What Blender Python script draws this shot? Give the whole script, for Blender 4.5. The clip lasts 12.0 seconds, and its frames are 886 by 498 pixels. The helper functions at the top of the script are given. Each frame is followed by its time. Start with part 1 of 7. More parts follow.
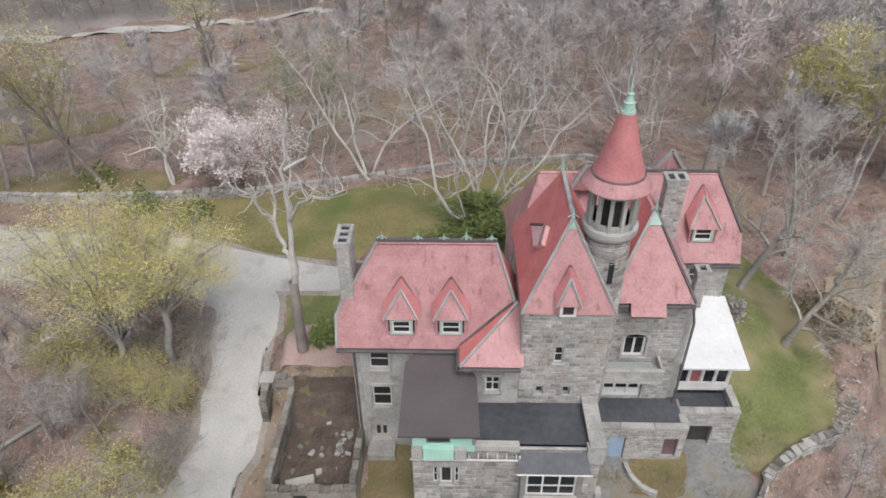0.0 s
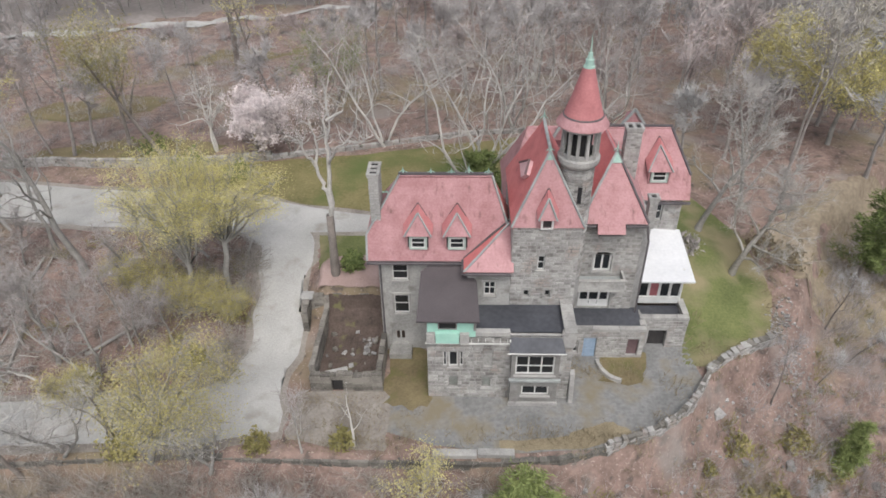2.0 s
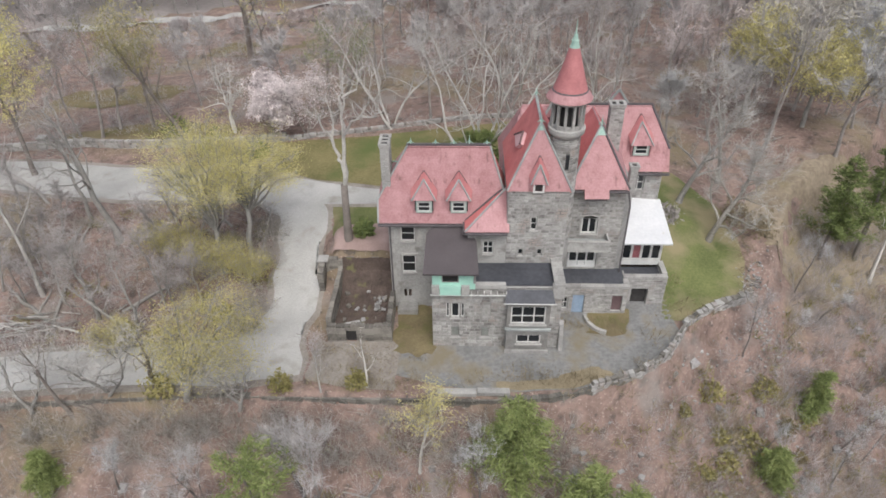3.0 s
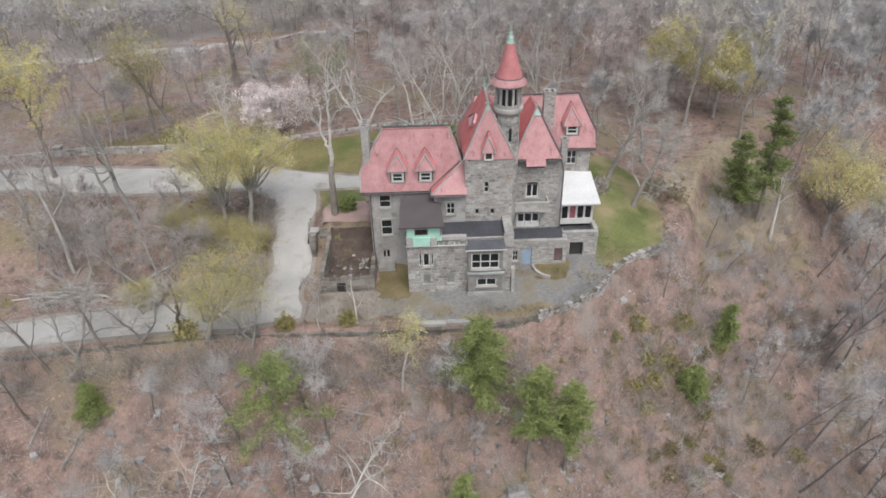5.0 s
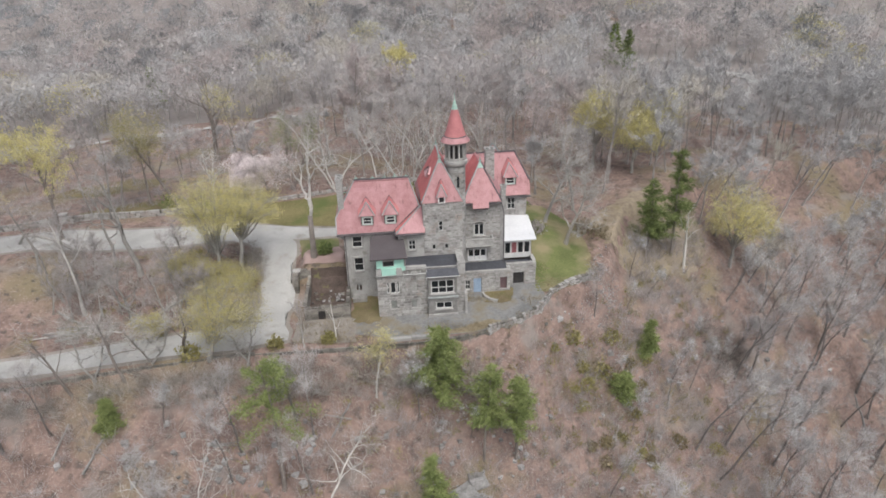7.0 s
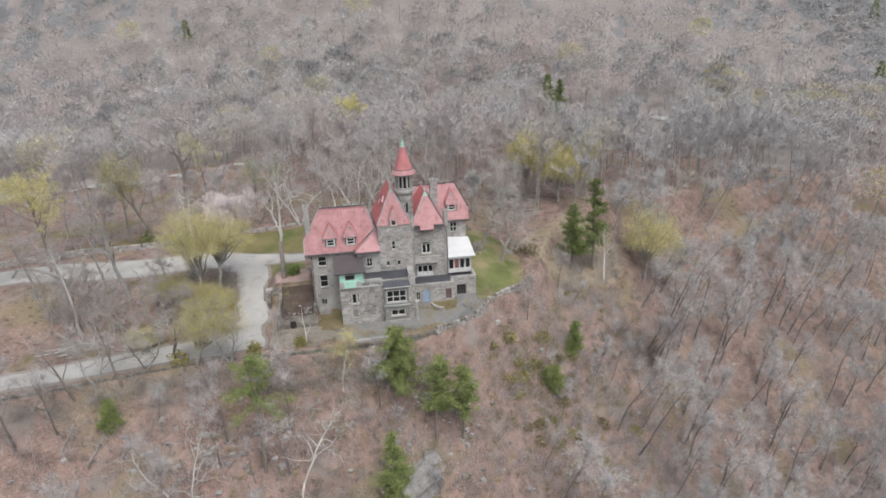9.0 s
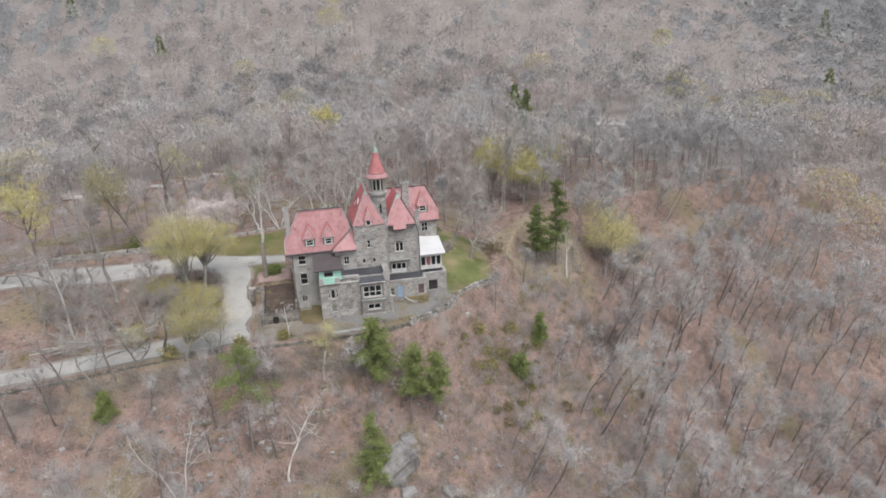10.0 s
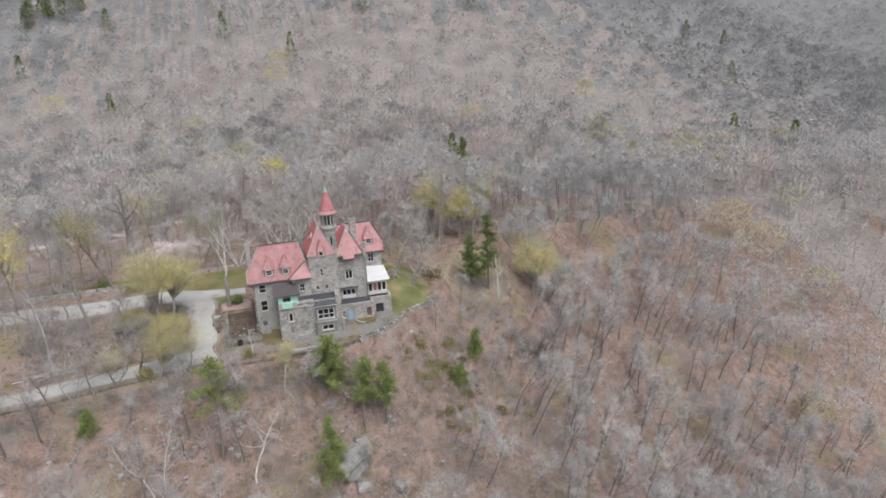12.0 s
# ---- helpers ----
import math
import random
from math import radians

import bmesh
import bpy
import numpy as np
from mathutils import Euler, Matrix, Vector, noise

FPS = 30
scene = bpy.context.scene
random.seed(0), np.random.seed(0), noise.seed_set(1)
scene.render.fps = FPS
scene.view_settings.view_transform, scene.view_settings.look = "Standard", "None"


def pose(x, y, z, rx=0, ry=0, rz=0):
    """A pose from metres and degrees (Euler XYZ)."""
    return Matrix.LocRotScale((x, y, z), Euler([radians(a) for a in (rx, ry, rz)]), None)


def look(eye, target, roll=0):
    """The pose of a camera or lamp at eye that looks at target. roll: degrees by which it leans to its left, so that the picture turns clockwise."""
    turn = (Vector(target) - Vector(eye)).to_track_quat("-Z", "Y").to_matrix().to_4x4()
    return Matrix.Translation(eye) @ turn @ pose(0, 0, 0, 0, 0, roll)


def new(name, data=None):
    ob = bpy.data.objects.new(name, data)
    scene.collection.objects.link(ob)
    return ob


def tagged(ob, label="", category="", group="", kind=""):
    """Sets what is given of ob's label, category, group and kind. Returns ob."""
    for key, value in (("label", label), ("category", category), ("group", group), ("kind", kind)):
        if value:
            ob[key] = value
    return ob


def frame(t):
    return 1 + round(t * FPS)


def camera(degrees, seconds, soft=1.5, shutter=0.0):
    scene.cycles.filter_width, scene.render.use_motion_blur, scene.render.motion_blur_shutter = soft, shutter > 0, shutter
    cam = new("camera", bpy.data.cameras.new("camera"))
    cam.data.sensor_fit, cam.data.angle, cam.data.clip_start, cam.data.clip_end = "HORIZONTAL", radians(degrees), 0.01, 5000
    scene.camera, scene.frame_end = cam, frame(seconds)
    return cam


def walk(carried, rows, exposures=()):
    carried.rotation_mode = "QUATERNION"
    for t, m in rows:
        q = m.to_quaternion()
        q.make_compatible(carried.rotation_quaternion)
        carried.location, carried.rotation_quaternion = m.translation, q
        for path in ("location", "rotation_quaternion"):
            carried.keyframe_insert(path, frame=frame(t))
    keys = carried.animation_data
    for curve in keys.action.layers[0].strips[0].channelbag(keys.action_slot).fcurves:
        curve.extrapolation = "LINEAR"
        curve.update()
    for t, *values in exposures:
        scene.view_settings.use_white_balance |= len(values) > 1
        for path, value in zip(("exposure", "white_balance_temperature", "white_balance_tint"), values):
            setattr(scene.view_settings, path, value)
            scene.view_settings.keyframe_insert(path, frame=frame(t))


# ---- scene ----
cam = camera(65.5, 12.0, soft=1.7)
PATH = [
    (0, (-0.73, -0.855, 38.006), (-0.775, 0.774, 36.846), -0.4),
    (0.5, (-0.801, -3.442, 38.633), (-0.846, -1.815, 37.47), -0.3),
    (1, (-0.716, -6.392, 39.167), (-0.767, -4.763, 38.008), -0.6),
    (1.5, (-0.827, -9.41, 39.701), (-0.877, -7.78, 38.543), -0.6),
    (2, (-0.824, -12.636, 40.183), (-0.876, -11.004, 39.029), -0.6),
    (2.5, (-0.801, -15.858, 40.741), (-0.856, -14.226, 39.585), -0.6),
    (3, (-0.878, -19.28, 41.226), (-0.931, -17.648, 40.071), -0.6),
    (5, (-0.787, -33.934, 42.715), (-0.753, -32.248, 41.64), -1.2),
    (5.5, (-1.054, -37.621, 43.055), (-0.985, -35.902, 42.036), -1.3),
    (6, (-1.091, -41.443, 43.513), (-0.99, -39.679, 42.577), -1.4),
    (6.5, (-1.078, -45.253, 43.942), (-0.955, -43.461, 43.061), -1.5),
    (7, (-1.325, -49.107, 44.416), (-1.174, -47.309, 43.553), -1.6),
    (9, (-2.622, -64.74, 46.642), (-2.329, -62.904, 45.903), -1.8),
    (9.5, (-2.998, -68.772, 46.909), (-2.669, -66.939, 46.18), -2.0),
    (10, (-3.425, -72.472, 47.492), (-3.059, -70.64, 46.78), -2.1),
    (10.5, (-3.972, -76.53, 47.834), (-3.566, -74.694, 47.154), -2.2),
    (11, (-4.499, -80.557, 48.304), (-4.058, -78.727, 47.626), -2.4),
    (11.5, (-5.185, -84.424, 48.753), (-4.704, -82.594, 48.105), -2.5),
    (12, (-5.917, -88.543, 49.088), (-5.392, -86.704, 48.503), -2.7),
]
walk(cam, [(t, look(eye, target, roll)) for t, eye, target, roll in PATH])

# ---- world and light ----
world = bpy.data.worlds.new("overcast_sky")
scene.world = world
world.use_nodes = True
wn = world.node_tree.nodes
sky = wn.new("ShaderNodeTexSky")
sky.sky_type, sky.sun_disc = "NISHITA", False
sky.sun_elevation, sky.sun_rotation = radians(57), radians(168)
sky.air_density, sky.dust_density = 1.0, 4.0
desat = wn.new("ShaderNodeHueSaturation")
desat.inputs["Saturation"].default_value = 0.5
world.node_tree.links.new(sky.outputs[0], desat.inputs["Color"])
world.node_tree.links.new(desat.outputs[0], wn["Background"].inputs[0])
wn["Background"].inputs[1].default_value = 0.15
sun = new("sun", bpy.data.lights.new("sun", "SUN"))
sun.data.energy, sun.data.angle, sun.data.color = 1.5, radians(40), (1.0, 0.985, 0.965)
sun.matrix_world = look((12, -55, 88), (0, 0, 0))
scene.view_settings.exposure = 0.10


# ---- materials ----
def material(name, dark, light, scale=3.0, rough=0.85, bump=0.3, fine=25.0, island=0.0, metal=0.0, spots=None, detail=8.0):
    """Two scales of variation between two colours, fine relief, and (island) a shade of its own for each loose piece."""
    m = bpy.data.materials.new(name)
    m.use_nodes = True
    t = m.node_tree
    n, link = t.nodes, t.links.new
    b = n["Principled BSDF"]
    b.inputs["Roughness"].default_value, b.inputs["Metallic"].default_value = rough, metal
    co = n.new("ShaderNodeTexCoord")
    geo = n.new("ShaderNodeNewGeometry")
    big, small = n.new("ShaderNodeTexNoise"), n.new("ShaderNodeTexNoise")
    for tex, s in ((big, scale), (small, fine)):
        tex.inputs["Scale"].default_value, tex.inputs["Detail"].default_value = s, detail
        link(geo.outputs["Position"], tex.inputs["Vector"])
    mix = n.new("ShaderNodeMath")
    mix.operation = "MULTIPLY_ADD"
    link(small.outputs["Fac"], mix.inputs[0])
    mix.inputs[1].default_value = 0.45
    half = n.new("ShaderNodeMath")
    half.operation = "MULTIPLY"
    link(big.outputs["Fac"], half.inputs[0])
    half.inputs[1].default_value = 0.6
    link(half.outputs[0], mix.inputs[2])
    last = mix.outputs[0]
    if island:
        rnd = n.new("ShaderNodeMath")
        rnd.operation = "MULTIPLY_ADD"
        both = n.new("ShaderNodeMath")
        both.operation = "ADD"
        info = n.new("ShaderNodeObjectInfo")
        link(geo.outputs["Random Per Island"], both.inputs[0])
        link(info.outputs["Random"], both.inputs[1])
        wrap = n.new("ShaderNodeMath")
        wrap.operation = "FRACT"
        link(both.outputs[0], wrap.inputs[0])
        link(wrap.outputs[0], rnd.inputs[0])
        rnd.inputs[1].default_value = island
        less = n.new("ShaderNodeMath")
        less.operation = "SUBTRACT"
        link(last, less.inputs[0])
        less.inputs[1].default_value = island / 2
        link(less.outputs[0], rnd.inputs[2])
        last = rnd.outputs[0]
    ramp = n.new("ShaderNodeValToRGB")
    e = ramp.color_ramp.elements
    e[0].position, e[0].color = 0.32, (*dark, 1)
    e[1].position, e[1].color = 0.72, (*light, 1)
    link(last, ramp.inputs[0])
    colour = ramp.outputs[0]
    if spots:
        sc, lo, hi, col = spots
        sp = n.new("ShaderNodeTexNoise")
        sp.inputs["Scale"].default_value, sp.inputs["Detail"].default_value = sc, 6
        link(geo.outputs["Position"], sp.inputs["Vector"])
        cut = n.new("ShaderNodeMapRange")
        cut.inputs["From Min"].default_value, cut.inputs["From Max"].default_value = lo, hi
        link(sp.outputs["Fac"], cut.inputs["Value"])
        mc = n.new("ShaderNodeMix")
        mc.data_type = "RGBA"
        link(cut.outputs[0], mc.inputs["Factor"])
        link(colour, mc.inputs["A"])
        mc.inputs["B"].default_value = (*col, 1)
        colour = mc.outputs["Result"]
    link(colour, b.inputs["Base Color"])
    if bump:
        bp = n.new("ShaderNodeBump")
        bp.inputs["Strength"].default_value, bp.inputs["Distance"].default_value = bump, 0.05
        link(small.outputs["Fac"], bp.inputs["Height"])
        link(bp.outputs[0], b.inputs["Normal"])
    return m


def litter_material(name):
    """Fallen leaves: brown and pink tones, pale flecks, dull green and grey patches."""
    m = material(name, (0.108, 0.075, 0.064), (0.352, 0.25, 0.212), 0.5, 0.95, 0.9, 2.2, spots=(0.09, 0.53, 0.68, (0.22, 0.18, 0.115)))
    t = m.node_tree
    n, link = t.nodes, t.links.new
    geo = n.new("ShaderNodeNewGeometry")
    b = n["Principled BSDF"]
    last = b.inputs["Base Color"].links[0].from_socket
    for scale, lo, hi, most, colour in ((1.1, 0.56, 0.66, 0.8, (0.085, 0.072, 0.062)), (4.5, 0.60, 0.68, 0.85, (0.42, 0.34, 0.30)), (0.22, 0.56, 0.7, 0.7, (0.27, 0.245, 0.225))):
        tex = n.new("ShaderNodeTexNoise")
        tex.inputs["Scale"].default_value, tex.inputs["Detail"].default_value = scale, 9
        link(geo.outputs["Position"], tex.inputs["Vector"])
        cut = n.new("ShaderNodeMapRange")
        cut.inputs["From Min"].default_value, cut.inputs["From Max"].default_value, cut.inputs["To Max"].default_value = lo, hi, most
        link(tex.outputs["Fac"], cut.inputs["Value"])
        mc = n.new("ShaderNodeMix")
        mc.data_type = "RGBA"
        link(cut.outputs[0], mc.inputs["Factor"])
        link(last, mc.inputs["A"])
        mc.inputs["B"].default_value = (*colour, 1)
        last = mc.outputs["Result"]
    link(last, b.inputs["Base Color"])
    return m


def roof_material(name, dark=(0.34, 0.165, 0.173), light=(0.52, 0.30, 0.308), stain=0.75):
    """Faded red slate: courses, a shade for each slope, dark streaks running down."""
    m = material(name, dark, light, 0.9, 0.75, 0.2, 7.0, island=0.1)
    t = m.node_tree
    n, link = t.nodes, t.links.new
    geo = n.new("ShaderNodeNewGeometry")
    sep = n.new("ShaderNodeVectorMath")
    sep.operation = "MULTIPLY"
    sep.inputs[1].default_value = (2.2, 1.1, 1.0)
    link(geo.outputs["Position"], sep.inputs[0])
    st = n.new("ShaderNodeTexNoise")
    st.inputs["Scale"].default_value, st.inputs["Detail"].default_value = 1.0, 7
    link(sep.outputs[0], st.inputs["Vector"])
    cut = n.new("ShaderNodeMapRange")
    cut.inputs["From Min"].default_value, cut.inputs["From Max"].default_value = 0.60, 0.74
    cut.inputs["To Max"].default_value = stain
    link(st.outputs["Fac"], cut.inputs["Value"])
    wave = n.new("ShaderNodeTexWave")
    wave.bands_direction = "Z"
    wave.inputs["Scale"].default_value, wave.inputs["Distortion"].default_value = 1.5, 0.3
    wave.wave_profile = "SAW"
    link(geo.outputs["Position"], wave.inputs["Vector"])
    dim = n.new("ShaderNodeMapRange")
    dim.inputs["To Min"].default_value, dim.inputs["To Max"].default_value = 0.975, 1.01
    link(wave.outputs["Fac"], dim.inputs["Value"])
    b = n["Principled BSDF"]
    base = b.inputs["Base Color"].links[0].from_socket
    mul = n.new("ShaderNodeMix")
    mul.data_type, mul.blend_type = "RGBA", "MULTIPLY"
    mul.inputs["Factor"].default_value = 1.0
    link(base, mul.inputs["A"])
    link(dim.outputs[0], mul.inputs["B"])
    mc = n.new("ShaderNodeMix")
    mc.data_type = "RGBA"
    link(cut.outputs[0], mc.inputs["Factor"])
    link(mul.outputs["Result"], mc.inputs["A"])
    mc.inputs["B"].default_value = (0.17, 0.085, 0.085, 1)
    link(mc.outputs["Result"], b.inputs["Base Color"])
    return m


M_LITTER = litter_material("leaf_litter")
M_TANLITTER = material("tan_leaf_litter", (0.15, 0.118, 0.083), (0.38, 0.315, 0.235), 0.4, 0.95, 0.8, 2.4, spots=(0.2, 0.55, 0.7, (0.20, 0.17, 0.09)))
M_GRASS = material("lawn_grass", (0.068, 0.09, 0.028), (0.185, 0.20, 0.075), 0.3, 0.95, 0.5, 5.0, spots=(0.2, 0.47, 0.62, (0.26, 0.225, 0.13)))
M_OCHRELAWN = material("ochre_lawn", (0.115, 0.105, 0.04), (0.26, 0.225, 0.105), 0.25, 0.95, 0.5, 4.0, spots=(0.12, 0.56, 0.70, (0.10, 0.125, 0.038)))
M_DRYGRASS = material("dry_tan_grass", (0.17, 0.14, 0.09), (0.36, 0.30, 0.20), 0.6, 0.95, 0.4, 8.0, island=0.3)
M_GRAVEL = material("pale_gravel", (0.30, 0.295, 0.28), (0.52, 0.515, 0.495), 0.22, 0.95, 0.3, 9.0, spots=(0.5, 0.56, 0.78, (0.28, 0.26, 0.225)))
M_COURT = material("worn_court_paving", (0.125, 0.126, 0.125), (0.30, 0.298, 0.29), 0.3, 0.9, 0.3, 4.0, spots=(0.3, 0.52, 0.66, (0.215, 0.185, 0.13)))
M_STONE = material("grey_granite", (0.17, 0.163, 0.153), (0.46, 0.449, 0.432), 0.7, 0.9, 0.6, 4.0, island=0.26, spots=(0.8, 0.53, 0.70, (0.33, 0.285, 0.255)))
M_MORTAR = material("lime_mortar", (0.24, 0.233, 0.223), (0.42, 0.411, 0.398), 0.7, 0.95, 0.3, 5.0, spots=(0.8, 0.56, 0.74, (0.17, 0.165, 0.155)))
M_TRIM = material("dressed_stone", (0.23, 0.226, 0.215), (0.45, 0.44, 0.42), 1.2, 0.85, 0.3, 10.0, island=0.14)
M_PALEGREEN = material("weathered_green_paint", (0.30, 0.38, 0.34), (0.46, 0.53, 0.49), 1.5, 0.7, 0.15, 14.0)
M_RUIN = material("ruined_dark_masonry", (0.09, 0.083, 0.073), (0.29, 0.27, 0.24), 0.7, 0.95, 0.6, 6.0, island=0.3)
M_WOODFLOOR = material("woodland_floor", (0.19, 0.167, 0.157), (0.34, 0.306, 0.29), 0.08, 0.95, 0.4, 1.0)
M_STUCCO = material("pale_stucco", (0.225, 0.221, 0.21), (0.48, 0.472, 0.454), 0.5, 0.9, 0.3, 6.0, spots=(0.9, 0.55, 0.75, (0.21, 0.20, 0.18)))
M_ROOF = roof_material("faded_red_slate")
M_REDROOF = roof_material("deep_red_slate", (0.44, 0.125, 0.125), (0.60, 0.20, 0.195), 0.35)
M_SPIRE = roof_material("rose_red_slate", (0.37, 0.135, 0.14), (0.53, 0.22, 0.222), 0.15)
M_BLACK = material("black_roofing_felt", (0.034, 0.036, 0.043), (0.088, 0.092, 0.107), 0.35, 0.55, 0.15, 3.0)
M_BROWNROOF = material("brown_black_shingle", (0.075, 0.065, 0.068), (0.115, 0.10, 0.105), 0.5, 0.85, 0.25, 12.0)
M_WHITE = material("white_membrane", (0.60, 0.61, 0.625), (0.74, 0.745, 0.755), 0.5, 0.6, 0.05, 4.0)
M_PAINT = material("white_paint", (0.50, 0.50, 0.485), (0.72, 0.72, 0.70), 1.5, 0.6, 0.1, 20.0)
M_BRIGHTPAINT = material("bright_white_paint", (0.62, 0.62, 0.61), (0.80, 0.80, 0.79), 1.5, 0.6, 0.1, 20.0)
M_MINT = material("mint_green_paint", (0.30, 0.56, 0.47), (0.45, 0.72, 0.61), 1.0, 0.7, 0.1, 12.0)
M_COPPER = material("green_copper", (0.22, 0.36, 0.31), (0.40, 0.55, 0.48), 2.0, 0.7, 0.2, 12.0)
M_LEAD = material("grey_lead", (0.22, 0.235, 0.23), (0.42, 0.445, 0.435), 1.2, 0.6, 0.15, 12.0)
M_DARKTRIM = material("dark_gutter", (0.06, 0.055, 0.06), (0.14, 0.125, 0.13), 1.5, 0.6, 0.1, 12.0)
M_WOOD = material("weathered_wood", (0.14, 0.135, 0.128), (0.32, 0.31, 0.298), 1.5, 0.85, 0.3, 18.0)
M_DARKWOOD = material("dark_interior", (0.02, 0.02, 0.02), (0.05, 0.045, 0.045), 1.0, 0.9, 0.1, 6.0)
M_BOARD = material("grey_green_board", (0.17, 0.18, 0.165), (0.30, 0.315, 0.295), 1.5, 0.8, 0.2, 10.0)
M_BLUE = material("blue_painted_door", (0.22, 0.31, 0.42), (0.34, 0.43, 0.55), 2.0, 0.6, 0.1, 12.0)
M_REDDOOR = material("dull_red_panel", (0.22, 0.07, 0.08), (0.38, 0.14, 0.15), 2.0, 0.7, 0.1, 12.0)
M_DIRT = material("red_brown_debris", (0.05, 0.037, 0.031), (0.14, 0.105, 0.088), 0.9, 0.95, 0.6, 6.0, spots=(0.8, 0.6, 0.7, (0.16, 0.15, 0.07)))
M_PINKDIRT = material("pinkish_gravel", (0.26, 0.185, 0.17), (0.42, 0.31, 0.285), 0.8, 0.95, 0.4, 8.0)
M_DEADWOOD = material("bleached_dead_wood", (0.42, 0.40, 0.37), (0.74, 0.72, 0.68), 0.9, 0.9, 0.3, 9.0)
M_DARKSTONE = material("mossy_dark_stone", (0.085, 0.08, 0.07), (0.24, 0.225, 0.20), 0.8, 0.95, 0.6, 7.0, island=0.3)
M_ROCK = material("grey_rock", (0.15, 0.145, 0.14), (0.42, 0.41, 0.40), 0.8, 0.9, 0.6, 5.0, island=0.3)
M_PALEBARK = material("pale_sycamore_bark", (0.31, 0.295, 0.272), (0.60, 0.58, 0.548), 0.9, 0.9, 0.3, 9.0)
M_GREYBARK = material("grey_bark", (0.18, 0.172, 0.16), (0.40, 0.385, 0.36), 0.9, 0.9, 0.3, 9.0)
M_SYCBARK = material("flaking_sycamore_bark", (0.19, 0.175, 0.15), (0.47, 0.45, 0.41), 0.7, 0.9, 0.4, 5.0)
M_BARK = material("grey_brown_bark", (0.125, 0.109, 0.097), (0.29, 0.256, 0.231), 0.9, 0.9, 0.4, 9.0, island=0.2)
M_TWIG = material("bare_twigs", (0.265, 0.242, 0.235), (0.48, 0.445, 0.432), 0.3, 0.95, 0.0, 4.0, island=0.2)
M_WOODBARK = material("grey_woodland_bark", (0.19, 0.173, 0.163), (0.38, 0.35, 0.333), 0.9, 0.9, 0.4, 9.0, island=0.25)
M_SLOPEBARK = material("dark_slope_bark", (0.095, 0.085, 0.079), (0.235, 0.215, 0.20), 0.9, 0.9, 0.4, 9.0, island=0.2)


def twig_tone(name, tint):
    """Bare twigs of one kind of tree."""
    return material(name, tuple(0.305 * c for c in tint), tuple(0.515 * c for c in tint), 0.06, 0.95, 0.0, 0.5, island=0.06)


TWIG_TONES = [twig_tone("mauve_brown_twigs", (1.03, 0.975, 0.955)), twig_tone("ash_grey_twigs", (1.0, 0.99, 0.985)), twig_tone("reddish_twigs", (1.09, 0.95, 0.915)), twig_tone("tan_twigs", (1.07, 1.0, 0.88)), twig_tone("silver_twigs", (1.08, 1.07, 1.07))]
# far hill twigs: distance haze is put into their cool grey base colours
M_HILLWOODS = material("haze_tinted_hill_woods", (0.15, 0.153, 0.156), (0.247, 0.25, 0.255), 0.012, 0.95, 0.0, 0.06, island=0.05)
M_HILLPALE = material("haze_tinted_pale_hill_woods", (0.17, 0.171, 0.173), (0.268, 0.268, 0.271), 0.012, 0.95, 0.0, 0.06, island=0.05)
# far ground: wooded slopes with the haze painted in as grey
M_FARHILL = material("haze_grey_far_hill", (0.145, 0.146, 0.149), (0.25, 0.251, 0.254), 0.03, 0.95, 0.0, 0.35)
M_BUD = material("yellow_green_buds", (0.43, 0.39, 0.15), (0.68, 0.615, 0.29), 0.5, 0.9, 0.0, 6.0, island=0.4)
M_GOLD = material("ochre_yellow_leaves", (0.35, 0.315, 0.12), (0.57, 0.51, 0.225), 0.5, 0.9, 0.0, 6.0, island=0.4)
M_OLIVE = material("olive_spring_leaves", (0.18, 0.165, 0.06), (0.34, 0.30, 0.125), 0.5, 0.9, 0.0, 6.0, island=0.4)
M_GREYROCK = material("pale_grey_rock", (0.26, 0.258, 0.255), (0.46, 0.455, 0.45), 0.4, 0.9, 0.4, 3.0, island=0.2)
M_CONIFER = material("conifer_needles", (0.085, 0.115, 0.035), (0.205, 0.25, 0.085), 0.5, 0.9, 0.0, 6.0, island=0.4)
M_PINE = material("bright_pine_needles", (0.125, 0.165, 0.05), (0.29, 0.33, 0.125), 0.5, 0.9, 0.0, 6.0, island=0.4)
M_BLOSSOM = material("pale_pink_blossom", (0.60, 0.52, 0.52), (0.86, 0.79, 0.78), 0.6, 0.9, 0.0, 6.0, island=0.4)

glass = bpy.data.materials.new("window_glass")
glass.use_nodes = True
g = glass.node_tree.nodes["Principled BSDF"]
g.inputs["Base Color"].default_value = (0.02, 0.022, 0.025, 1)
g.inputs["Roughness"].default_value = 0.08
M_SCRUB = material("brown_scrub_stems", (0.24, 0.22, 0.198), (0.47, 0.435, 0.395), 0.25, 0.95, 0.0, 3.0, island=0.3)
M_WEED = material("brown_green_weeds", (0.115, 0.09, 0.05), (0.25, 0.205, 0.11), 0.35, 0.95, 0.5, 6.0, spots=(0.5, 0.54, 0.70, (0.135, 0.13, 0.05)))
M_PALEPINK = material("pale_pink_boarding", (0.52, 0.31, 0.32), (0.66, 0.43, 0.44), 1.2, 0.8, 0.15, 8.0)
M_MAROON = material("dark_maroon_boards", (0.10, 0.062, 0.066), (0.19, 0.125, 0.13), 1.2, 0.8, 0.15, 8.0)
M_VERGE = material("trodden_earth_verge", (0.17, 0.148, 0.128), (0.36, 0.33, 0.295), 0.5, 0.95, 0.4, 5.0)
M_GLASS = glass


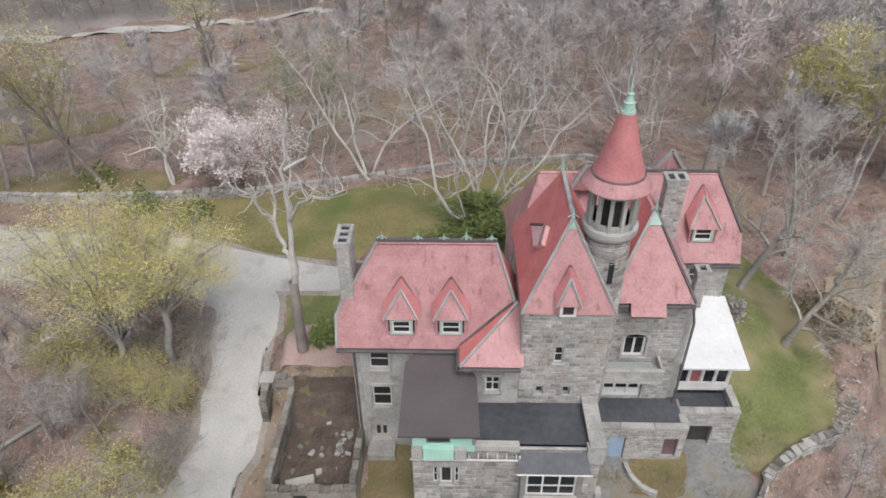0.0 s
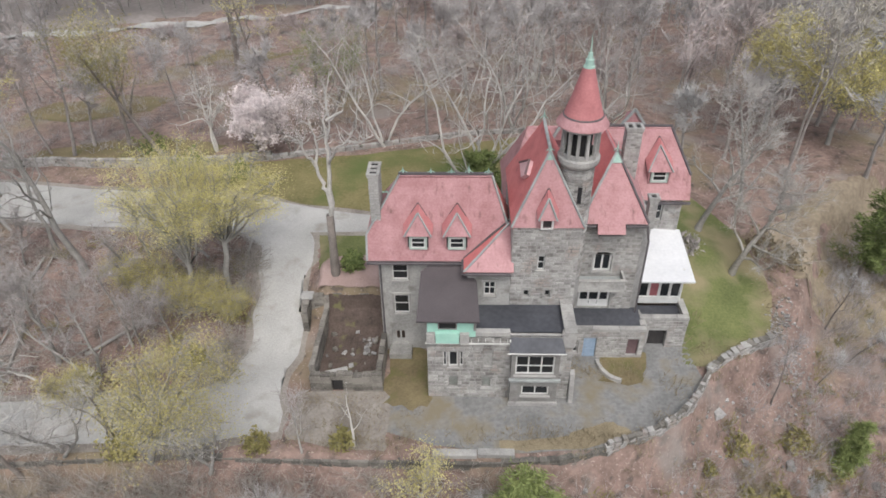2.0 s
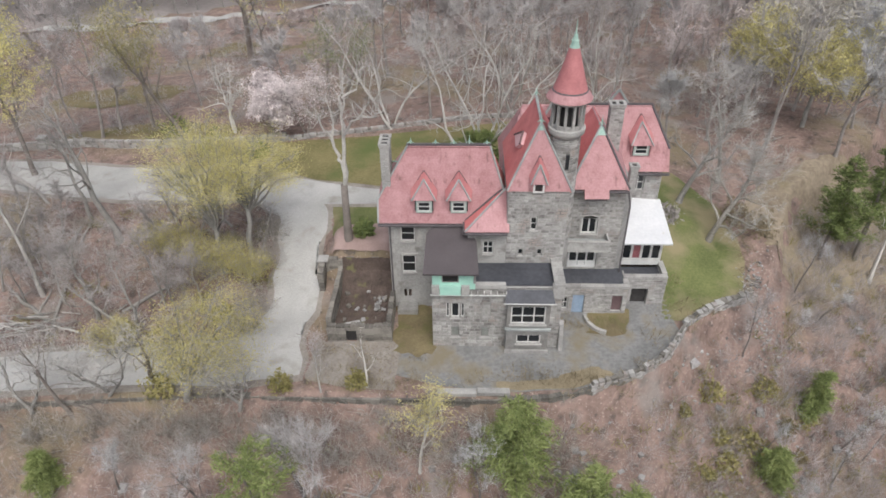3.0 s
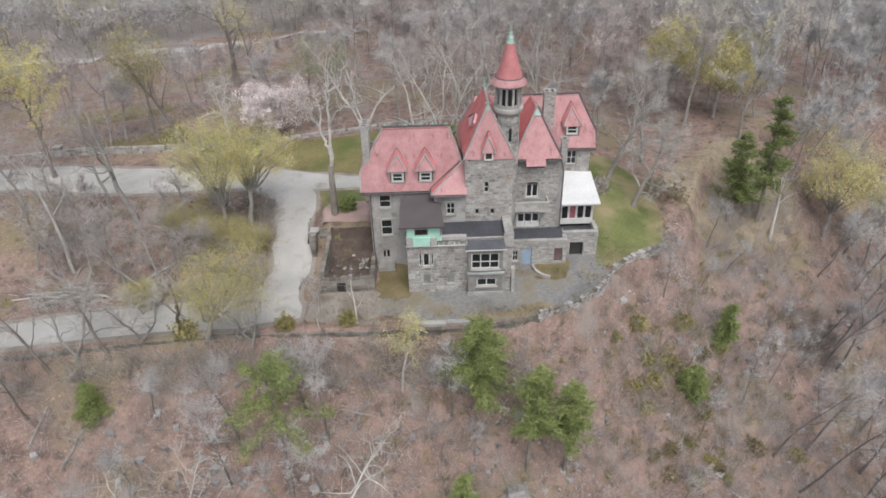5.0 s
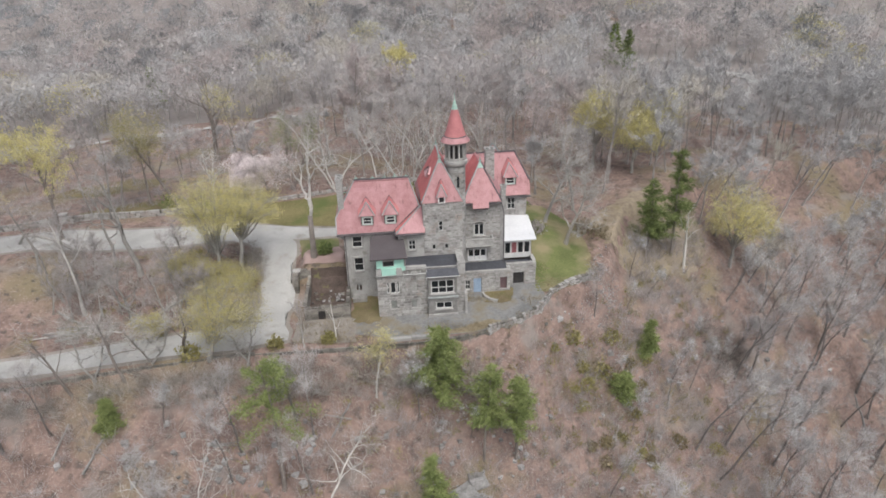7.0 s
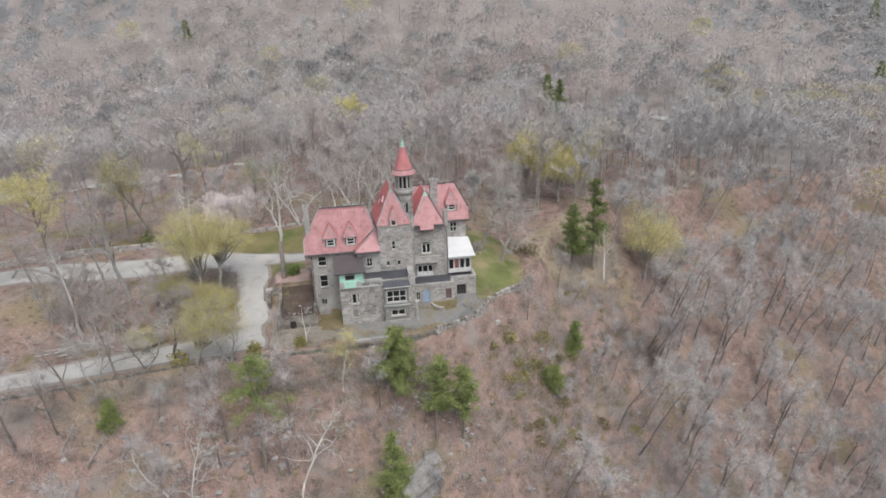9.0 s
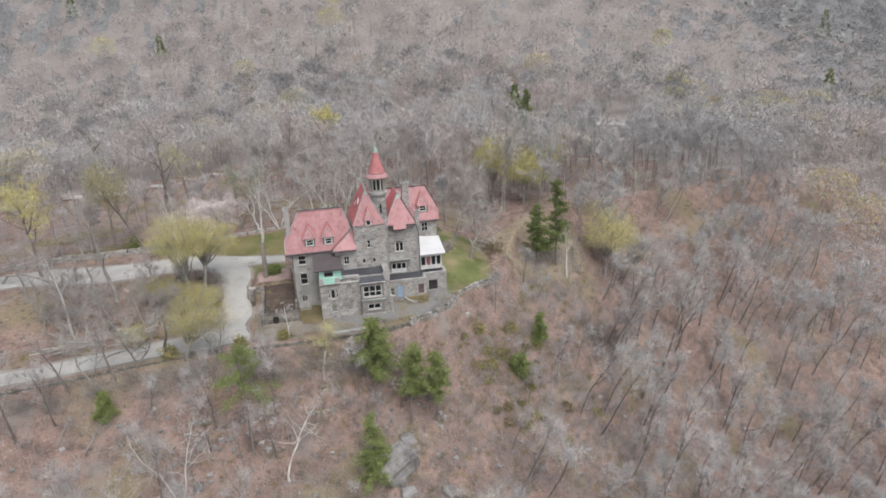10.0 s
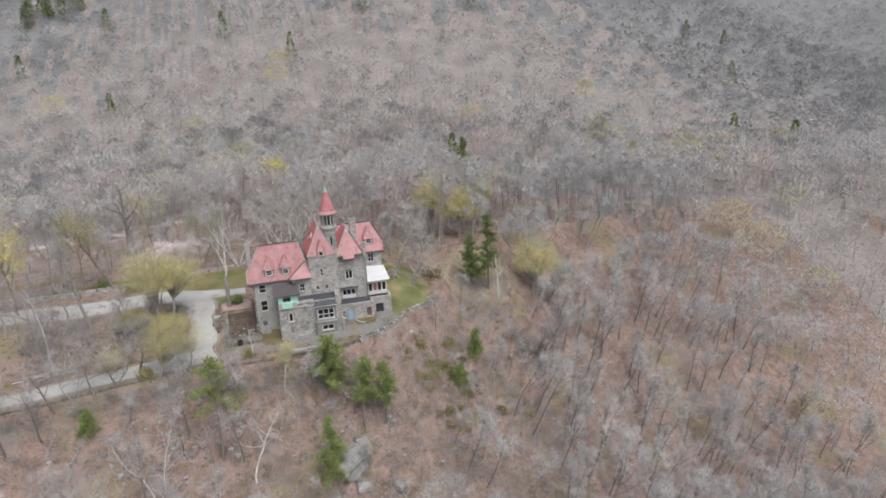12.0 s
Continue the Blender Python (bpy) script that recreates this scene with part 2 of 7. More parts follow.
# ---- mesh helpers ----
def mesh_object(name, verts, faces, mat, parent=None, smooth=False):
    me = bpy.data.meshes.new(name)
    me.from_pydata([tuple(v) for v in verts], [], [tuple(f) for f in faces])
    me.materials.append(mat)
    if smooth:
        me.shade_smooth()
    me.update()
    ob = new(name, me)
    ob.parent = parent
    return ob


def part(name, bm, mat, parent=None, label="", smooth=False):
    """Links a bmesh as one mesh object under a thing or part."""
    bmesh.ops.recalc_face_normals(bm, faces=bm.faces)
    me = bpy.data.meshes.new(name)
    bm.to_mesh(me)
    bm.free()
    me.materials.append(mat)
    if smooth:
        me.shade_smooth()
    ob = new(name, me)
    ob.parent = parent
    if label:
        tagged(ob, label)
    return ob


def thing(name, label, category, at=(0, 0, 0), group="", kind=""):
    return tagged(_empty(name, at), label, category, group, kind)


def _empty(name, at):
    e = new(name)
    e.matrix_basis = Matrix.Translation(at)
    return e


def add_box(bm, x0, x1, y0, y1, z0, z1, m=None):
    vs = [bm.verts.new(m @ Vector(p) if m else p) for p in ((x0, y0, z0), (x1, y0, z0), (x1, y1, z0), (x0, y1, z0), (x0, y0, z1), (x1, y0, z1), (x1, y1, z1), (x0, y1, z1))]
    for f in ((0, 3, 2, 1), (4, 5, 6, 7), (0, 1, 5, 4), (1, 2, 6, 5), (2, 3, 7, 6), (3, 0, 4, 7)):
        bm.faces.new([vs[i] for i in f])
    return bm


def box(x0, x1, y0, y1, z0, z1):
    return add_box(bmesh.new(), x0, x1, y0, y1, z0, z1)


def bevelled(bm, w):
    bmesh.ops.bevel(bm, geom=list(bm.edges), offset=w, segments=1, affect="EDGES")
    return bm


def slab(corners, thick):
    """A plate on the outline `corners` (3D, planar), `thick` metres deep against its normal."""
    bm = bmesh.new()
    return add_slab(bm, corners, thick)


def add_slab(bm, corners, thick):
    c = [Vector(p) for p in corners]
    n = Vector()
    for i in range(1, len(c) - 1):
        n += (c[i] - c[0]).cross(c[i + 1] - c[0])
    n.normalize()
    top = [bm.verts.new(p) for p in c]
    low = [bm.verts.new(p - n * thick) for p in c]
    bm.faces.new(top)
    bm.faces.new(list(reversed(low)))
    for i in range(len(c)):
        j = (i + 1) % len(c)
        bm.faces.new((top[i], low[i], low[j], top[j]))
    return bm


def add_prism(bm, outline, z0, z1):
    """An upright prism on an outline (x, y), counter-clockwise."""
    low = [bm.verts.new((x, y, z0)) for x, y in outline]
    top = [bm.verts.new((x, y, z1)) for x, y in outline]
    bm.faces.new(top)
    bm.faces.new(list(reversed(low)))
    for i in range(len(outline)):
        j = (i + 1) % len(outline)
        bm.faces.new((low[i], low[j], top[j], top[i]))
    return bm


def add_beam(bm, a, b, w, h=None):
    """A square bar from a to b."""
    a, b = Vector(a), Vector(b)
    d = b - a
    m = Matrix.Translation(a) @ d.to_track_quat("X", "Z").to_matrix().to_4x4()
    h = h or w
    return add_box(bm, 0, d.length, -w / 2, w / 2, -h / 2, h / 2, m)


def beam(a, b, w, h=None):
    return add_beam(bmesh.new(), a, b, w, h)


def add_lathe(bm, profile, cx, cy, n=24, closed=True):
    """A turned body: profile of (radius, z) from low to high."""
    rings = []
    for r, z in profile:
        rings.append([bm.verts.new((cx + r * math.cos(2 * math.pi * i / n), cy + r * math.sin(2 * math.pi * i / n), z)) for i in range(n)])
    for p, q in zip(rings, rings[1:]):
        for i in range(n):
            bm.faces.new((p[i], p[(i + 1) % n], q[(i + 1) % n], q[i]))
    if closed:
        bm.faces.new(list(reversed(rings[0])))
        bm.faces.new(rings[-1])
    return bm


def lathe(profile, cx, cy, n=24):
    return add_lathe(bmesh.new(), profile, cx, cy, n)


# ---- ground ----
EDGE = np.array([(-900, -60), (-200, 6), (-60, 15.5), (-35, 17.6), (-20, 17.8), (0, 17.6), (6, 18.0), (11, 19.3), (15, 21.2), (18.2, 25.2), (20.5, 27.6), (25, 30.2), (29, 35), (34, 45), (52, 60), (120, 85), (300, 110), (900, 130)], float)


def edge_distance(x, y):
    """Metres in front of (downhill of) the plateau's edge; negative on the plateau."""
    best = np.full(np.shape(x), 1e9)
    sign = np.ones(np.shape(x))
    for (ax, ay), (bx, by) in zip(EDGE, EDGE[1:]):
        dx, dy = bx - ax, by - ay
        t = np.clip(((x - ax) * dx + (y - ay) * dy) / (dx * dx + dy * dy), 0, 1)
        d = np.hypot(x - ax - t * dx, y - ay - t * dy)
        side = np.where((x - ax) * dy - (y - ay) * dx > 0, 1.0, -1.0)
        closer = d < best
        sign = np.where(closer, side, sign)
        best = np.where(closer, d, best)
    return best * sign


def ramp(v, a, b):
    t = np.clip((v - a) / (b - a), 0, 1)
    return t * t * (3 - 2 * t)


def height(x, y):
    """The lie of the land: a terrace with the house, a steep drop before it, a valley and a long hill behind."""
    x, y = np.asarray(x, float), np.asarray(y, float)
    d = edge_distance(x, y)
    left = ramp(-x, 2, 26)
    # the plateau
    z = 0.8 + 3.6 * ramp(y, 27, 41) - 1.5 * ramp(-x, 18, 45)
    z = z + 0.6 * ramp(y, 40, 60)
    z = z - 1.1 * ramp(x, 19, 25) * (1 - ramp(x, 30, 38)) * ramp(y, 28, 33)
    z = z + 2.2 * ramp(-x, 6.5, 7.5) * (1 - ramp(-x, 12.6, 13.8)) * ramp(y, 31.6, 32.2) * (1 - ramp(y, 33, 40))
    away = np.maximum(0, np.hypot(x * 0.8, y - 30) - 45)
    z = z - 17 * (1 - np.exp(-away / 110))
    # the drop
    dp = np.maximum(d, 0)
    drop = 45 * (1 - np.exp(-dp / 32)) * (1 - 0.42 * left) + 1.0 * ramp(d, 0, 0.8)
    z = z - drop
    z = z + 4.5 * ramp(x, 30, 42) * ramp(y, 19, 31) * ramp(d, 2, 9)
    # hills behind
    far = y + 0.15 * x
    z = z + 125 * ramp(far, 150, 520) * (1 - 0.8 * ramp(x - 0.75 * y, -80, 220)) * (1 + 0.12 * np.sin(x / 90 + 1) + 0.06 * np.sin(y / 47))
    z = z + 95 * ramp(far, 430, 900) * (1 - 0.9 * ramp(x - 0.75 * y, -120, 160))
    z = z + 150 * ramp(np.hypot(x, y), 1100, 2300) + 95 * ramp(np.hypot(x, y), 560, 1250)
    # unevenness
    rough = ramp(d, -1, 6) + ramp(away, 5, 40)
    z = z + np.minimum(rough, 1) * (0.5 * np.sin(x * 0.31 + 1.3 * np.sin(y * 0.17)) * np.cos(y * 0.27 + 0.9 * np.sin(x * 0.13)) + 0.22 * np.sin(x * 0.9 + y * 0.5) * np.cos(y * 0.8 - x * 0.35))
    return z


def hz(x, y):
    return float(height(x, y))


def build_ground():
    u = np.linspace(-1, 1, 281)
    s = np.sinh(u * 5.6) / math.sinh(5.6)
    gx, gy = np.meshgrid(5 + 2600 * s, 24 + 2600 * s)
    z = height(gx, gy)
    n = len(u)
    verts = np.stack([gx, gy, z], -1).reshape(-1, 3)
    i = np.arange(n * n).reshape(n, n)
    faces = np.stack([i[:-1, :-1], i[:-1, 1:], i[1:, 1:], i[1:, :-1]], -1).reshape(-1, 4)
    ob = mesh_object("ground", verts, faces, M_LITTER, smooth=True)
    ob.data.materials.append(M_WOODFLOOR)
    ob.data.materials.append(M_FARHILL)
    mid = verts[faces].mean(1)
    # material by distance; the farthest faces carry haze in their grey colour
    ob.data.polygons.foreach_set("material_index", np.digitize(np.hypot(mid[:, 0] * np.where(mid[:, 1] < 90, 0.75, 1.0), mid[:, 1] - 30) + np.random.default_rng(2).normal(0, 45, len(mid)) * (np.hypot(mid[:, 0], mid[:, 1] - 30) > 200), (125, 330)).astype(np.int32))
    return tagged(ob, "hillside covered with pinkish-brown fallen leaves, coloured haze-grey far off", "ground", kind="structure")


build_ground()


def sheet(name, rows, mat, label, category, lift=0.06, across=14, ragged=0.0):
    """A draped sheet between two edge lines: rows of (x, y of one edge, x, y of the other)."""
    pts = []
    for a, b in zip(rows, rows[1:]):
        k = max(2, int(max(math.dist(a[:2], b[:2]), math.dist(a[2:], b[2:])) / 0.8))
        for s in range(k):
            pts.append([p + (q - p) * s / k for p, q in zip(a, b)])
    pts.append(list(rows[-1]))
    r = np.array(pts)
    t = np.linspace(0, 1, across)[None, :]
    x = r[:, 0:1] * (1 - t) + r[:, 2:3] * t
    y = r[:, 1:2] * (1 - t) + r[:, 3:4] * t
    wob = 0.35 * np.sin(x * 1.1 + 2 * np.sin(y * 0.7)) + ragged * (np.sin(y * 2.9 + x) + 0.7 * np.sin(y * 5.3 - 2 * x))
    edge = (2 * t - 1) ** 3 if ragged else np.where(t == 0, -1.0, np.where(t == 1, 1.0, 0.0))
    x = x + edge * wob
    if ragged:
        u = np.linspace(-1, 1, len(r))[:, None] ** 3
        y = y + u * ragged * (np.sin(x * 1.9 + y) + 0.8 * np.sin(x * 4.7 + 1 - y))
    z = height(x, y) + lift
    m, k = x.shape
    i = np.arange(m * k).reshape(m, k)
    faces = np.stack([i[:-1, :-1], i[:-1, 1:], i[1:, 1:], i[1:, :-1]], -1).reshape(-1, 4)
    ob = mesh_object(name, np.stack([x, y, z], -1).reshape(-1, 3), faces, mat, smooth=True)
    return tagged(ob, label, category, kind="structure")


def drive(rows, label, lift):
    """A gravel sheet with a trodden earth verge showing at both edges."""
    wide = []
    for x0, y0, x1, y1 in rows:
        d = Vector((x1 - x0, y1 - y0)).normalized() * 0.75
        wide.append((x0 - d.x, y0 - d.y, x1 + d.x, y1 + d.y))
    sheet("verge", wide, M_VERGE, "trodden earth verge along the gravel drive", "verge", lift=lift - 0.035)
    sheet("road", rows, M_GRAVEL, label, "road", lift=lift)


drive([(-120, 8, -120, 12), (-70, 15, -68, 19.5), (-45, 18.6, -46, 22.2), (-35.5, 19, -37, 23.4), (-26.7, 19, -28, 23.5), (-20, 18.6, -21, 24), (-14.2, 20, -18.4, 26), (-14.3, 27, -18.2, 31.5), (-14.3, 33, -18.4, 37)], "pale gravel drive curving round the house", 0.07)
drive([(-14.2, 32, -17.8, 32), (-14.4, 37, -19, 38.5), (-14.8, 41.2, -23.4, 41.6)], "pale gravel drive beside the house", 0.08)
drive([(-8.4, 40.6, -8.6, 43.2), (-14.4, 40.4, -15.6, 44.6), (-23.4, 41.5, -24, 47.5), (-32.9, 42.2, -34.6, 49), (-44, 44, -46.6, 51), (-56, 46, -59, 53), (-90, 50, -92, 56)], "wide pale gravel forecourt before the stone wall", 0.09)
sheet("lawn", [(-23.5, 47.8, -34, 53.4), (-16, 45.2, -21.5, 53.6), (-9, 44, -12, 55), (0, 44, 0, 58), (8, 44, 9, 60), (16, 44, 18, 56)], M_OCHRELAWN, "spring lawn behind the house, green and ochre", "lawn")
sheet("lawn", [(-8.6, 36.5, -13.4, 35.2), (-8.8, 40.0, -13.6, 40.0)], M_GRASS, "small lawn patch beside the drive", "lawn")
sheet("lawn", [(17.3, 27.2, 20.0, 27.0), (17.5, 29, 22.2, 28.9), (17.5, 31, 25, 31.4), (17.8, 36, 26.6, 36.5), (18, 42, 25, 43), (18, 47, 22, 48)], M_GRASS, "green lawn sloping beside the porch", "lawn")
sheet("court", [(-7, 20.6, -7, 24), (-3, 19, -3, 25), (3, 18.4, 3, 25), (8, 18.8, 8, 28.5), (12, 20.2, 12, 28.5), (15, 22, 15, 30), (18, 26, 17.6, 30)], M_COURT, "worn grey paved court below the terrace", "court")


# far roads through the woods
FAR_ROADS = [[(-95, 124), (-75, 127), (-60, 130), (-50, 134), (-32, 138), (-20, 139)], [(60, 152), (84, 172), (104, 171), (117, 164), (113, 152), (103, 140)]]
for line in FAR_ROADS:
    rows = []
    for i, (x, y) in enumerate(line):
        a, b = line[max(0, i - 1)], line[min(len(line) - 1, i + 1)]
        n = Vector((-(b[1] - a[1]), b[0] - a[0])).normalized() * 1.9
        rows.append((x - n.x, y - n.y, x + n.x, y + n.y))
    sheet("road", rows, M_GRAVEL, "pale lane winding through the woods", "road", lift=0.2 if line[0][0] < 0 else 0.6, across=5)


def on_far_road(x, y, reach=5.0):
    for line in FAR_ROADS:
        for (ax, ay), (bx, by) in zip(line, line[1:]):
            dx, dy = bx - ax, by - ay
            t = min(1, max(0, ((x - ax) * dx + (y - ay) * dy) / (dx * dx + dy * dy)))
            if math.hypot(x - ax - t * dx, y - ay - t * dy) < reach:
                return True
    return False


def sight_gap(x, y):
    """The tallest growth on the open strips before the far lanes."""
    q = math.hypot(x, y + 45)
    for k in range(0, 66, 6):
        if on_far_road(x + x / q * k, y + (y + 45) / q * k, 4.5):
            return max(0.5, 0.185 * k)
    return 99.0

# ---- the house ----
house = thing("house", "grey stone mansion with red slate roofs and a round turret", "house", (3, 30, 1))
HOUSE_INV = Matrix.Translation((-3, -30, -1))


def hp(name, bm, mat, label="", parent=None, smooth=False):
    """A part of the house, given in world coordinates."""
    ob = part(name, bm, mat, parent or house, label, smooth)
    if not parent:
        ob.matrix_parent_inverse = HOUSE_INV
    return ob


rng = random.Random(7)


def stones(bm, x0, x1, z0, z1, m, skip=(), course=(0.15, 0.36), length=(0.22, 0.7)):
    """Random ashlar in the plane x-z (outward -y) of the pose m, left out where it meets an opening."""
    z = z0
    while z < z1 - 0.08:
        h = min(rng.uniform(*course), z1 - z)
        x = x0
        while x < x1 - 0.05:
            w = min(rng.uniform(*length), x1 - x)
            if x1 - x - w < 0.2:
                w = x1 - x
            cells = [(x, x + w)]
            for a, b, c, d in skip:
                if z + h > c + 0.01 and z < d - 0.01:
                    cells = [q for s, e in cells for q in ((s, min(e, a)), (max(s, b), e)) if q[1] - q[0] > 0.06]
            for s, e in cells:
                out = rng.uniform(0.008, 0.035)
                g, i = 0.012, rng.uniform(0.012, 0.03)
                jx, jz = min(0.05, (e - s) * 0.12), min(0.045, h * 0.14)
                lo = [(a + rng.uniform(0, jx) * u, 0.0, c + rng.uniform(0, jz) * w) for a, c, u, w in ((s + g, z + g, 1, 1), (e - g, z + g, -1, 1), (e - g, z + h - g, -1, -1), (s + g, z + h - g, 1, -1))]
                mx, mz = (s + e) / 2, z + h / 2
                hi = [(a + (i if a < mx else -i), -out * rng.uniform(0.7, 1.1), c + (i if c < mz else -i)) for a, _, c in lo]
                v = [bm.verts.new(m @ Vector(p)) for p in lo + hi]
                for f in ((4, 5, 6, 7), (0, 1, 5, 4), (1, 2, 6, 5), (2, 3, 7, 6), (3, 0, 4, 7)):
                    bm.faces.new([v[k] for k in f])
            x += w
        z += h


STONEWORK = bmesh.new()
UNIT_STONES = []
for _ in range(8):
    i, q = 0.06, [rng.uniform(0.7, 1.0) for _ in range(4)]
    c = [((0.5 - rng.uniform(0, 0.1)) * a, (0.5 - rng.uniform(0, 0.13)) * b) for a, b in ((-1, -1), (1, -1), (1, 1), (-1, 1))]
    v = [(a, 0, b) for a, b in c] + [(a * (1 - 2 * i), -k, b * (1 - 2 * i)) for (a, b), k in zip(c, q)]
    me = bpy.data.meshes.new("stone")
    me.from_pydata(v, [], [(4, 5, 6, 7), (0, 1, 5, 4), (1, 2, 6, 5), (2, 3, 7, 6), (3, 0, 4, 7)])
    me.materials.append(M_STONE)
    UNIT_STONES.append(me)


def single_stones(wall, x0, x1, y, z0, z1, skip, course, length):
    """Ashlar laid stone by stone, each an object under its wall."""
    z = z0
    while z < z1 - 0.08:
        h = min(rng.uniform(*course), z1 - z)
        x = x0
        while x < x1 - 0.05:
            w = min(rng.uniform(*length), x1 - x)
            if x1 - x - w < 0.2:
                w = x1 - x
            cells = [(x, x + w)]
            for a, b, c, d in skip:
                if z + h > c + 0.01 and z < d - 0.01:
                    cells = [q for s, e in cells for q in ((s, min(e, a)), (max(s, b), e)) if q[1] - q[0] > 0.06]
            for s, e in cells:
                ob = new("stone", rng.choice(UNIT_STONES))
                ob.parent = wall
                ob.matrix_basis = Matrix.LocRotScale(((s + e) / 2, y - 0.001, z + h / 2), None, (e - s - 0.02, rng.uniform(0.018, 0.045), h - 0.02))
            x += w
        z += h


def side(x, y, turn):
    """The pose of a wall face whose outside looks along -y turned by `turn` degrees."""
    return pose(x, y, 0, 0, 0, turn)


def add_front(bm, x0, x1, y, z0, z1, openings=(), thick=0.4):
    """A wall along x with rectangular openings through it, as one connected mesh."""
    xs = sorted({x0, x1, *[o[0] for o in openings], *[o[1] for o in openings]})
    zs = sorted({z0, z1, *[o[2] for o in openings], *[o[3] for o in openings]})
    solid = {}
    for i, (a, b) in enumerate(zip(xs, xs[1:])):
        for k, (c, d) in enumerate(zip(zs, zs[1:])):
            solid[i, k] = not any(o[0] <= a + 1e-6 and b <= o[1] + 1e-6 and o[2] <= c + 1e-6 and d <= o[3] + 1e-6 for o in openings)
    made = {}

    def vert(i, k, back):
        key = (i, k, back)
        if key not in made:
            made[key] = bm.verts.new((xs[i], y + thick * back, zs[k]))
        return made[key]

    for (i, k), full in solid.items():
        if not full:
            continue
        for back in (0, 1):
            bm.faces.new([vert(p, q, back) for p, q in ((i, k), (i + 1, k), (i + 1, k + 1), (i, k + 1))])
        for (p, q), (r, t), other in (((i, k), (i + 1, k), (i, k - 1)), ((i + 1, k), (i + 1, k + 1), (i + 1, k)), ((i + 1, k + 1), (i, k + 1), (i, k + 1)), ((i, k + 1), (i, k), (i - 1, k))):
            if not solid.get(other):
                bm.faces.new((vert(p, q, 0), vert(r, t, 0), vert(r, t, 1), vert(p, q, 1)))
    return bm


def front_wall(x0, x1, y, z0, z1, openings=(), mat=M_MORTAR, ashlar=True, course=(0.15, 0.36), length=(0.22, 0.7)):
    w = hp("wall", add_front(bmesh.new(), x0, x1, y, z0, z1, openings), mat)
    if ashlar:
        stones(STONEWORK, x0, x1, z0, z1, pose(0, y, 0), openings, course, length)
    return w


def side_wall(x, y0, y1, z0, z1, facing, mat=M_MORTAR, ashlar=True):
    """A wall along y; facing -1: its outside looks to -x."""
    a, b = (x, x + 0.4) if facing < 0 else (x - 0.4, x)
    hp("wall", box(a, b, y0, y1, z0, z1), mat)
    if ashlar:
        if facing < 0:
            stones(STONEWORK, -y1, -y0, z0, z1, side(x, 0, -90))
        else:
            stones(STONEWORK, y0, y1, z0, z1, side(x, 0, 90))


def ring(x0, x1, z0, z1, f, y0, y1):
    """A closed rectangular frame of width f."""
    bm = bmesh.new()
    out = [(x0, z0), (x1, z0), (x1, z1), (x0, z1)]
    inn = [(x0 + f, z0 + f), (x1 - f, z0 + f), (x1 - f, z1 - f), (x0 + f, z1 - f)]
    v = [[bm.verts.new((x, y, z)) for x, z in pts] for y in (y0, y1) for pts in (out, inn)]
    for k in range(4):
        m = (k + 1) % 4
        bm.faces.new((v[0][k], v[0][m], v[1][m], v[1][k]))
        bm.faces.new((v[2][m], v[2][k], v[3][k], v[3][m]))
        bm.faces.new((v[0][m], v[0][k], v[2][k], v[2][m]))
        bm.faces.new((v[1][k], v[1][m], v[3][m], v[3][k]))
    return bm


def window(x0, x1, z0, z1, y, mat=M_PAINT, mullions=1, transoms=1, sill=True, surround=True, lower=None, frame_w=0.08, fill=None):
    """A framed window in an opening of a wall that looks to -y: the frame, its bars, panes, sill and stone surround."""
    yf = y + 0.14
    f = frame_w
    w = hp("window", ring(x0, x1, z0, z1, f, yf, yf + 0.1), mat)
    for i in range(mullions):
        c = x0 + (x1 - x0) * (i + 1) / (mullions + 1)
        part("mullion", box(c - f * 0.45, c + f * 0.45, yf + 0.01, yf + 0.09, z0 + f, z1 - f), mat, w)
    xs = [x0 + (x1 - x0) * k / (mullions + 1) for k in range(mullions + 2)]
    for i in range(transoms):
        c = z0 + (z1 - z0) * (i + 1) / (transoms + 1) if lower is None else lower
        for a, b in zip(xs, xs[1:]):
            part("glazing_bar", box(a + f * 0.5, b - f * 0.5, yf + 0.02, yf + 0.08, c - f * 0.45, c + f * 0.45), mat, w)
    for a, b in zip(xs, xs[1:]):
        part("pane", box(a + 0.02, b - 0.02, yf + 0.05, yf + 0.056, z0 + 0.02, z1 - 0.02), fill or M_GLASS, w)
    if sill:
        part("window_sill", bevelled(box(x0 - 0.12, x1 + 0.12, y - 0.12, y + 0.13, z0 - 0.16, z0 - 0.003), 0.015), M_TRIM, w)
    if surround:
        part("lintel", box(x0 - 0.18, x1 + 0.18, y - 0.09, y + 0.12, z1 + 0.003, z1 + 0.22), M_TRIM, w)
        part("jamb", box(x0 - 0.14, x0 - 0.003, y - 0.085, y + 0.12, z0, z1), M_TRIM, w)
        part("jamb", box(x1 + 0.003, x1 + 0.14, y - 0.085, y + 0.12, z0, z1), M_TRIM, w)
    return w


G0 = 0.2
# west wing: walls
WY = 28.7
ops = [(-6.0, -4.8, 8.05, 9.5), (-5.98, -4.8, 4.75, 6.6), (-6.3, -5.0, 1.5, 3.1)]
front_wall(-6.95, -3.0, WY, G0, 10.15, ops, M_STUCCO, False)
front_wall(-3.0, -0.35, WY, G0, 10.15, [(-2.6, -1.6, 8.6, 9.4)], M_STUCCO, False)
window(*ops[0], WY, mullions=0)
window(*ops[1], WY, mullions=0)
bmx = add_front(bmesh.new(), -6.3, -5.0, WY + 0.2, 1.5, 3.1, [(-5.95, -5.7, 1.9, 2.7), (-5.55, -5.3, 1.9, 2.7)], 0.1)
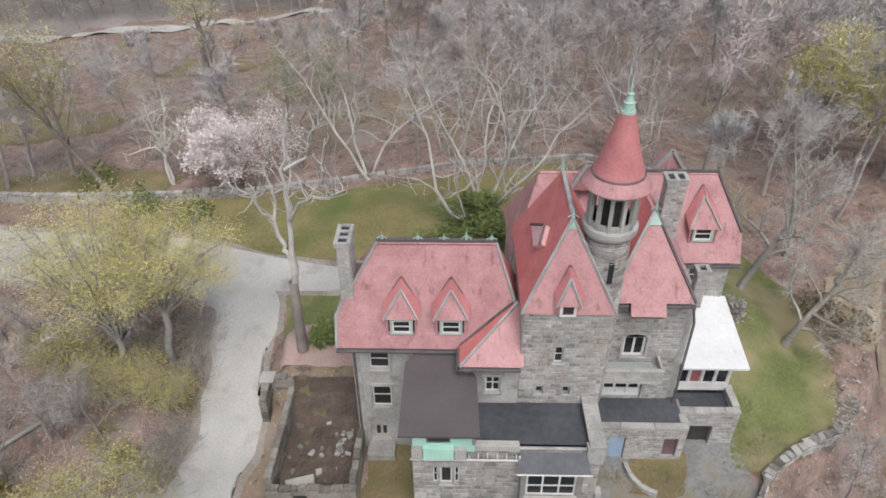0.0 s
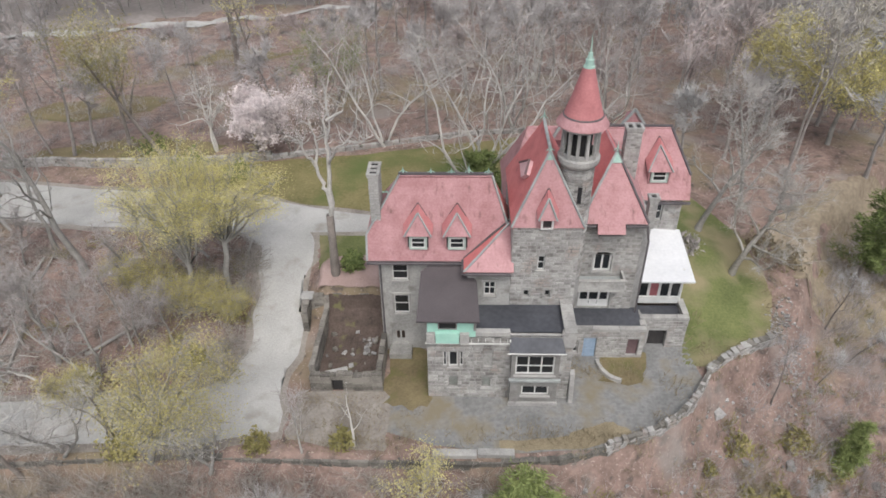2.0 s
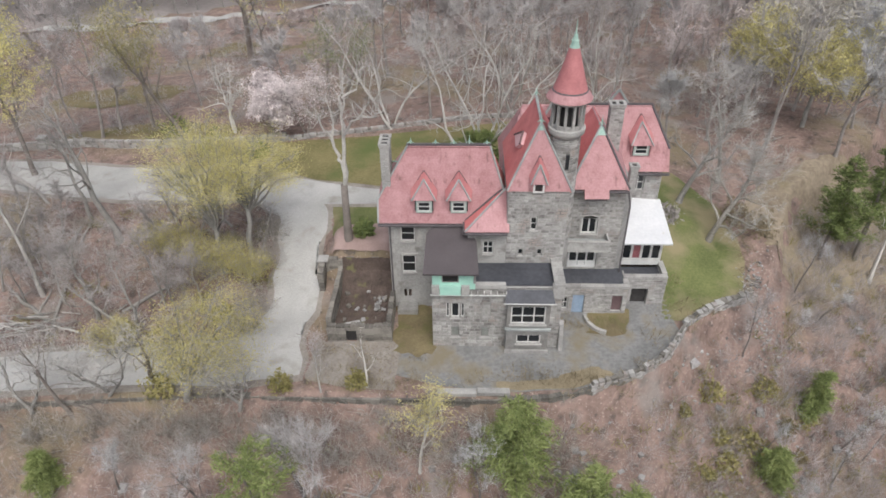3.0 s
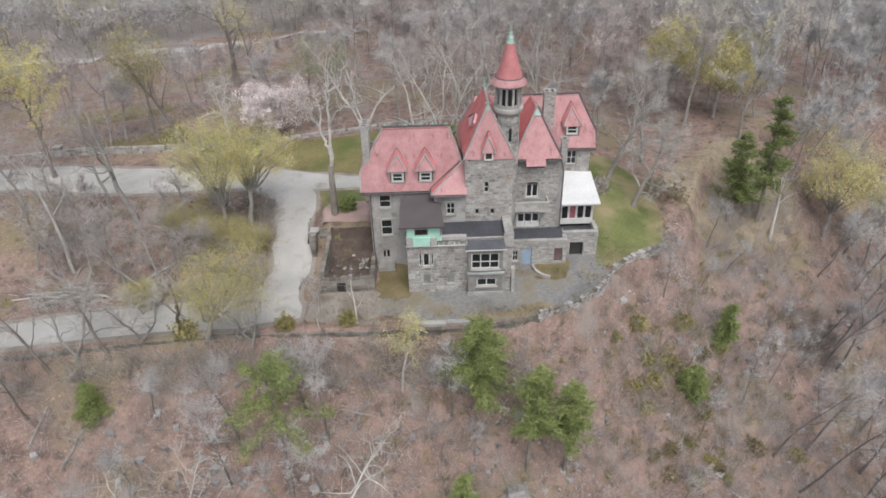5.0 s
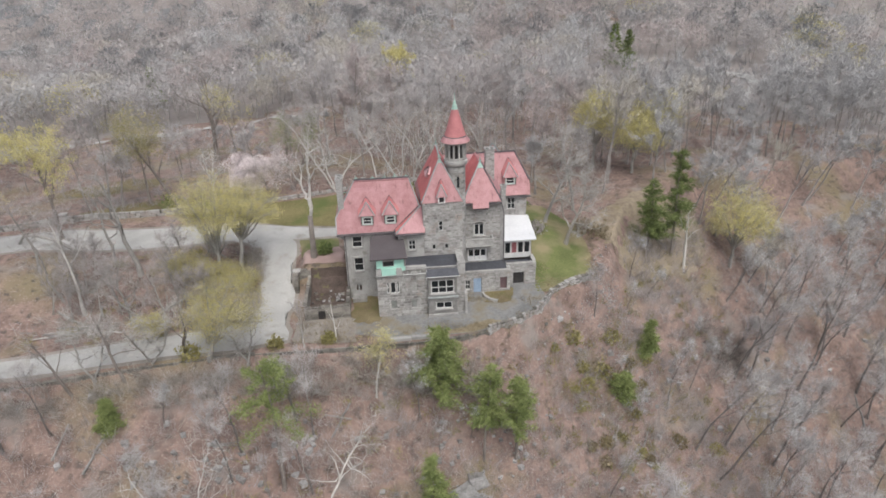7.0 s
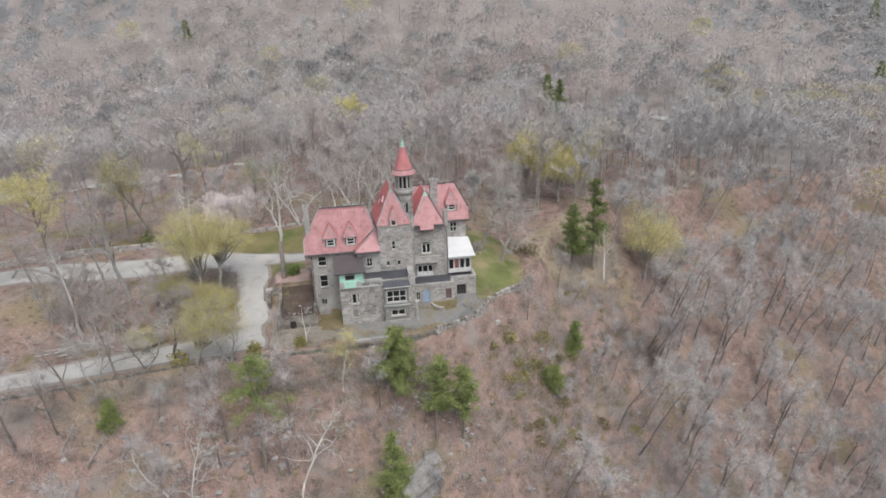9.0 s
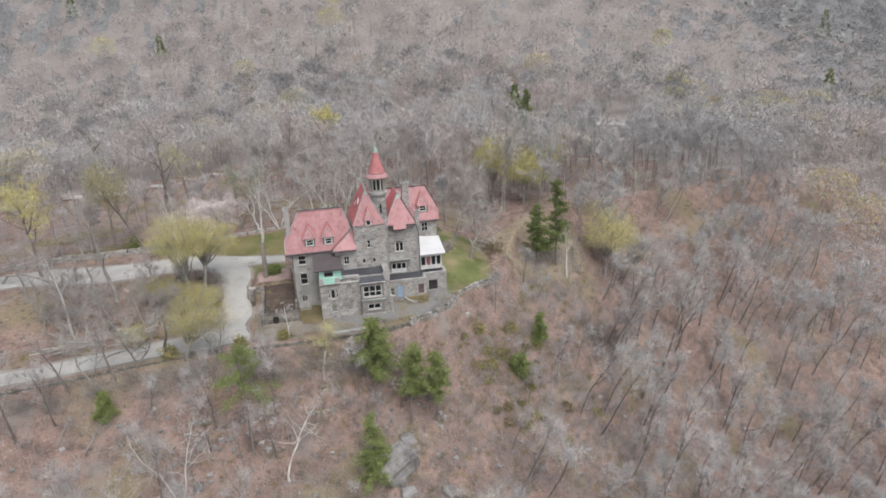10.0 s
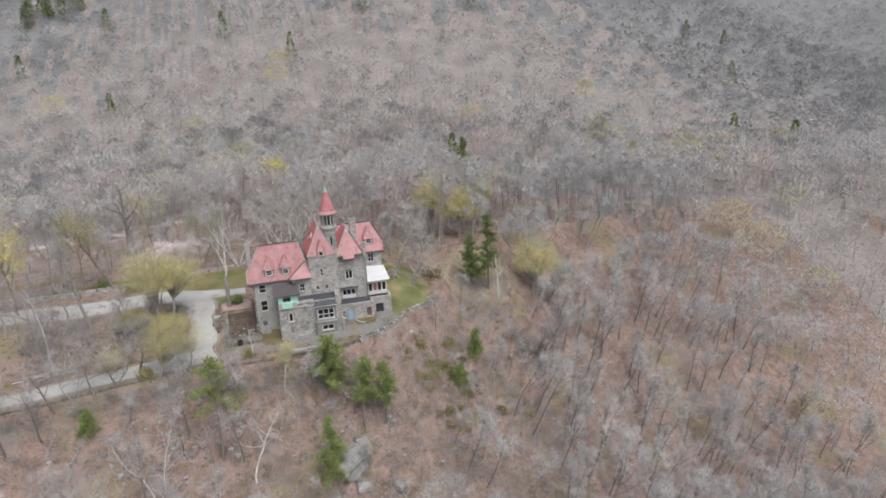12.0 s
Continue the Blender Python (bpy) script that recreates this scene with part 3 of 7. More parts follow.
hp("blind_opening", bmx, M_STUCCO)
hp("doorstep", bevelled(box(-6.5, -4.7, 27.5, WY, 0.6, 1.45), 0.03), M_TRIM)
side_wall(-6.95, WY + 0.4, 34.5, 0.5, 9.9, -1)
hp("quoin", box(-7.0, -6.55, WY - 0.06, WY + 0.03, G0, 9.7), M_TRIM)
hp("wall", box(-6.95, 2.8, 34.1, 34.5, 0.5, 9.9), M_MORTAR)
hp("downpipe", beam((-6.85, WY - 0.14, 0.9), (-6.85, WY - 0.14, 9.7), 0.12), M_DARKTRIM)

# west wing: roof with clipped ends
RZ, RY, EZ, EY = 16.15, 30.6, 10.12, 28.3
BY = 2 * RY - EY + 1.2
kz = 12.0
ky = EY + (kz - EZ) / (RZ - EZ) * (RY - EY)
kyb = BY + (kz - EZ) / (RZ - EZ) * (RY - BY)
T = 0.18
XL, XR = -7.75, 2.8
hp("roof_slope", slab([(XL, EY, EZ), (XR, EY, EZ), (XR, ky, kz), (1.35, RY, RZ), (-5.25, RY, RZ), (XL, ky, kz)], T), M_ROOF)
hp("roof_slope", slab([(XR, BY, EZ), (XL, BY, EZ), (XL, kyb, kz), (-5.25, RY, RZ), (1.35, RY, RZ), (XR, kyb, kz)], T), M_ROOF)
hp("roof_slope", slab([(XL, kyb, kz), (XL, ky, kz), (-5.25, RY, RZ)], T), M_ROOF)
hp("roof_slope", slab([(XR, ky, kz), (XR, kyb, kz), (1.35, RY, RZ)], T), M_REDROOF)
hp("gable_wall", slab([(-6.95, BY - 0.5, 9.9), (-6.95, EY + 0.5, 9.9), (-6.95, ky + 0.3, kz - 0.2), (-6.95, kyb - 0.3, kz - 0.2)], 0.4), M_MORTAR)
for a, b in (((XL, ky, kz), (-5.25, RY, RZ)), ((XR, ky, kz), (1.35, RY, RZ)), ((XL, EY, EZ), (XL, ky, kz))):
    hp("hip_flashing", beam(Vector(a) + Vector((0, -0.05, 0.03)), Vector(b) + Vector((0, -0.05, 0.03)), 0.14, 0.1), M_LEAD)
hp("ridge_cresting", beam((-5.35, RY, RZ + 0.06), (1.45, RY, RZ + 0.06), 0.22, 0.16), M_DARKTRIM)


def finial(x, y, z, h):
    bm = lathe([(0.05, z), (0.09, z + 0.1 * h), (0.04, z + 0.25 * h), (0.07, z + 0.4 * h), (0.02, z + 0.7 * h), (0.008, z + h)], x, y, 8)
    add_beam(bm, (x - 0.28, y, z + 0.05), (x, y, z + 0.4 * h), 0.05)
    add_beam(bm, (x + 0.28, y, z + 0.05), (x, y, z + 0.4 * h), 0.05)
    hp("finial", bm, M_COPPER, "verdigris copper finial")


for fx, fh in ((-5.0, 0.55), (-3.0, 0.45), (-1.55, 0.45), (-0.3, 0.8), (1.1, 0.5)):
    finial(fx, RY, RZ + 0.1, fh)
hp("gutter", bevelled(box(XL - 0.05, -0.4, EY - 0.16, EY + 0.1, EZ - 0.28, EZ - 0.1), 0.03), M_DARKTRIM)


def slope_y(z):
    return EY + (z - EZ) / (RZ - EZ) * (RY - EY)


def dormer(xc, half, z_low, z_eave, z_top, plane, win, mat=M_ROOF, frame=M_PALEGREEN, shut=None):
    """A steep gabled dormer on a slope that looks to -y: `plane` gives the slope's y at a height; win: its window (half width, low, high)."""
    yf = plane(z_low) - 0.08
    front = yf - 0.22
    tip = Vector((xc, plane(z_top - 0.45) - 0.5, z_top - 0.42))
    back = Vector((xc, plane(z_top) - 0.02, z_top))
    for s in (-1, 1):
        ef = Vector((xc + s * (half + 0.04), front, z_eave - 0.2))
        eb = Vector((xc + s * (half + 0.1), plane(z_eave + 0.25) - 0.02, z_eave + 0.25))
        hp("dormer_roof", slab([tip, ef, eb, back] if s < 0 else [ef, tip, back, eb], 0.08), M_SPIRE)
        hp("dormer_trim", beam(tip + Vector((0, -0.04, 0.03)), ef + Vector((0, -0.04, 0.03)), 0.1, 0.1), M_LEAD)
        hp("dormer_valley", beam(back + Vector((0, -0.05, 0.05)), eb + Vector((0, -0.06, 0.0)), 0.1, 0.09), M_MAROON)
        hp("dormer_cheek", box(xc + s * (half - 0.14) - 0.05, xc + s * (half - 0.14) + 0.05, yf, plane(z_eave) + 0.3, z_low, z_eave - 0.1), mat)
    hp("dormer_gable", slab([ef + Vector((-2 * half - 0.04, 0.03, 0)), ef + Vector((-0.04, 0.03, 0)), tip + Vector((0, 0.03, -0.03))], 0.08), mat)
    hw, lo, hi = win
    w = window(xc - hw, xc + hw, lo, hi, yf - 0.16, mullions=0, transoms=0 if shut else 1, sill=False, surround=False, fill=shut, mat=M_MAROON if shut else M_PAINT, frame_w=0.04 if shut else 0.08)
    part("surround", add_front(bmesh.new(), xc - hw - 0.13, xc + hw + 0.13, yf - 0.06, lo - 0.12, hi + 0.08, [(xc - hw, xc + hw, lo, hi)], 0.12), frame, w)
    hp("dormer_front", box(xc - half + 0.1, xc + half - 0.1, yf + 0.12, yf + 0.2, z_low, z_eave - 0.15), M_DARKWOOD)


dormer(-3.95, 0.95, 11.0, 12.45, 14.2, slope_y, (0.52, 11.15, 12.05))
dormer(-1.12, 0.95, 11.0, 12.45, 14.2, slope_y, (0.52, 11.15, 12.05))

# stub wing between the west wing and the square tower
cop = [(0.88, 1.74, 8.0, 9.3)]
CY = 27.0
front_wall(-0.35, 2.76, CY, 6.5, 10.45, cop, M_STUCCO, False)
window(*cop[0], CY, mullions=1)
hp("wall", box(-0.35, 0.05, CY + 0.4, WY, 6.5, 10.45), M_STUCCO)
hp("roof_slope", slab([(-0.6, 26.5, 10.5), (2.95, 26.5, 10.5), (2.95, 29.2, 12.9), (2.65, 29.2, 12.9)], 0.15), M_ROOF)
hp("roof_slope", slab([(-0.62, EY + 0.05, 10.5), (-0.62, 26.5, 10.5), (2.65, 29.2, 12.9), (2.65, 29.5, 13.0)], 0.15), M_REDROOF)
hp("hip_flashing", beam((-0.6, 26.48, 10.55), (2.66, 29.2, 12.95), 0.14, 0.1), M_LEAD)
hp("valley_flashing", beam((-0.62, EY - 0.1, 10.45), (2.65, 29.45, 13.05), 0.16, 0.1), M_DARKTRIM)
hp("gutter", bevelled(box(-0.75, 2.8, 26.36, 26.6, 10.23, 10.41), 0.03), M_DARKTRIM)
hp("gutter", bevelled(box(-0.78, -0.6, 26.36, 28.2, 10.23, 10.41), 0.03), M_DARKTRIM)

# square tower
tw = [(4.66, 5.14, 10.35, 11.55), (3.79, 4.19, 7.9, 8.55), (5.35, 5.75, 7.9, 8.55)]
TX0, TX1, TY0, TY1, TZ = 2.78, 7.5, 27.05, 35.2, 14.2
front_wall(TX0, TX1, TY0, G0, TZ, tw)
side_wall(TX0, TY0 + 0.4, TY1, 9.0, TZ, -1)
side_wall(TX1, TY0 + 0.4, TY1, G0, TZ, 1)
hp("wall", box(TX0, TX1, TY1 - 0.4, TY1, G0, TZ), M_MORTAR)
window(*tw[0], TY0, mullions=0, mat=M_PAINT, surround=False, frame_w=0.055)
window(*tw[1], TY0, mullions=0, transoms=0, mat=M_TRIM, frame_w=0.05)
window(*tw[2], TY0, mullions=0, transoms=0, mat=M_TRIM, frame_w=0.05)
AP, RB = Vector((5.05, 28.5, 19.1)), Vector((5.05, 33.2, 19.25))
e = 0.15
A0, A1, A2, A3 = (TX0 - e, TY0 - e, TZ - 0.15), (TX1 + e, TY0 - e, TZ - 0.15), (TX1 + e, TY1 + e, TZ - 0.15), (TX0 - e, TY1 + e, TZ - 0.15)
hp("roof_slope", slab([A0, A1, AP], 0.15), M_ROOF)
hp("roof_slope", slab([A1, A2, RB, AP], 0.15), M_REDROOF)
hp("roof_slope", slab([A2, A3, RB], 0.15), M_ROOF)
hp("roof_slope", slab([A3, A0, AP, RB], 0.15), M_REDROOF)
for a in (A0, A1):
    hp("hip_flashing", beam(Vector(a) + Vector((0, 0, 0.05)), AP + Vector((0, -0.03, 0.05)), 0.14, 0.1), M_LEAD)
hp("ridge_flashing", beam(AP + Vector((0, 0, 0.05)), RB + Vector((0, 0, 0.05)), 0.2, 0.14), M_LEAD)
hp("apex_cap", slab([AP + Vector((-0.3, -0.22, -0.55)), AP + Vector((0.3, -0.22, -0.55)), AP + Vector((0, -0.04, 0.1))], 0.05), M_COPPER)
finial(AP.x, AP.y, AP.z, 0.6)
finial(RB.x, RB.y, RB.z, 0.9)


def tower_slope(z):
    return A0[1] + (z - A0[2]) / (AP.z - A0[2]) * (AP.y - A0[1])


dormer(5.05, 0.6, 14.05, 15.0, 16.7, tower_slope, (0.3, 14.12, 14.85), frame=M_PAINT, shut=M_DARKWOOD)
# roof light on the tower's west slope
c0, c1, c2, c3 = Vector((3.38, 31.95, 16.43)), Vector((3.9, 30.26, 17.52)), Vector((3.6, 29.36, 16.88)), Vector((3.34, 29.85, 16.35))
hatch = hp("roof_hatch", slab([c0, c3, c2, c1], 0.33), M_PALEPINK, "pale pink hatch standing proud of the tower roof")
part("hatch_rim", add_beam(beam(c0, c1, 0.14), c1, c2, 0.14), M_MAROON, hatch)

# round turret
CX, CYT = 7.0, 28.75
hp("turret_shaft", lathe([(1.1, 6.0), (1.1, 16.9), (1.08, 18.0)], CX, CYT, 28), M_MORTAR)
z = 9.0
while z < 18.0:
    h = rng.uniform(0.18, 0.27)
    a = rng.uniform(0, 6)
    end = a + 2 * math.pi - 0.2
    while a < end:
        w = rng.uniform(0.22, 0.5)
        r = 1.12 + rng.uniform(0.01, 0.05)
        v = []
        for rr, g in ((1.07, 0.0), (r, 0.02)):
            for k in (0, 0.5, 1):
                aa = a + 0.015 + (w - 0.03) * k
                v.append([STONEWORK.verts.new((CX + rr * math.cos(aa), CYT + rr * math.sin(aa), zz)) for zz in (z + 0.01 + g, z + h - 0.01 - g)])
        for i in (0, 1):
            STONEWORK.faces.new((v[3 + i][0], v[4 + i][0], v[4 + i][1], v[3 + i][1]))
            STONEWORK.faces.new((v[i][1], v[i + 1][1], v[4 + i][1], v[3 + i][1]))
            STONEWORK.faces.new((v[i][0], v[i + 1][0], v[4 + i][0], v[3 + i][0]))
        STONEWORK.faces.new((v[0][0], v[0][1], v[3][1], v[3][0]))
        STONEWORK.faces.new((v[2][0], v[2][1], v[5][1], v[5][0]))
        a += w
    z += h
hp("slit_window", bevelled(box(CX + 0.0, CX + 0.28, CYT - 1.2, CYT - 0.98, 15.6, 16.9), 0.02), M_GLASS)
hp("lantern_floor", lathe([(1.12, 18.05), (1.38, 18.35), (1.42, 18.5), (1.42, 18.75), (1.3, 18.8)], CX, CYT, 32), M_TRIM)
for i in range(12):
    a = 2 * math.pi * (i + 0.5) / 12
    x, y = CX + 1.16 * math.cos(a), CYT + 1.16 * math.sin(a)
    m = Matrix.Translation((x, y, 0)) @ Matrix.Rotation(a, 4, "Z")
    hp("lantern_post", bevelled(add_box(bmesh.new(), -0.11, 0.11, -0.1, 0.1, 18.8, 20.75, m), 0.015), M_TRIM)
hp("lantern_sill", lathe([(1.2, 18.8), (1.2, 19.1), (1.05, 19.1), (1.05, 18.8)], CX, CYT, 32), M_TRIM)
hp("lantern_core", lathe([(0.75, 18.75), (0.75, 20.75)], CX, CYT, 20), M_DARKWOOD)
hp("lantern_cornice", lathe([(1.05, 20.7), (1.38, 20.78), (1.45, 20.95), (1.5, 21.0)], CX, CYT, 40), M_TRIM)
hp("spire_skirt", lathe([(1.5, 20.98), (1.72, 21.05), (1.7, 21.12), (1.33, 21.62), (1.2, 21.66)], CX, CYT, 40), M_ROOF, smooth=False)
hp("spire_collar", lathe([(1.33, 21.6), (1.34, 21.68), (1.27, 21.72)], CX, CYT, 40), M_DARKTRIM)
hp("spire", lathe([(1.27, 21.7), (0.92, 22.75), (0.36, 24.75), (0.33, 24.8)], CX, CYT, 40), M_SPIRE, smooth=False)
hp("spire_cap", lathe([(0.38, 24.74), (0.36, 24.86), (0.30, 24.88), (0.24, 25.2), (0.28, 25.24), (0.2, 25.3), (0.13, 25.6), (0.16, 25.64), (0.06, 25.72), (0.04, 26.2), (0.015, 26.7)], CX, CYT, 16), M_COPPER, "verdigris copper spire cap")

# bay with the steep east roof
BYF = 30.15
bo = [(9.32, 10.7, 7.95, 9.6), (8.5, 11.0, 4.35, 6.1)]
front_wall(7.5, 12.7, BYF, G0, 12.5, bo)
bmx = bmesh.new()
add_prism(bmx, [(12.7, BYF), (13.35, 30.6), (13.35, 37), (12.9, 37), (12.9, 30.7), (12.5, BYF + 0.4)], G0, 12.3)
hp("wall", bmx, M_MORTAR)
stones(STONEWORK, 0, math.hypot(0.65, 0.7), 3.9, 12.3, pose(12.7, BYF, 0, 0, 0, math.degrees(math.atan2(0.7, 0.65))))
stones(STONEWORK, 30.6, 37, 3.9, 12.3, side(13.35, 0, 90))
window(*bo[0], BYF, mullions=1, transoms=0, frame_w=0.15)
arch = [(10.01 + 0.6 * math.cos(math.radians(a)), 9.63 + 0.22 * math.sin(math.radians(a))) for a in range(0, 181, 15)]
hp("arch_head", slab([(x, BYF - 0.09, z) for x, z in arch], 0.1), M_TRIM, "pale arched window head")
w = window(*bo[1], BYF, mullions=2, transoms=1, lower=4.95, sill=False, frame_w=0.17, mat=M_BRIGHTPAINT)
for a in (8.67, 9.47, 10.27):
    part("lower_panel", box(a - 0.02, a + 0.58, BYF + 0.15, BYF + 0.185, 4.5, 4.9), M_BRIGHTPAINT, w)
BA, BB = Vector((10.5, 32.7, 16.95)), Vector((10.35, 36.4, 17.0))
b0, b1, b2, b3 = (7.75, 29.45, 12.75), (12.75, 29.45, 12.75), (13.4, 37, 12.75), (7.75, 37, 12.75)
hp("roof_slope", slab([b0, b1, BA], 0.15), M_ROOF)
hp("roof_slope", slab([b1, b2, BB, BA], 0.15), M_ROOF)
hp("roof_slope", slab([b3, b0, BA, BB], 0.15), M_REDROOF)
hp("hip_flashing", beam(Vector(b1) + Vector((0.02, 0, 0.05)), BA + Vector((0, 0, 0.05)), 0.15, 0.1), M_DARKTRIM)
hp("hip_flashing", beam(Vector(b0) + Vector((0, 0, 0.05)), BA + Vector((0, 0, 0.05)), 0.16, 0.1), M_LEAD)
hp("apex_cap", slab([BA + Vector((-0.38, -0.6, -0.62)), BA + Vector((0.38, -0.6, -0.62)), BA + Vector((0, -0.04, 0.1))], 0.05), M_COPPER)
finial(BA.x, BA.y, BA.z, 0.9)
hp("dormer_roof", slab([(9.1, 28.98, 12.14), (11.1, 28.98, 12.14), (11.1, 29.5, 12.83), (9.1, 29.5, 12.83)], 0.15), M_ROOF)
hp("skirt_soffit", box(9.2, 11.0, 29.2, BYF, 11.85, 12.2), M_DARKTRIM)
hp("gutter", bevelled(box(7.7, 9.0, 29.35, 29.6, 12.45, 12.62), 0.03), M_DARKTRIM)
hp("gutter", bevelled(box(11.15, 12.8, 29.35, 29.6, 12.45, 12.62), 0.03), M_DARKTRIM)
bmx = beam((12.75, 29.75, 12.5), (13.1, 29.8, 11.0), 0.12)
add_beam(bmx, (13.1, 29.8, 11.0), (13.1, 29.8, 4.0), 0.12)
hp("downpipe", bmx, M_DARKTRIM)
bmx = beam((8.0, 29.75, 12.5), (8.05, 29.75, 10.9), 0.12)
add_beam(bmx, (8.0, 29.75, 10.9), (7.7, 29.75, 4.0), 0.12)
hp("downpipe", bmx, M_DARKTRIM)
# balcony
bal = hp("balcony", box(7.8, 11.65, 28.75, BYF - 0.03, 7.0, 7.2), M_TRIM, "stone balcony with a panelled parapet")
part("balcony_floor", box(7.95, 11.5, 28.9, BYF - 0.09, 7.203, 7.55), M_LEAD, bal)
part("balcony_parapet", box(7.8, 11.65, 28.75, 28.897, 7.203, 8.0), M_STUCCO, bal)
part("balcony_parapet", box(7.8, 7.947, 28.903, BYF - 0.08, 7.203, 8.1), M_STUCCO, bal)
part("balcony_parapet", box(11.503, 11.65, 28.903, BYF - 0.08, 7.203, 8.1), M_STUCCO, bal)
part("handrail", bevelled(box(7.73, 11.72, 28.68, 28.97, 8.003, 8.1), 0.02), M_TRIM, bal)
for x in (7.95, 11.5):
    part("bracket", slab([(x - 0.1, 28.85, 6.99), (x - 0.1, BYF, 6.99), (x - 0.1, BYF, 6.2)], -0.2), M_TRIM, bal)


def chimney(x0, x1, y0, y1, z0, z1, flues, mat=M_STONE, base=M_MORTAR):
    c = hp("chimney", box(x0, x1, y0, y1, z0, z1 - 0.3), base)
    bm = bmesh.new()
    stones(bm, x0, x1, z0, z1 - 0.3, pose(0, y0, 0), course=(0.18, 0.28), length=(0.25, 0.5))
    stones(bm, -y1, -y0, z0, z1 - 0.3, side(x0, 0, -90), course=(0.18, 0.28), length=(0.25, 0.5))
    stones(bm, y0, y1, z0, z1 - 0.3, side(x1, 0, 90), course=(0.18, 0.28), length=(0.25, 0.5))
    part("stonework", bm, mat, c)
    nx, ny = flues
    hw, hd = (x1 - x0) / nx, (y1 - y0) / ny
    holes = [(x0 + hw * (i + 0.5), y0 + hd * (j + 0.5)) for i in range(nx) for j in range(ny)]
    bm = bmesh.new()
    o = 0.07
    add_box(bm, x0 - o, x1 + o, y0 - o, y1 + o, z1 - 0.3, z1 - 0.12)
    for i in range(nx + 1):
        xx = x0 + hw * i
        add_box(bm, xx - 0.11, xx + 0.11, y0 - o, y1 + o, z1 - 0.117, z1)
    for j in range(ny + 1):
        yy = y0 + hd * j
        for i in range(nx):
            add_box(bm, x0 + hw * i + 0.113, x0 + hw * (i + 1) - 0.113, yy - 0.09, yy + 0.09, z1 - 0.117, z1)
    part("chimney_cap", bm, M_TRIM, c)
    for x, y in holes:
        part("flue", box(x - hw / 2 + 0.1, x + hw / 2 - 0.1, y - hd / 2 + 0.08, y + hd / 2 - 0.08, z1 - 0.117, z1 - 0.1), M_DARKWOOD, c)
    return c


chimney(-7.38, -6.68, 29.4, 31.2, 9.0, 16.8, (1, 3), M_TRIM)
chimney(11.45, 12.6, 34.4, 35.3, 13.0, 18.0, (2, 1))
chimney(12.8, 13.4, 30.25, 30.85, 11.8, 14.5, (1, 1), M_TRIM)
for zz in (14.6, 13.4):
    hp("chimney_stay", beam((-6.6, 30.7, zz), (-5.2, 30.7, zz), 0.09), M_COPPER)

# rear wing with its own clipped roof
ro = [(14.7, 15.8, 8.8, 10.4)]
RWY = 36.2
front_wall(13.35, 17.3, RWY, 2.0, 11.0, ro)
window(*ro[0], RWY, mullions=1)
side_wall(17.3, RWY + 0.4, 42.0, 2.0, 11.0, 1)
hp("wall", box(2.8, 17.3, 41.6, 42.0, 2.0, 11.0), M_MORTAR)
hp("wall", box(2.8, 3.2, TY1, 41.6, 2.0, 11.0), M_MORTAR)
qy, qz = 38.8, 16.1
sy = lambda zz: 35.8 + (zz - 10.95) / (qz - 10.95) * (qy - 35.8)
kz2 = 12.7
hp("roof_slope", slab([(7.5, 35.8, 10.95), (17.75, 35.8, 10.95), (17.75, sy(kz2), kz2), (16.05, qy, qz), (7.5, qy, qz)], T), M_ROOF)
hp("roof_slope", slab([(17.75, 42.4, 10.95), (2.6, 42.4, 10.95), (4.5, qy + 0.003, qz), (16.05, qy, qz), (17.75, 42.4 - (sy(kz2) - 35.8), kz2)], T), M_ROOF)
hp("roof_slope", slab([(17.75, sy(kz2), kz2), (17.75, 42.4 - (sy(kz2) - 35.8), kz2), (16.05, qy, qz)], T), M_ROOF)
hp("roof_slope", slab([(2.6, 42.4, 10.95), (2.6, 35.3, 10.95), (4.5, qy, qz)], T), M_ROOF)
hp("roof_slope", slab([(2.6, 35.3, 10.95), (7.5, 35.3, 10.95), (7.5, qy, qz), (4.5, qy, qz)], T), M_ROOF)
hp("gable_wall", slab([(17.3, 36.3, 11.0), (17.3, 41.9, 11.0), (17.3, 42.0 - (sy(kz2) - 35.8), kz2 - 0.25), (17.3, sy(kz2) + 0.3, kz2 - 0.25)], 0.4), M_MORTAR)
hp("hip_flashing", beam((17.75, sy(kz2), kz2 + 0.03), (16.05, qy, qz + 0.03), 0.18, 0.12), M_DARKTRIM)
hp("ridge_cresting", beam((7.5, qy, qz + 0.05), (16.15, qy, qz + 0.05), 0.2, 0.14), M_DARKTRIM)
hp("gutter", bevelled(box(13.4, 17.8, 35.64, 35.86, 10.6, 10.82), 0.03), M_DARKTRIM)
dormer(15.1, 0.95, 12.15, 13.5, 15.4, sy, (0.55, 12.4, 13.3))
def small_gable(x, y, half, z0, z1, deep):
    """A little gable with grey rakes whose roof falls away behind."""
    hp("rear_gable", slab([(x - half, y, z0), (x + half, y, z0), (x, y, z1)], 0.2), M_ROOF)
    for s in (-1, 1):
        hp("rake_board", beam((x + s * (half + 0.1), y - 0.1, z0 - 0.1), (x, y - 0.1, z1 + 0.08), 0.15, 0.22), M_LEAD)
        hp("roof_slope", slab([(x, y + 0.1, z1 - 0.05), (x + s * half, y + 0.1, z0), (x, y + deep, z0)][::s], 0.1), M_ROOF)


small_gable(13.25, 40.0, 0.95, 15.7, 17.0, 2.5)
small_gable(7.3, 37.2, 1.0, 15.6, 17.6, 3.0)

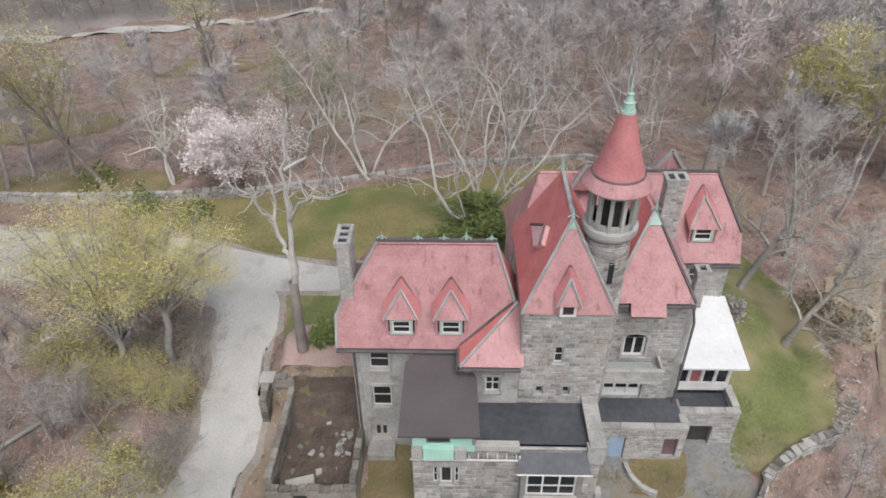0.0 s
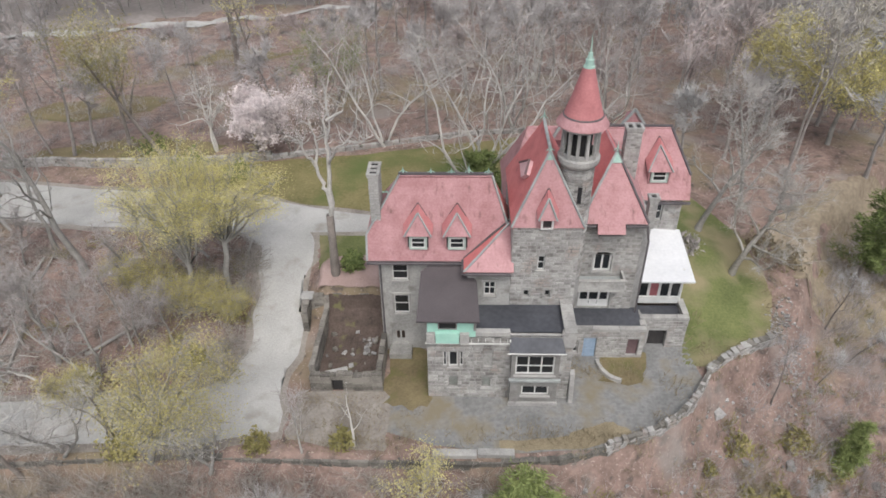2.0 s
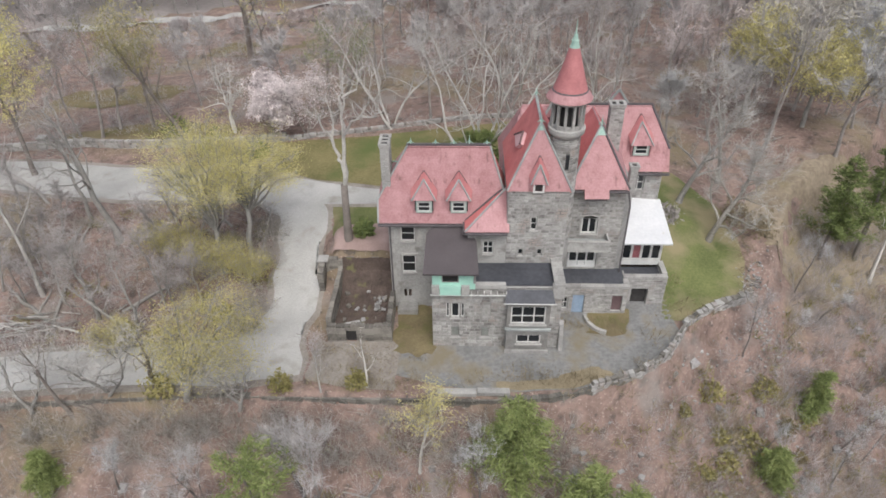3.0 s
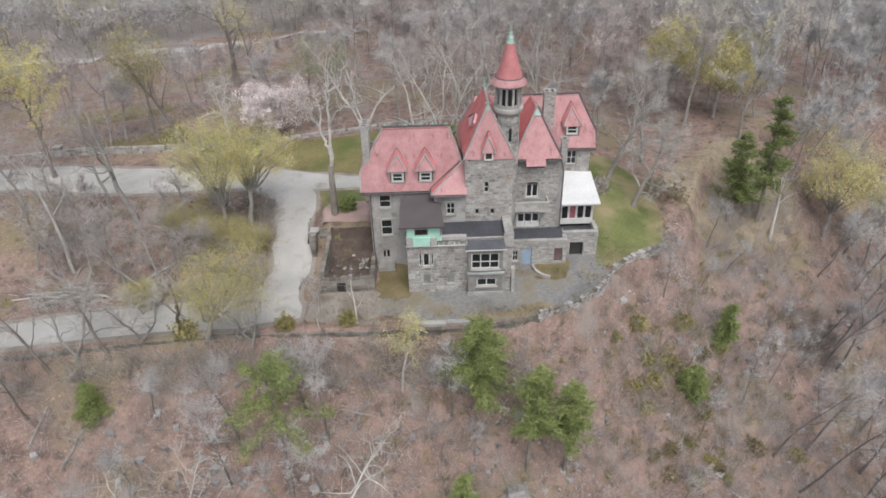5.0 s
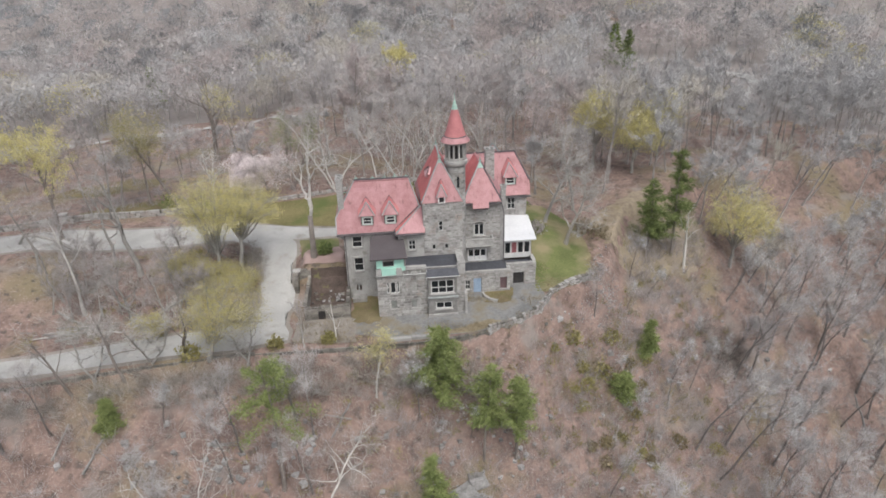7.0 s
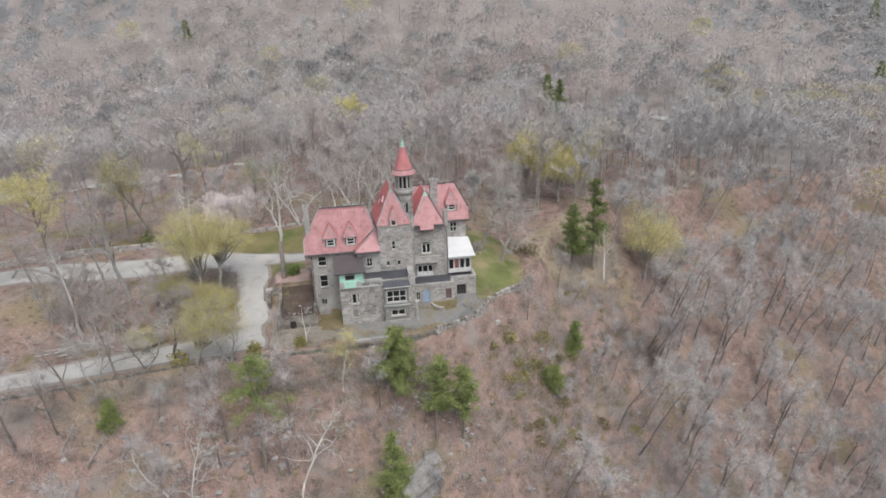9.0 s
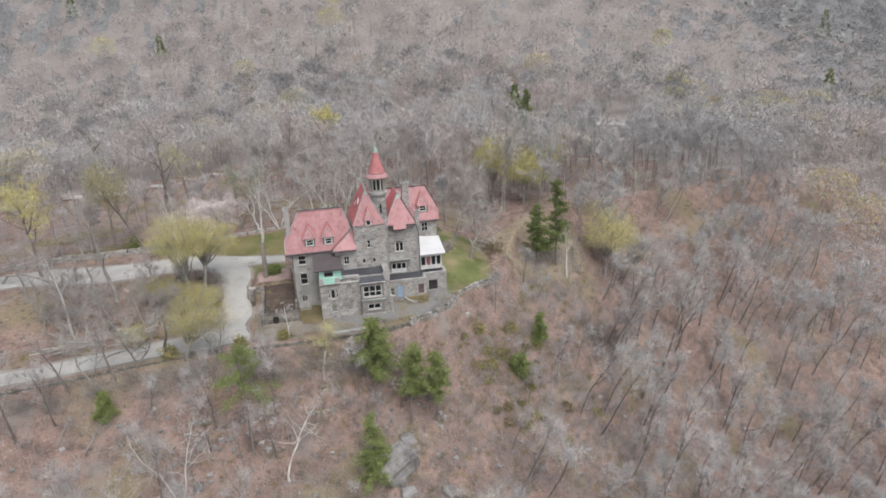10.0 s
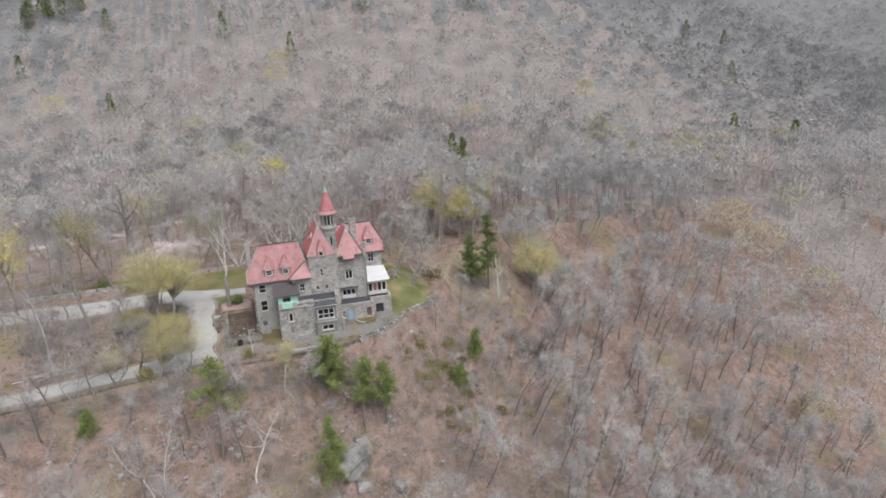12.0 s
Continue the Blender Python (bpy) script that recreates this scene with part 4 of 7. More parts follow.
# glazed porch with the white roof
hp("porch_roof", slab([(13.3, 30.1, 7.0), (17.45, 30.1, 7.0), (17.6, 36.3, 7.8), (13.36, 36.15, 8.1)], 0.16), M_WHITE, "flat white membrane porch roof")
PY = 31.2
po = [(13.55 + i * 0.85, 14.3 + i * 0.85, 4.6, 6.2) for i in range(4)]
hp("porch_front", add_front(bmesh.new(), 13.4, 17.0, PY, 3.95, 6.8, po, 0.2), M_PAINT)
for i, o in enumerate(po):
    w = hp("window", add_front(bmesh.new(), o[0], o[1], PY + 0.05, o[2], o[3], [(o[0] + 0.06, o[1] - 0.06, o[2] + 0.06, o[3] - 0.06)], 0.08), M_PAINT)
    part("pane", box(o[0] + 0.03, o[1] - 0.03, PY + 0.09, PY + 0.096, o[2] + 0.03, o[3] - 0.03), M_REDDOOR if i == 1 else M_GLASS, w)
hp("porch_side", box(16.8, 17.0, PY + 0.2, 36, 3.95, 7.2), M_PAINT)

# lower storey, terraces
LZ = 7.1
bops = [(-1.66, -0.98, 4.0, 5.5), (-2.05, -1.8, 4.05, 5.5), (-0.84, -0.59, 4.05, 5.5), (0.93, 1.5, 4.05, 5.45), (-1.66, -1.0, 1.9, 3.0), (0.8, 1.45, 1.9, 3.0)]
LY = 23.6
low_wall = front_wall(-3.2, 7.25, LY, -0.3, LZ, bops + [(3.0, 6.2, 1.2, 6.0)], M_MORTAR, False)
single_stones(low_wall, -3.2, 2.8, LY, 0.6, LZ, bops, (0.26, 0.38), (0.34, 0.8))
stones(STONEWORK, 2.8, 7.25, -0.3, LZ, pose(0, LY, 0), [(3.0, 6.2, 1.2, 6.0)])
for k, o in enumerate(bops):
    if k == 3:
        hp("blocked_window", box(o[0], o[1], LY + 0.12, LY + 0.25, o[2], o[3]), M_STUCCO)
    else:
        window(*o, LY, mullions=0, transoms=1 if k in (1, 2) else 0, mat=M_PAINT if k < 3 else M_WOOD, surround=False, sill=k in (0, 4, 5), fill=None if k < 3 else M_BOARD, frame_w=0.09 if k == 0 else 0.06)
side_wall(-3.2, LY + 0.4, WY, -0.3, LZ, -1)
side_wall(7.25, LY + 0.4, 30.0, -0.3, LZ, 1)
hp("roof_deck", box(-3.2, 7.0, LY, TY0, LZ - 0.3, LZ), M_BLACK, "black felt roof terrace")
hp("roof_deck", box(-0.35, 2.78, CY - 0.003, CY + 1.5, LZ - 0.3, LZ - 0.003), M_BLACK)
hp("parapet", bevelled(box(-0.1, 2.7, LY - 0.12, LY + 0.33, LZ + 0.003, LZ + 0.42), 0.03), M_TRIM)
hp("parapet", bevelled(box(2.7, 6.4, LY - 0.02, LY + 0.18, LZ + 0.003, LZ + 0.14), 0.03), M_TRIM)
bmx = box(6.6, 7.25, LY, 28.6, LZ - 0.6, LZ + 0.3)
add_box(bmx, 6.4, 7.35, LY - 0.2, LY + 0.35, LZ - 0.9, LZ + 0.37)
hp("parapet", bmx, M_MORTAR)
bmx = bmesh.new()
y = LY - 0.2
while y < 28.5:
    w = rng.uniform(0.8, 1.3)
    add_box(bmx, 6.5, 7.38, y, min(y + w - 0.02, 28.6), LZ + 0.38, LZ + 0.52 + rng.uniform(0, 0.02))
    y += w
tagged(hp("coping", bmx, M_TRIM), kind="stuff")
bmx = box(-3.3, 2.75, LY - 0.4, LY - 0.31, LZ - 0.5, LZ - 0.42)
for i in range(12):
    add_box(bmx, -3.2 + i * 0.52, -3.16 + i * 0.52, LY - 0.37, LY, LZ - 0.45, LZ - 0.3)
hp("gutter", bmx, M_PAINT, "white painted gutter on brackets")
bmx = bmesh.new()
add_beam(bmx, (2.72, LY - 0.34, LZ - 0.1), (2.72, LY - 0.34, LZ - 1.4), 0.09)
hp("downpipe", bmx, M_PAINT)

# mint-green sleeping porch and its shed roof
hp("shed_roof", slab([(-3.85, 22.87, 9.0), (0.5, 22.87, 9.0), (0.35, 26.6, 9.55), (-0.4, 28.25, 9.75), (-3.3, 28.25, 9.75), (-3.75, 27.6, 9.68)], 0.16), M_BROWNROOF, "dark brown shingled shed roof")
MY = 23.45
hp("porch_wall", add_front(bmesh.new(), -3.15, 0.25, MY, LZ + 0.003, 8.9, [(-2.4, -1.05, 7.75, 8.75)], 0.15), M_MINT, "mint-green painted boarding")
wdw = hp("window", add_front(bmesh.new(), -2.4, -1.05, MY + 0.02, 7.75, 8.75, [(-2.32, -1.13, 7.83, 8.4)], 0.08), M_WOOD)
part("pane", box(-2.35, -1.1, MY + 0.06, MY + 0.066, 7.8, 8.45), M_GLASS, wdw)
bmx = box(-2.55, -0.9, MY - 0.28, MY - 0.003, LZ - 0.4, 7.6)
hp("porch_apron", bmx, M_MINT)
for a, b in ((-3.2, -2.6), (-0.85, -0.2)):
    hp("pier", bevelled(box(a, b, MY - 0.3, MY - 0.003, LZ - 0.4, 7.55), 0.02), M_TRIM)
hp("wall", box(-3.15, -3.0, MY + 0.15, WY, LZ, 9.0), M_STUCCO)
hp("post", box(0.1, 0.3, MY - 0.06, MY + 0.2, LZ + 0.62, 8.95), M_WOOD)
hp("wall", box(0.1, 0.25, MY + 0.2, CY, LZ + 0.003, 8.95), M_STUCCO)

# two-storey bow window
bow = hp("bow_window", add_front(bmesh.new(), 2.85, 6.3, 22.95, 0.4, 6.3, [(3.15, 5.95, 3.95, 5.75), (3.7, 5.7, 1.85, 2.75)], 0.25), M_WOOD, "projecting two-storey bow window")
for x in (2.85, 6.1):
    part("bow_cheek", box(x, x + 0.2, 23.203, LY, 0.4, 6.3), M_WOOD, bow)
part("bow_roof", slab([(2.6, 22.55, 6.45), (6.55, 22.55, 6.45), (6.4, LY - 0.03, 7.0), (2.75, LY - 0.03, 7.0)], 0.1), M_BLACK, bow)
part("bow_gutter", bevelled(box(2.5, 6.65, 22.46, 22.55, 6.36, 6.44), 0.03), M_PAINT, bow)
part("bow_ledge", bevelled(box(2.7, 6.45, 22.7, 22.947, 3.35, 3.6), 0.03), M_LEAD, bow)
part("bow_ledge", bevelled(box(2.75, 6.4, 22.75, 22.947, 0.4, 1.2), 0.03), M_MORTAR, bow)
window(3.15, 5.95, 3.95, 5.75, 22.9, mullions=2, transoms=1, sill=True, surround=False, frame_w=0.11, lower=4.75)
window(3.7, 5.7, 1.85, 2.75, 22.9, mullions=1, transoms=0, sill=True, surround=False, frame_w=0.1)

# lower terrace and its front
FY = 27.95
to = [(7.9, 8.55, 1.4, 2.75), (8.95, 9.98, 0.8, 3.05), (12.4, 13.3, 1.2, 2.9)]
TZ2 = 4.0
front_wall(7.28, 13.7, FY, -0.2, TZ2 - 0.2, to, M_MORTAR, True, (0.18, 0.32), (0.25, 0.65))
window(*to[0], FY, mullions=1, transoms=1)
d = hp("door", box(8.98, 9.95, FY + 0.12, FY + 0.18, 0.8, 3.02), M_BLUE, "pale blue painted door, shut")
for a, b in ((0.95, 1.8), (1.95, 2.9)):
    part("door_panel", bevelled(box(9.1, 9.83, FY + 0.1, FY + 0.118, a, b), 0.008), M_BLUE, d)
part("door_handle", lathe([(0.03, 1.85), (0.03, 1.95)], 9.16, FY + 0.07, 8), M_LEAD, d)
hp("infill_panel", box(12.4, 13.3, FY + 0.2, FY + 0.28, 1.2, 2.9), M_MAROON)
hp("terrace_deck", slab([(7.28, FY + 0.003, TZ2 - 0.2), (13.4, FY + 0.003, TZ2 - 0.2), (13.4, BYF + 0.1, TZ2 + 0.25), (7.28, BYF + 0.1, TZ2 + 0.25)], 0.3), M_BLACK, "black felt terrace floor")
hp("terrace_deck", box(13.4, 17.1, 29.2, PY, TZ2 - 0.7, TZ2 - 0.3), M_BLACK)
AY = 29.1
ao = [(14.3, 15.75, 0.9, 2.85)]
front_wall(13.703, 17.25, AY, -0.2, TZ2 - 0.2, ao, M_MORTAR, True, (0.2, 0.34), (0.3, 0.7))
hp("wall", box(13.3, 13.7, FY + 0.4, 30.5, -0.2, TZ2 - 0.2), M_MORTAR)
side_wall(17.25, AY + 0.4, 36, 0, TZ2 - 0.2, 1)
hp("porch_gate", box(14.35, 15.7, AY + 0.3, AY + 0.36, 0.9, 2.8), M_DARKWOOD)


def coping_run(a, b, z, w=0.42, h=0.22, length=(0.7, 1.1)):
    """A parapet wall with coping stones, each a piece of its own."""
    a, b = Vector((*a, z)), Vector((*b, z))
    d = (b - a)
    n = max(1, round(d.length / rng.uniform(*length)))
    m = Matrix.Translation(a) @ d.to_track_quat("X", "Z").to_matrix().to_4x4()
    p = hp("parapet", add_box(bmesh.new(), 0, d.length, -w / 2 + 0.04, w / 2 - 0.04, -0.45, 0.3, m), M_MORTAR)
    step = d.length / n
    for i in range(n):
        part("coping_stone", bevelled(add_box(bmesh.new(), i * step + 0.012, (i + 1) * step - 0.012, -w / 2 - 0.03, w / 2 + 0.03, 0.303, 0.303 + h + rng.uniform(0, 0.03), m), 0.02), M_TRIM, p)


coping_run((7.4, FY + 0.2), (13.75, FY + 0.2), TZ2 - 0.6, length=(1.2, 2.2))
coping_run((13.55, FY + 0.45), (13.55, AY - 0.05), TZ2 - 0.5)
coping_run((13.4, AY + 0.2), (17.3, AY + 0.2), TZ2 - 0.35, length=(0.8, 1.1))
coping_run((17.1, AY + 0.45), (17.1, PY + 0.3), TZ2 - 0.3)

tagged(hp("stonework", STONEWORK, M_STONE), kind="stuff")


# ---- walls, ruined yard and ground details ----
srng = random.Random(11)


def rough_stone(bm, c, size, turn=0.0, jitter=0.18):
    """An irregular block: a box with pushed corners."""
    m = Matrix.Translation(c) @ Matrix.Rotation(turn, 4, "Z")
    vs = []
    for k in range(8):
        s = Vector(((k & 1) - 0.5, (k >> 1 & 1) - 0.5, (k >> 2 & 1) - 0.5))
        s = Vector((s[i] * size[i] * (1 + srng.uniform(-jitter, jitter)) for i in range(3)))
        vs.append(bm.verts.new(m @ s))
    for f in ((0, 2, 3, 1), (4, 5, 7, 6), (0, 1, 5, 4), (1, 3, 7, 5), (3, 2, 6, 7), (2, 0, 4, 6)):
        bm.faces.new([vs[i] for i in f])


def along(points, step):
    """Points and headings at even steps along a line."""
    out = []
    for a, b in zip(points, points[1:]):
        d = Vector(b) - Vector(a)
        n = max(1, round(d.length / step))
        for i in range(n):
            out.append((Vector(a) + d * ((i + 0.5) / n), math.atan2(d.y, d.x), d.length / n))
    return out


def dry_wall(name, points, below, above, label, thick=0.45, step=0.55, course=0.3, mat=M_STONE, caps=0):
    """A stone wall along a line: a core, courses of irregular stones, and (caps) separate cap stones."""
    w = thing(name, label, "wall", (points[0][0], points[0][1], hz(*points[0])), kind="structure")
    inv = w.matrix_basis.inverted()
    core, bm = bmesh.new(), bmesh.new()
    for p, a, ln in along(points, step):
        z = hz(p.x, p.y)
        m = Matrix.Translation((p.x, p.y, z)) @ Matrix.Rotation(a, 4, "Z")
        add_box(core, -ln / 2 - 0.02, ln / 2 + 0.02, -thick / 2 + 0.06, thick / 2 - 0.06, -below, above - 0.05, m)
        k = max(1, round((below + above) / course))
        h = (below + above) / k
        for i in range(k):
            o = srng.uniform(-0.25, 0.25)
            c = m @ Vector((o * ln, srng.uniform(-0.03, 0.03), -below + h * (i + 0.5)))
            if i < k - 1 or not caps:
                rough_stone(bm, c, (ln * srng.uniform(0.85, 1.05), thick * srng.uniform(0.95, 1.1), h * 0.95), a, 0.12)
        if caps and srng.random() < 0.93:
            cb = bmesh.new()
            c = m @ Vector((0, 0, above - course / 2 + srng.uniform(-0.06, 0.06)))
            rough_stone(cb, c, (ln * srng.uniform(0.6, 1.05), thick * srng.uniform(0.8, 1.2), course * srng.uniform(0.5, 1.2)), a + srng.uniform(-0.35, 0.35), 0.22)
            part("cap_stone", cb, srng.choice((M_STONE, M_STONE, M_TRIM, M_RUIN)), w).matrix_parent_inverse = inv
    part("core", core, M_DARKSTONE, w).matrix_parent_inverse = inv
    tagged(part("stonework", bm, mat, w), kind="stuff").matrix_parent_inverse = inv
    return w


dry_wall("wall_south", [(9.5, 19.0), (12.5, 20.1), (14.8, 21.4), (16.6, 23.2), (17.8, 24.9), (18.8, 26.5)], 2.4, 0.7, "curved dry-stone parapet round the court", caps=1, thick=0.36, step=0.5, mat=M_STONE)
dry_wall("wall_south", [(18.8, 26.6), (20.5, 28.0), (22.6, 29.2), (25.0, 30.4)], 1.8, 0.55, "low grey dry-stone wall edging the lawn", thick=0.6, step=0.55, course=0.2, mat=M_STONE, caps=1)
dry_wall("wall_south", [(-60, 15.6), (-35, 17.7), (-20, 17.9), (-7, 17.7)], 1.7, -0.02, "dark dry-stone retaining wall below the drive", step=0.7, mat=M_DARKSTONE)
dry_wall("wall_south", [(-7, 17.7), (0, 17.7), (6, 18.1), (9.5, 19.0)], 2.2, 0.0, "rough dry-stone retaining wall below the court", step=0.65, mat=M_DARKSTONE)
dry_wall("wall_north", [(-95, 58.5), (-60, 55.9), (-52, 55.6), (-33.4, 54.1), (-27, 53.6), (-21.5, 54.2)], 0.3, 1.0, "long low grey stone wall beside the woods", step=0.8)
dry_wall("wall_north", [(-21.5, 54.2), (-12, 56.5), (0, 60), (12, 61.5), (19, 58)], 0.3, 0.5, "low stone edging behind the lawn", step=0.9)
pil = thing("gate_pillar", "square stone gate pillar in the low wall", "pillar", (-52, 55.6, hz(-52, 55.6)))
bmx = bmesh.new()
for i in range(5):
    rough_stone(bmx, (0, 0, 0.15 + i * 0.3), (0.9, 0.9, 0.3), 0, 0.06)
part("shaft", bmx, M_STONE, pil)
part("cap", bevelled(box(-0.55, 0.55, -0.55, 0.55, 1.5, 1.65), 0.03), M_TRIM, pil)
for a, b, y in ((-2.7, 0.4, 18.15), (0.45, 3.0, 18.25)):
    cp = tagged(part("coping_slab", bevelled(box(a, b, y - 0.3, y + 0.3, hz(a, y) + 0.05, hz(a, y) + 0.42), 0.03), M_TRIM), "long pale coping slab at the court's edge", "coping slab")


# the ruined yard
ruin = thing("ruined_yard", "roofless ruined stone yard full of debris", "ruin", (-9.5, 28, 0.8))
RINV = Matrix.Translation((9.5, -28, -0.8))


def ruin_wall(x0, x1, y0, y1, z0, z1, mat=M_RUIN):
    """One wall of the ruin with a broken top, its core and stones."""
    bm = box(x0 + 0.02, x1 - 0.02, y0 + 0.02, y1 - 0.02, z0, z1 - 0.25)
    lx, ly = x1 - x0, y1 - y0
    n = max(2, int(max(lx, ly) / 0.7))
    st = bmesh.new()
    for i in range(n):
        top = z1 + srng.uniform(-0.22, 0.1)
        if lx > ly:
            a, b, c, d = x0 + lx * i / n, x0 + lx * (i + 1) / n, y0, y1
        else:
            a, b, c, d = x0, x1, y0 + ly * i / n, y0 + ly * (i + 1) / n
        k = max(1, int((top - z0) / 0.32))
        for j in range(k):
            rough_stone(st, ((a + b) / 2, (c + d) / 2, z0 + (j + 0.5) * (top - z0) / k), (b - a + 0.04 * (lx < ly), d - c + 0.06 * (lx > ly), (top - z0) / k * 0.94), 0, 0.05)
        rough_stone(st, ((a + b) / 2, (c + d) / 2, top + 0.06), ((b - a) * 0.95, (d - c) * 1.02, 0.16), 0, 0.12)
    part("wall", bm, mat, ruin).matrix_parent_inverse = RINV
    tagged(part("stonework", st, M_RUIN, ruin), kind="stuff").matrix_parent_inverse = RINV


ruin_wall(-12.2, -10.6, 24.0, 24.45, 0.3, 2.55)
ruin_wall(-9.7, -6.7, 24.0, 24.45, 0.3, 2.45)
ruin_wall(-10.6, -9.7, 24.05, 24.4, 2.0, 2.5)
ruin_wall(-7.15, -6.75, 24.45, 28.6, 0.3, 2.7)
ruin_wall(-13.9, -7.0, 31.9, 32.35, 0.3, 3.6)
ruin_wall(-12.25, -11.85, 24.45, 31.9, 0.3, 2.9)
ruin_wall(-13.9, -13.45, 30.2, 31.9, 0.3, 3.5)
part("door_infill", box(-10.55, -9.75, 24.2, 24.28, 0.3, 2.0), M_DARKWOOD, ruin).matrix_parent_inverse = RINV
part("corner_cap", bevelled(box(-14.2, -13.2, 31.6, 32.6, 3.55, 3.75), 0.03), M_TRIM, ruin).matrix_parent_inverse = RINV


srng_np = np.random.default_rng(9)


def debris(x0, x1, y0, y1, z, n=26):
    xs, ys = np.linspace(x0, x1, n), np.linspace(y0, y1, n)
    gx, gy = np.meshgrid(xs, ys)
    gz = np.maximum(z, height(gx, gy) + 0.1 + 0.9 * ramp(gy, 29.6, 31.6)) + 0.1 * np.sin(gx * 1.3 + gy) * np.cos(gy * 1.1 - gx) + srng_np.normal(0, 0.035, gx.shape)
    i = np.arange(n * n).reshape(n, n)
    f = np.stack([i[:-1, :-1], i[:-1, 1:], i[1:, 1:], i[1:, :-1]], -1).reshape(-1, 4)
    return np.stack([gx, gy, gz], -1).reshape(-1, 3), f


v, f = debris(-11.85, -7.15, 24.45, 31.9, 1.25)
mesh_object("debris_floor", v, f, M_DIRT, ruin).matrix_parent_inverse = RINV
for i in range(46):
    x, y = srng.uniform(-11.6, -7.4), srng.uniform(24.7, 31.6)
    if srng.random() < 0.5:
        x, y = srng.gauss(-8.3, 0.5), srng.gauss(28.3, 0.7)
    if not (-11.7 < x < -7.3 and 24.6 < y < 31.7):
        continue
    bmx = bmesh.new()
    s = srng.uniform(0.15, 0.45)
    rough_stone(bmx, (0, 0, 0), (s, s * srng.uniform(0.5, 1), s * srng.uniform(0.3, 0.6)), 0, 0.25)
    b = part("rubble_stone", bmx, M_ROCK if srng.random() < 0.5 else M_RUIN)
    b.matrix_basis = pose(x, y, max(1.25, hz(x, y) + 0.1) + 0.13, srng.uniform(-15, 15), srng.uniform(-15, 15), srng.uniform(0, 360))
    tagged(b, "loose rubble block lying in the ruined yard", "rubble", "rubble in the yard")
slabp = part("fallen_slab", bevelled(box(-0.9, 0.9, -0.45, 0.45, -0.1, 0.1), 0.03), M_TRIM)
tagged(slabp, "fallen pale stone slab in the ruined yard", "slab").matrix_basis = pose(-10.4, 25.2, 1.5, 8, -6, 12)

# patches of ground
sheet("ground_patch", [(-7.2, 32.5, -12.9, 32.6), (-7.4, 34.5, -13.1, 34.6), (-7.9, 35.6, -12.9, 35.4), (-8.6, 36.6, -11.6, 36.3)], M_PINKDIRT, "pinkish bare earth beside the house", "earth", lift=0.07, ragged=0.06, across=26)
sheet("ground_patch", [(-6.7, 22.5, -3.3, 22.5), (-6.7, 25, -3.3, 25), (-6.7, 28.6, -3.3, 28.6)], M_WEED, "ochre-green weedy grass between ruin and house", "grass", lift=0.1, ragged=0.22, across=26)
sheet("ground_patch", [(-13.4, 19.6, -13.0, 23.9), (-9.5, 18.6, -9.5, 24.0), (-6, 18.4, -6, 24.2)], M_VERGE, "brown weedy strip before the ruined yard", "ground", lift=0.08, ragged=0.22, across=26)
sheet("ground_patch", [(10.2, 25.4, 10.4, 27.9), (12, 24.9, 12, 27.9), (13.7, 25.4, 14.3, 28.9)], M_WEED, "patch of ochre and green grass by the terrace", "grass", lift=0.12, ragged=0.22, across=26)
sheet("ground_patch", [(2, 18.5, 2, 19.3), (8, 18.9, 7, 20.0), (12, 20.2, 10.5, 21.4)], M_DRYGRASS, "strip of dry tan grass along the wall", "grass", lift=0.1, ragged=0.22, across=26)
sheet("ground_patch", [(-52, 56.6, -51, 60), (-44, 55.8, -43, 61.5), (-36, 55.2, -34, 60.5), (-29, 54.8, -28, 58)], M_WEED, "rough brown-green grass behind the low wall", "grass", lift=0.07, ragged=0.22, across=26)
sheet("ground_patch", [(29, 36.5, 27.5, 41), (33, 35.5, 31, 46), (38, 36, 37, 50), (43, 39, 43, 52), (48, 44, 49, 53)], M_TANLITTER, "tan leafy ground under the hemlocks", "ground", lift=0.1, ragged=0.5, across=40)
sheet("ground_patch", [(-62, 74, -60, 80), (-52, 70, -50, 81), (-43, 73, -41, 79)], M_WEED, "brown-green grass in the open wood", "grass", lift=0.07, ragged=0.22, across=26)
sheet("ground_patch", [(-48, 98, -46, 106), (-38, 96, -36, 107), (-28, 99, -27, 104)], M_WEED, "brown-green grass in the open wood", "grass", lift=0.07, ragged=0.22, across=26)
bmx = bmesh.new()
for i in range(7):
    a = math.radians(185 + i * 11)
    rough_stone(bmx, (12.0 + 1.9 * math.cos(a), 27.4 + 2.2 * math.sin(a), hz(11, 26) + 0.2), (0.5, 0.28, 0.5), a + math.pi / 2, 0.08)
tagged(part("planter_kerb", bmx, M_TRIM), "curved pale stone planter kerb by the blue door", "kerb")
btr = tagged(part("buttress", slab([(7.26, 23.9, 0.3), (7.26, 23.0, 0.3), (7.26, 23.5, 3.4), (7.26, 23.9, 3.6)], 0.35), M_MORTAR), "sloping stone buttress at the terrace corner", "buttress")


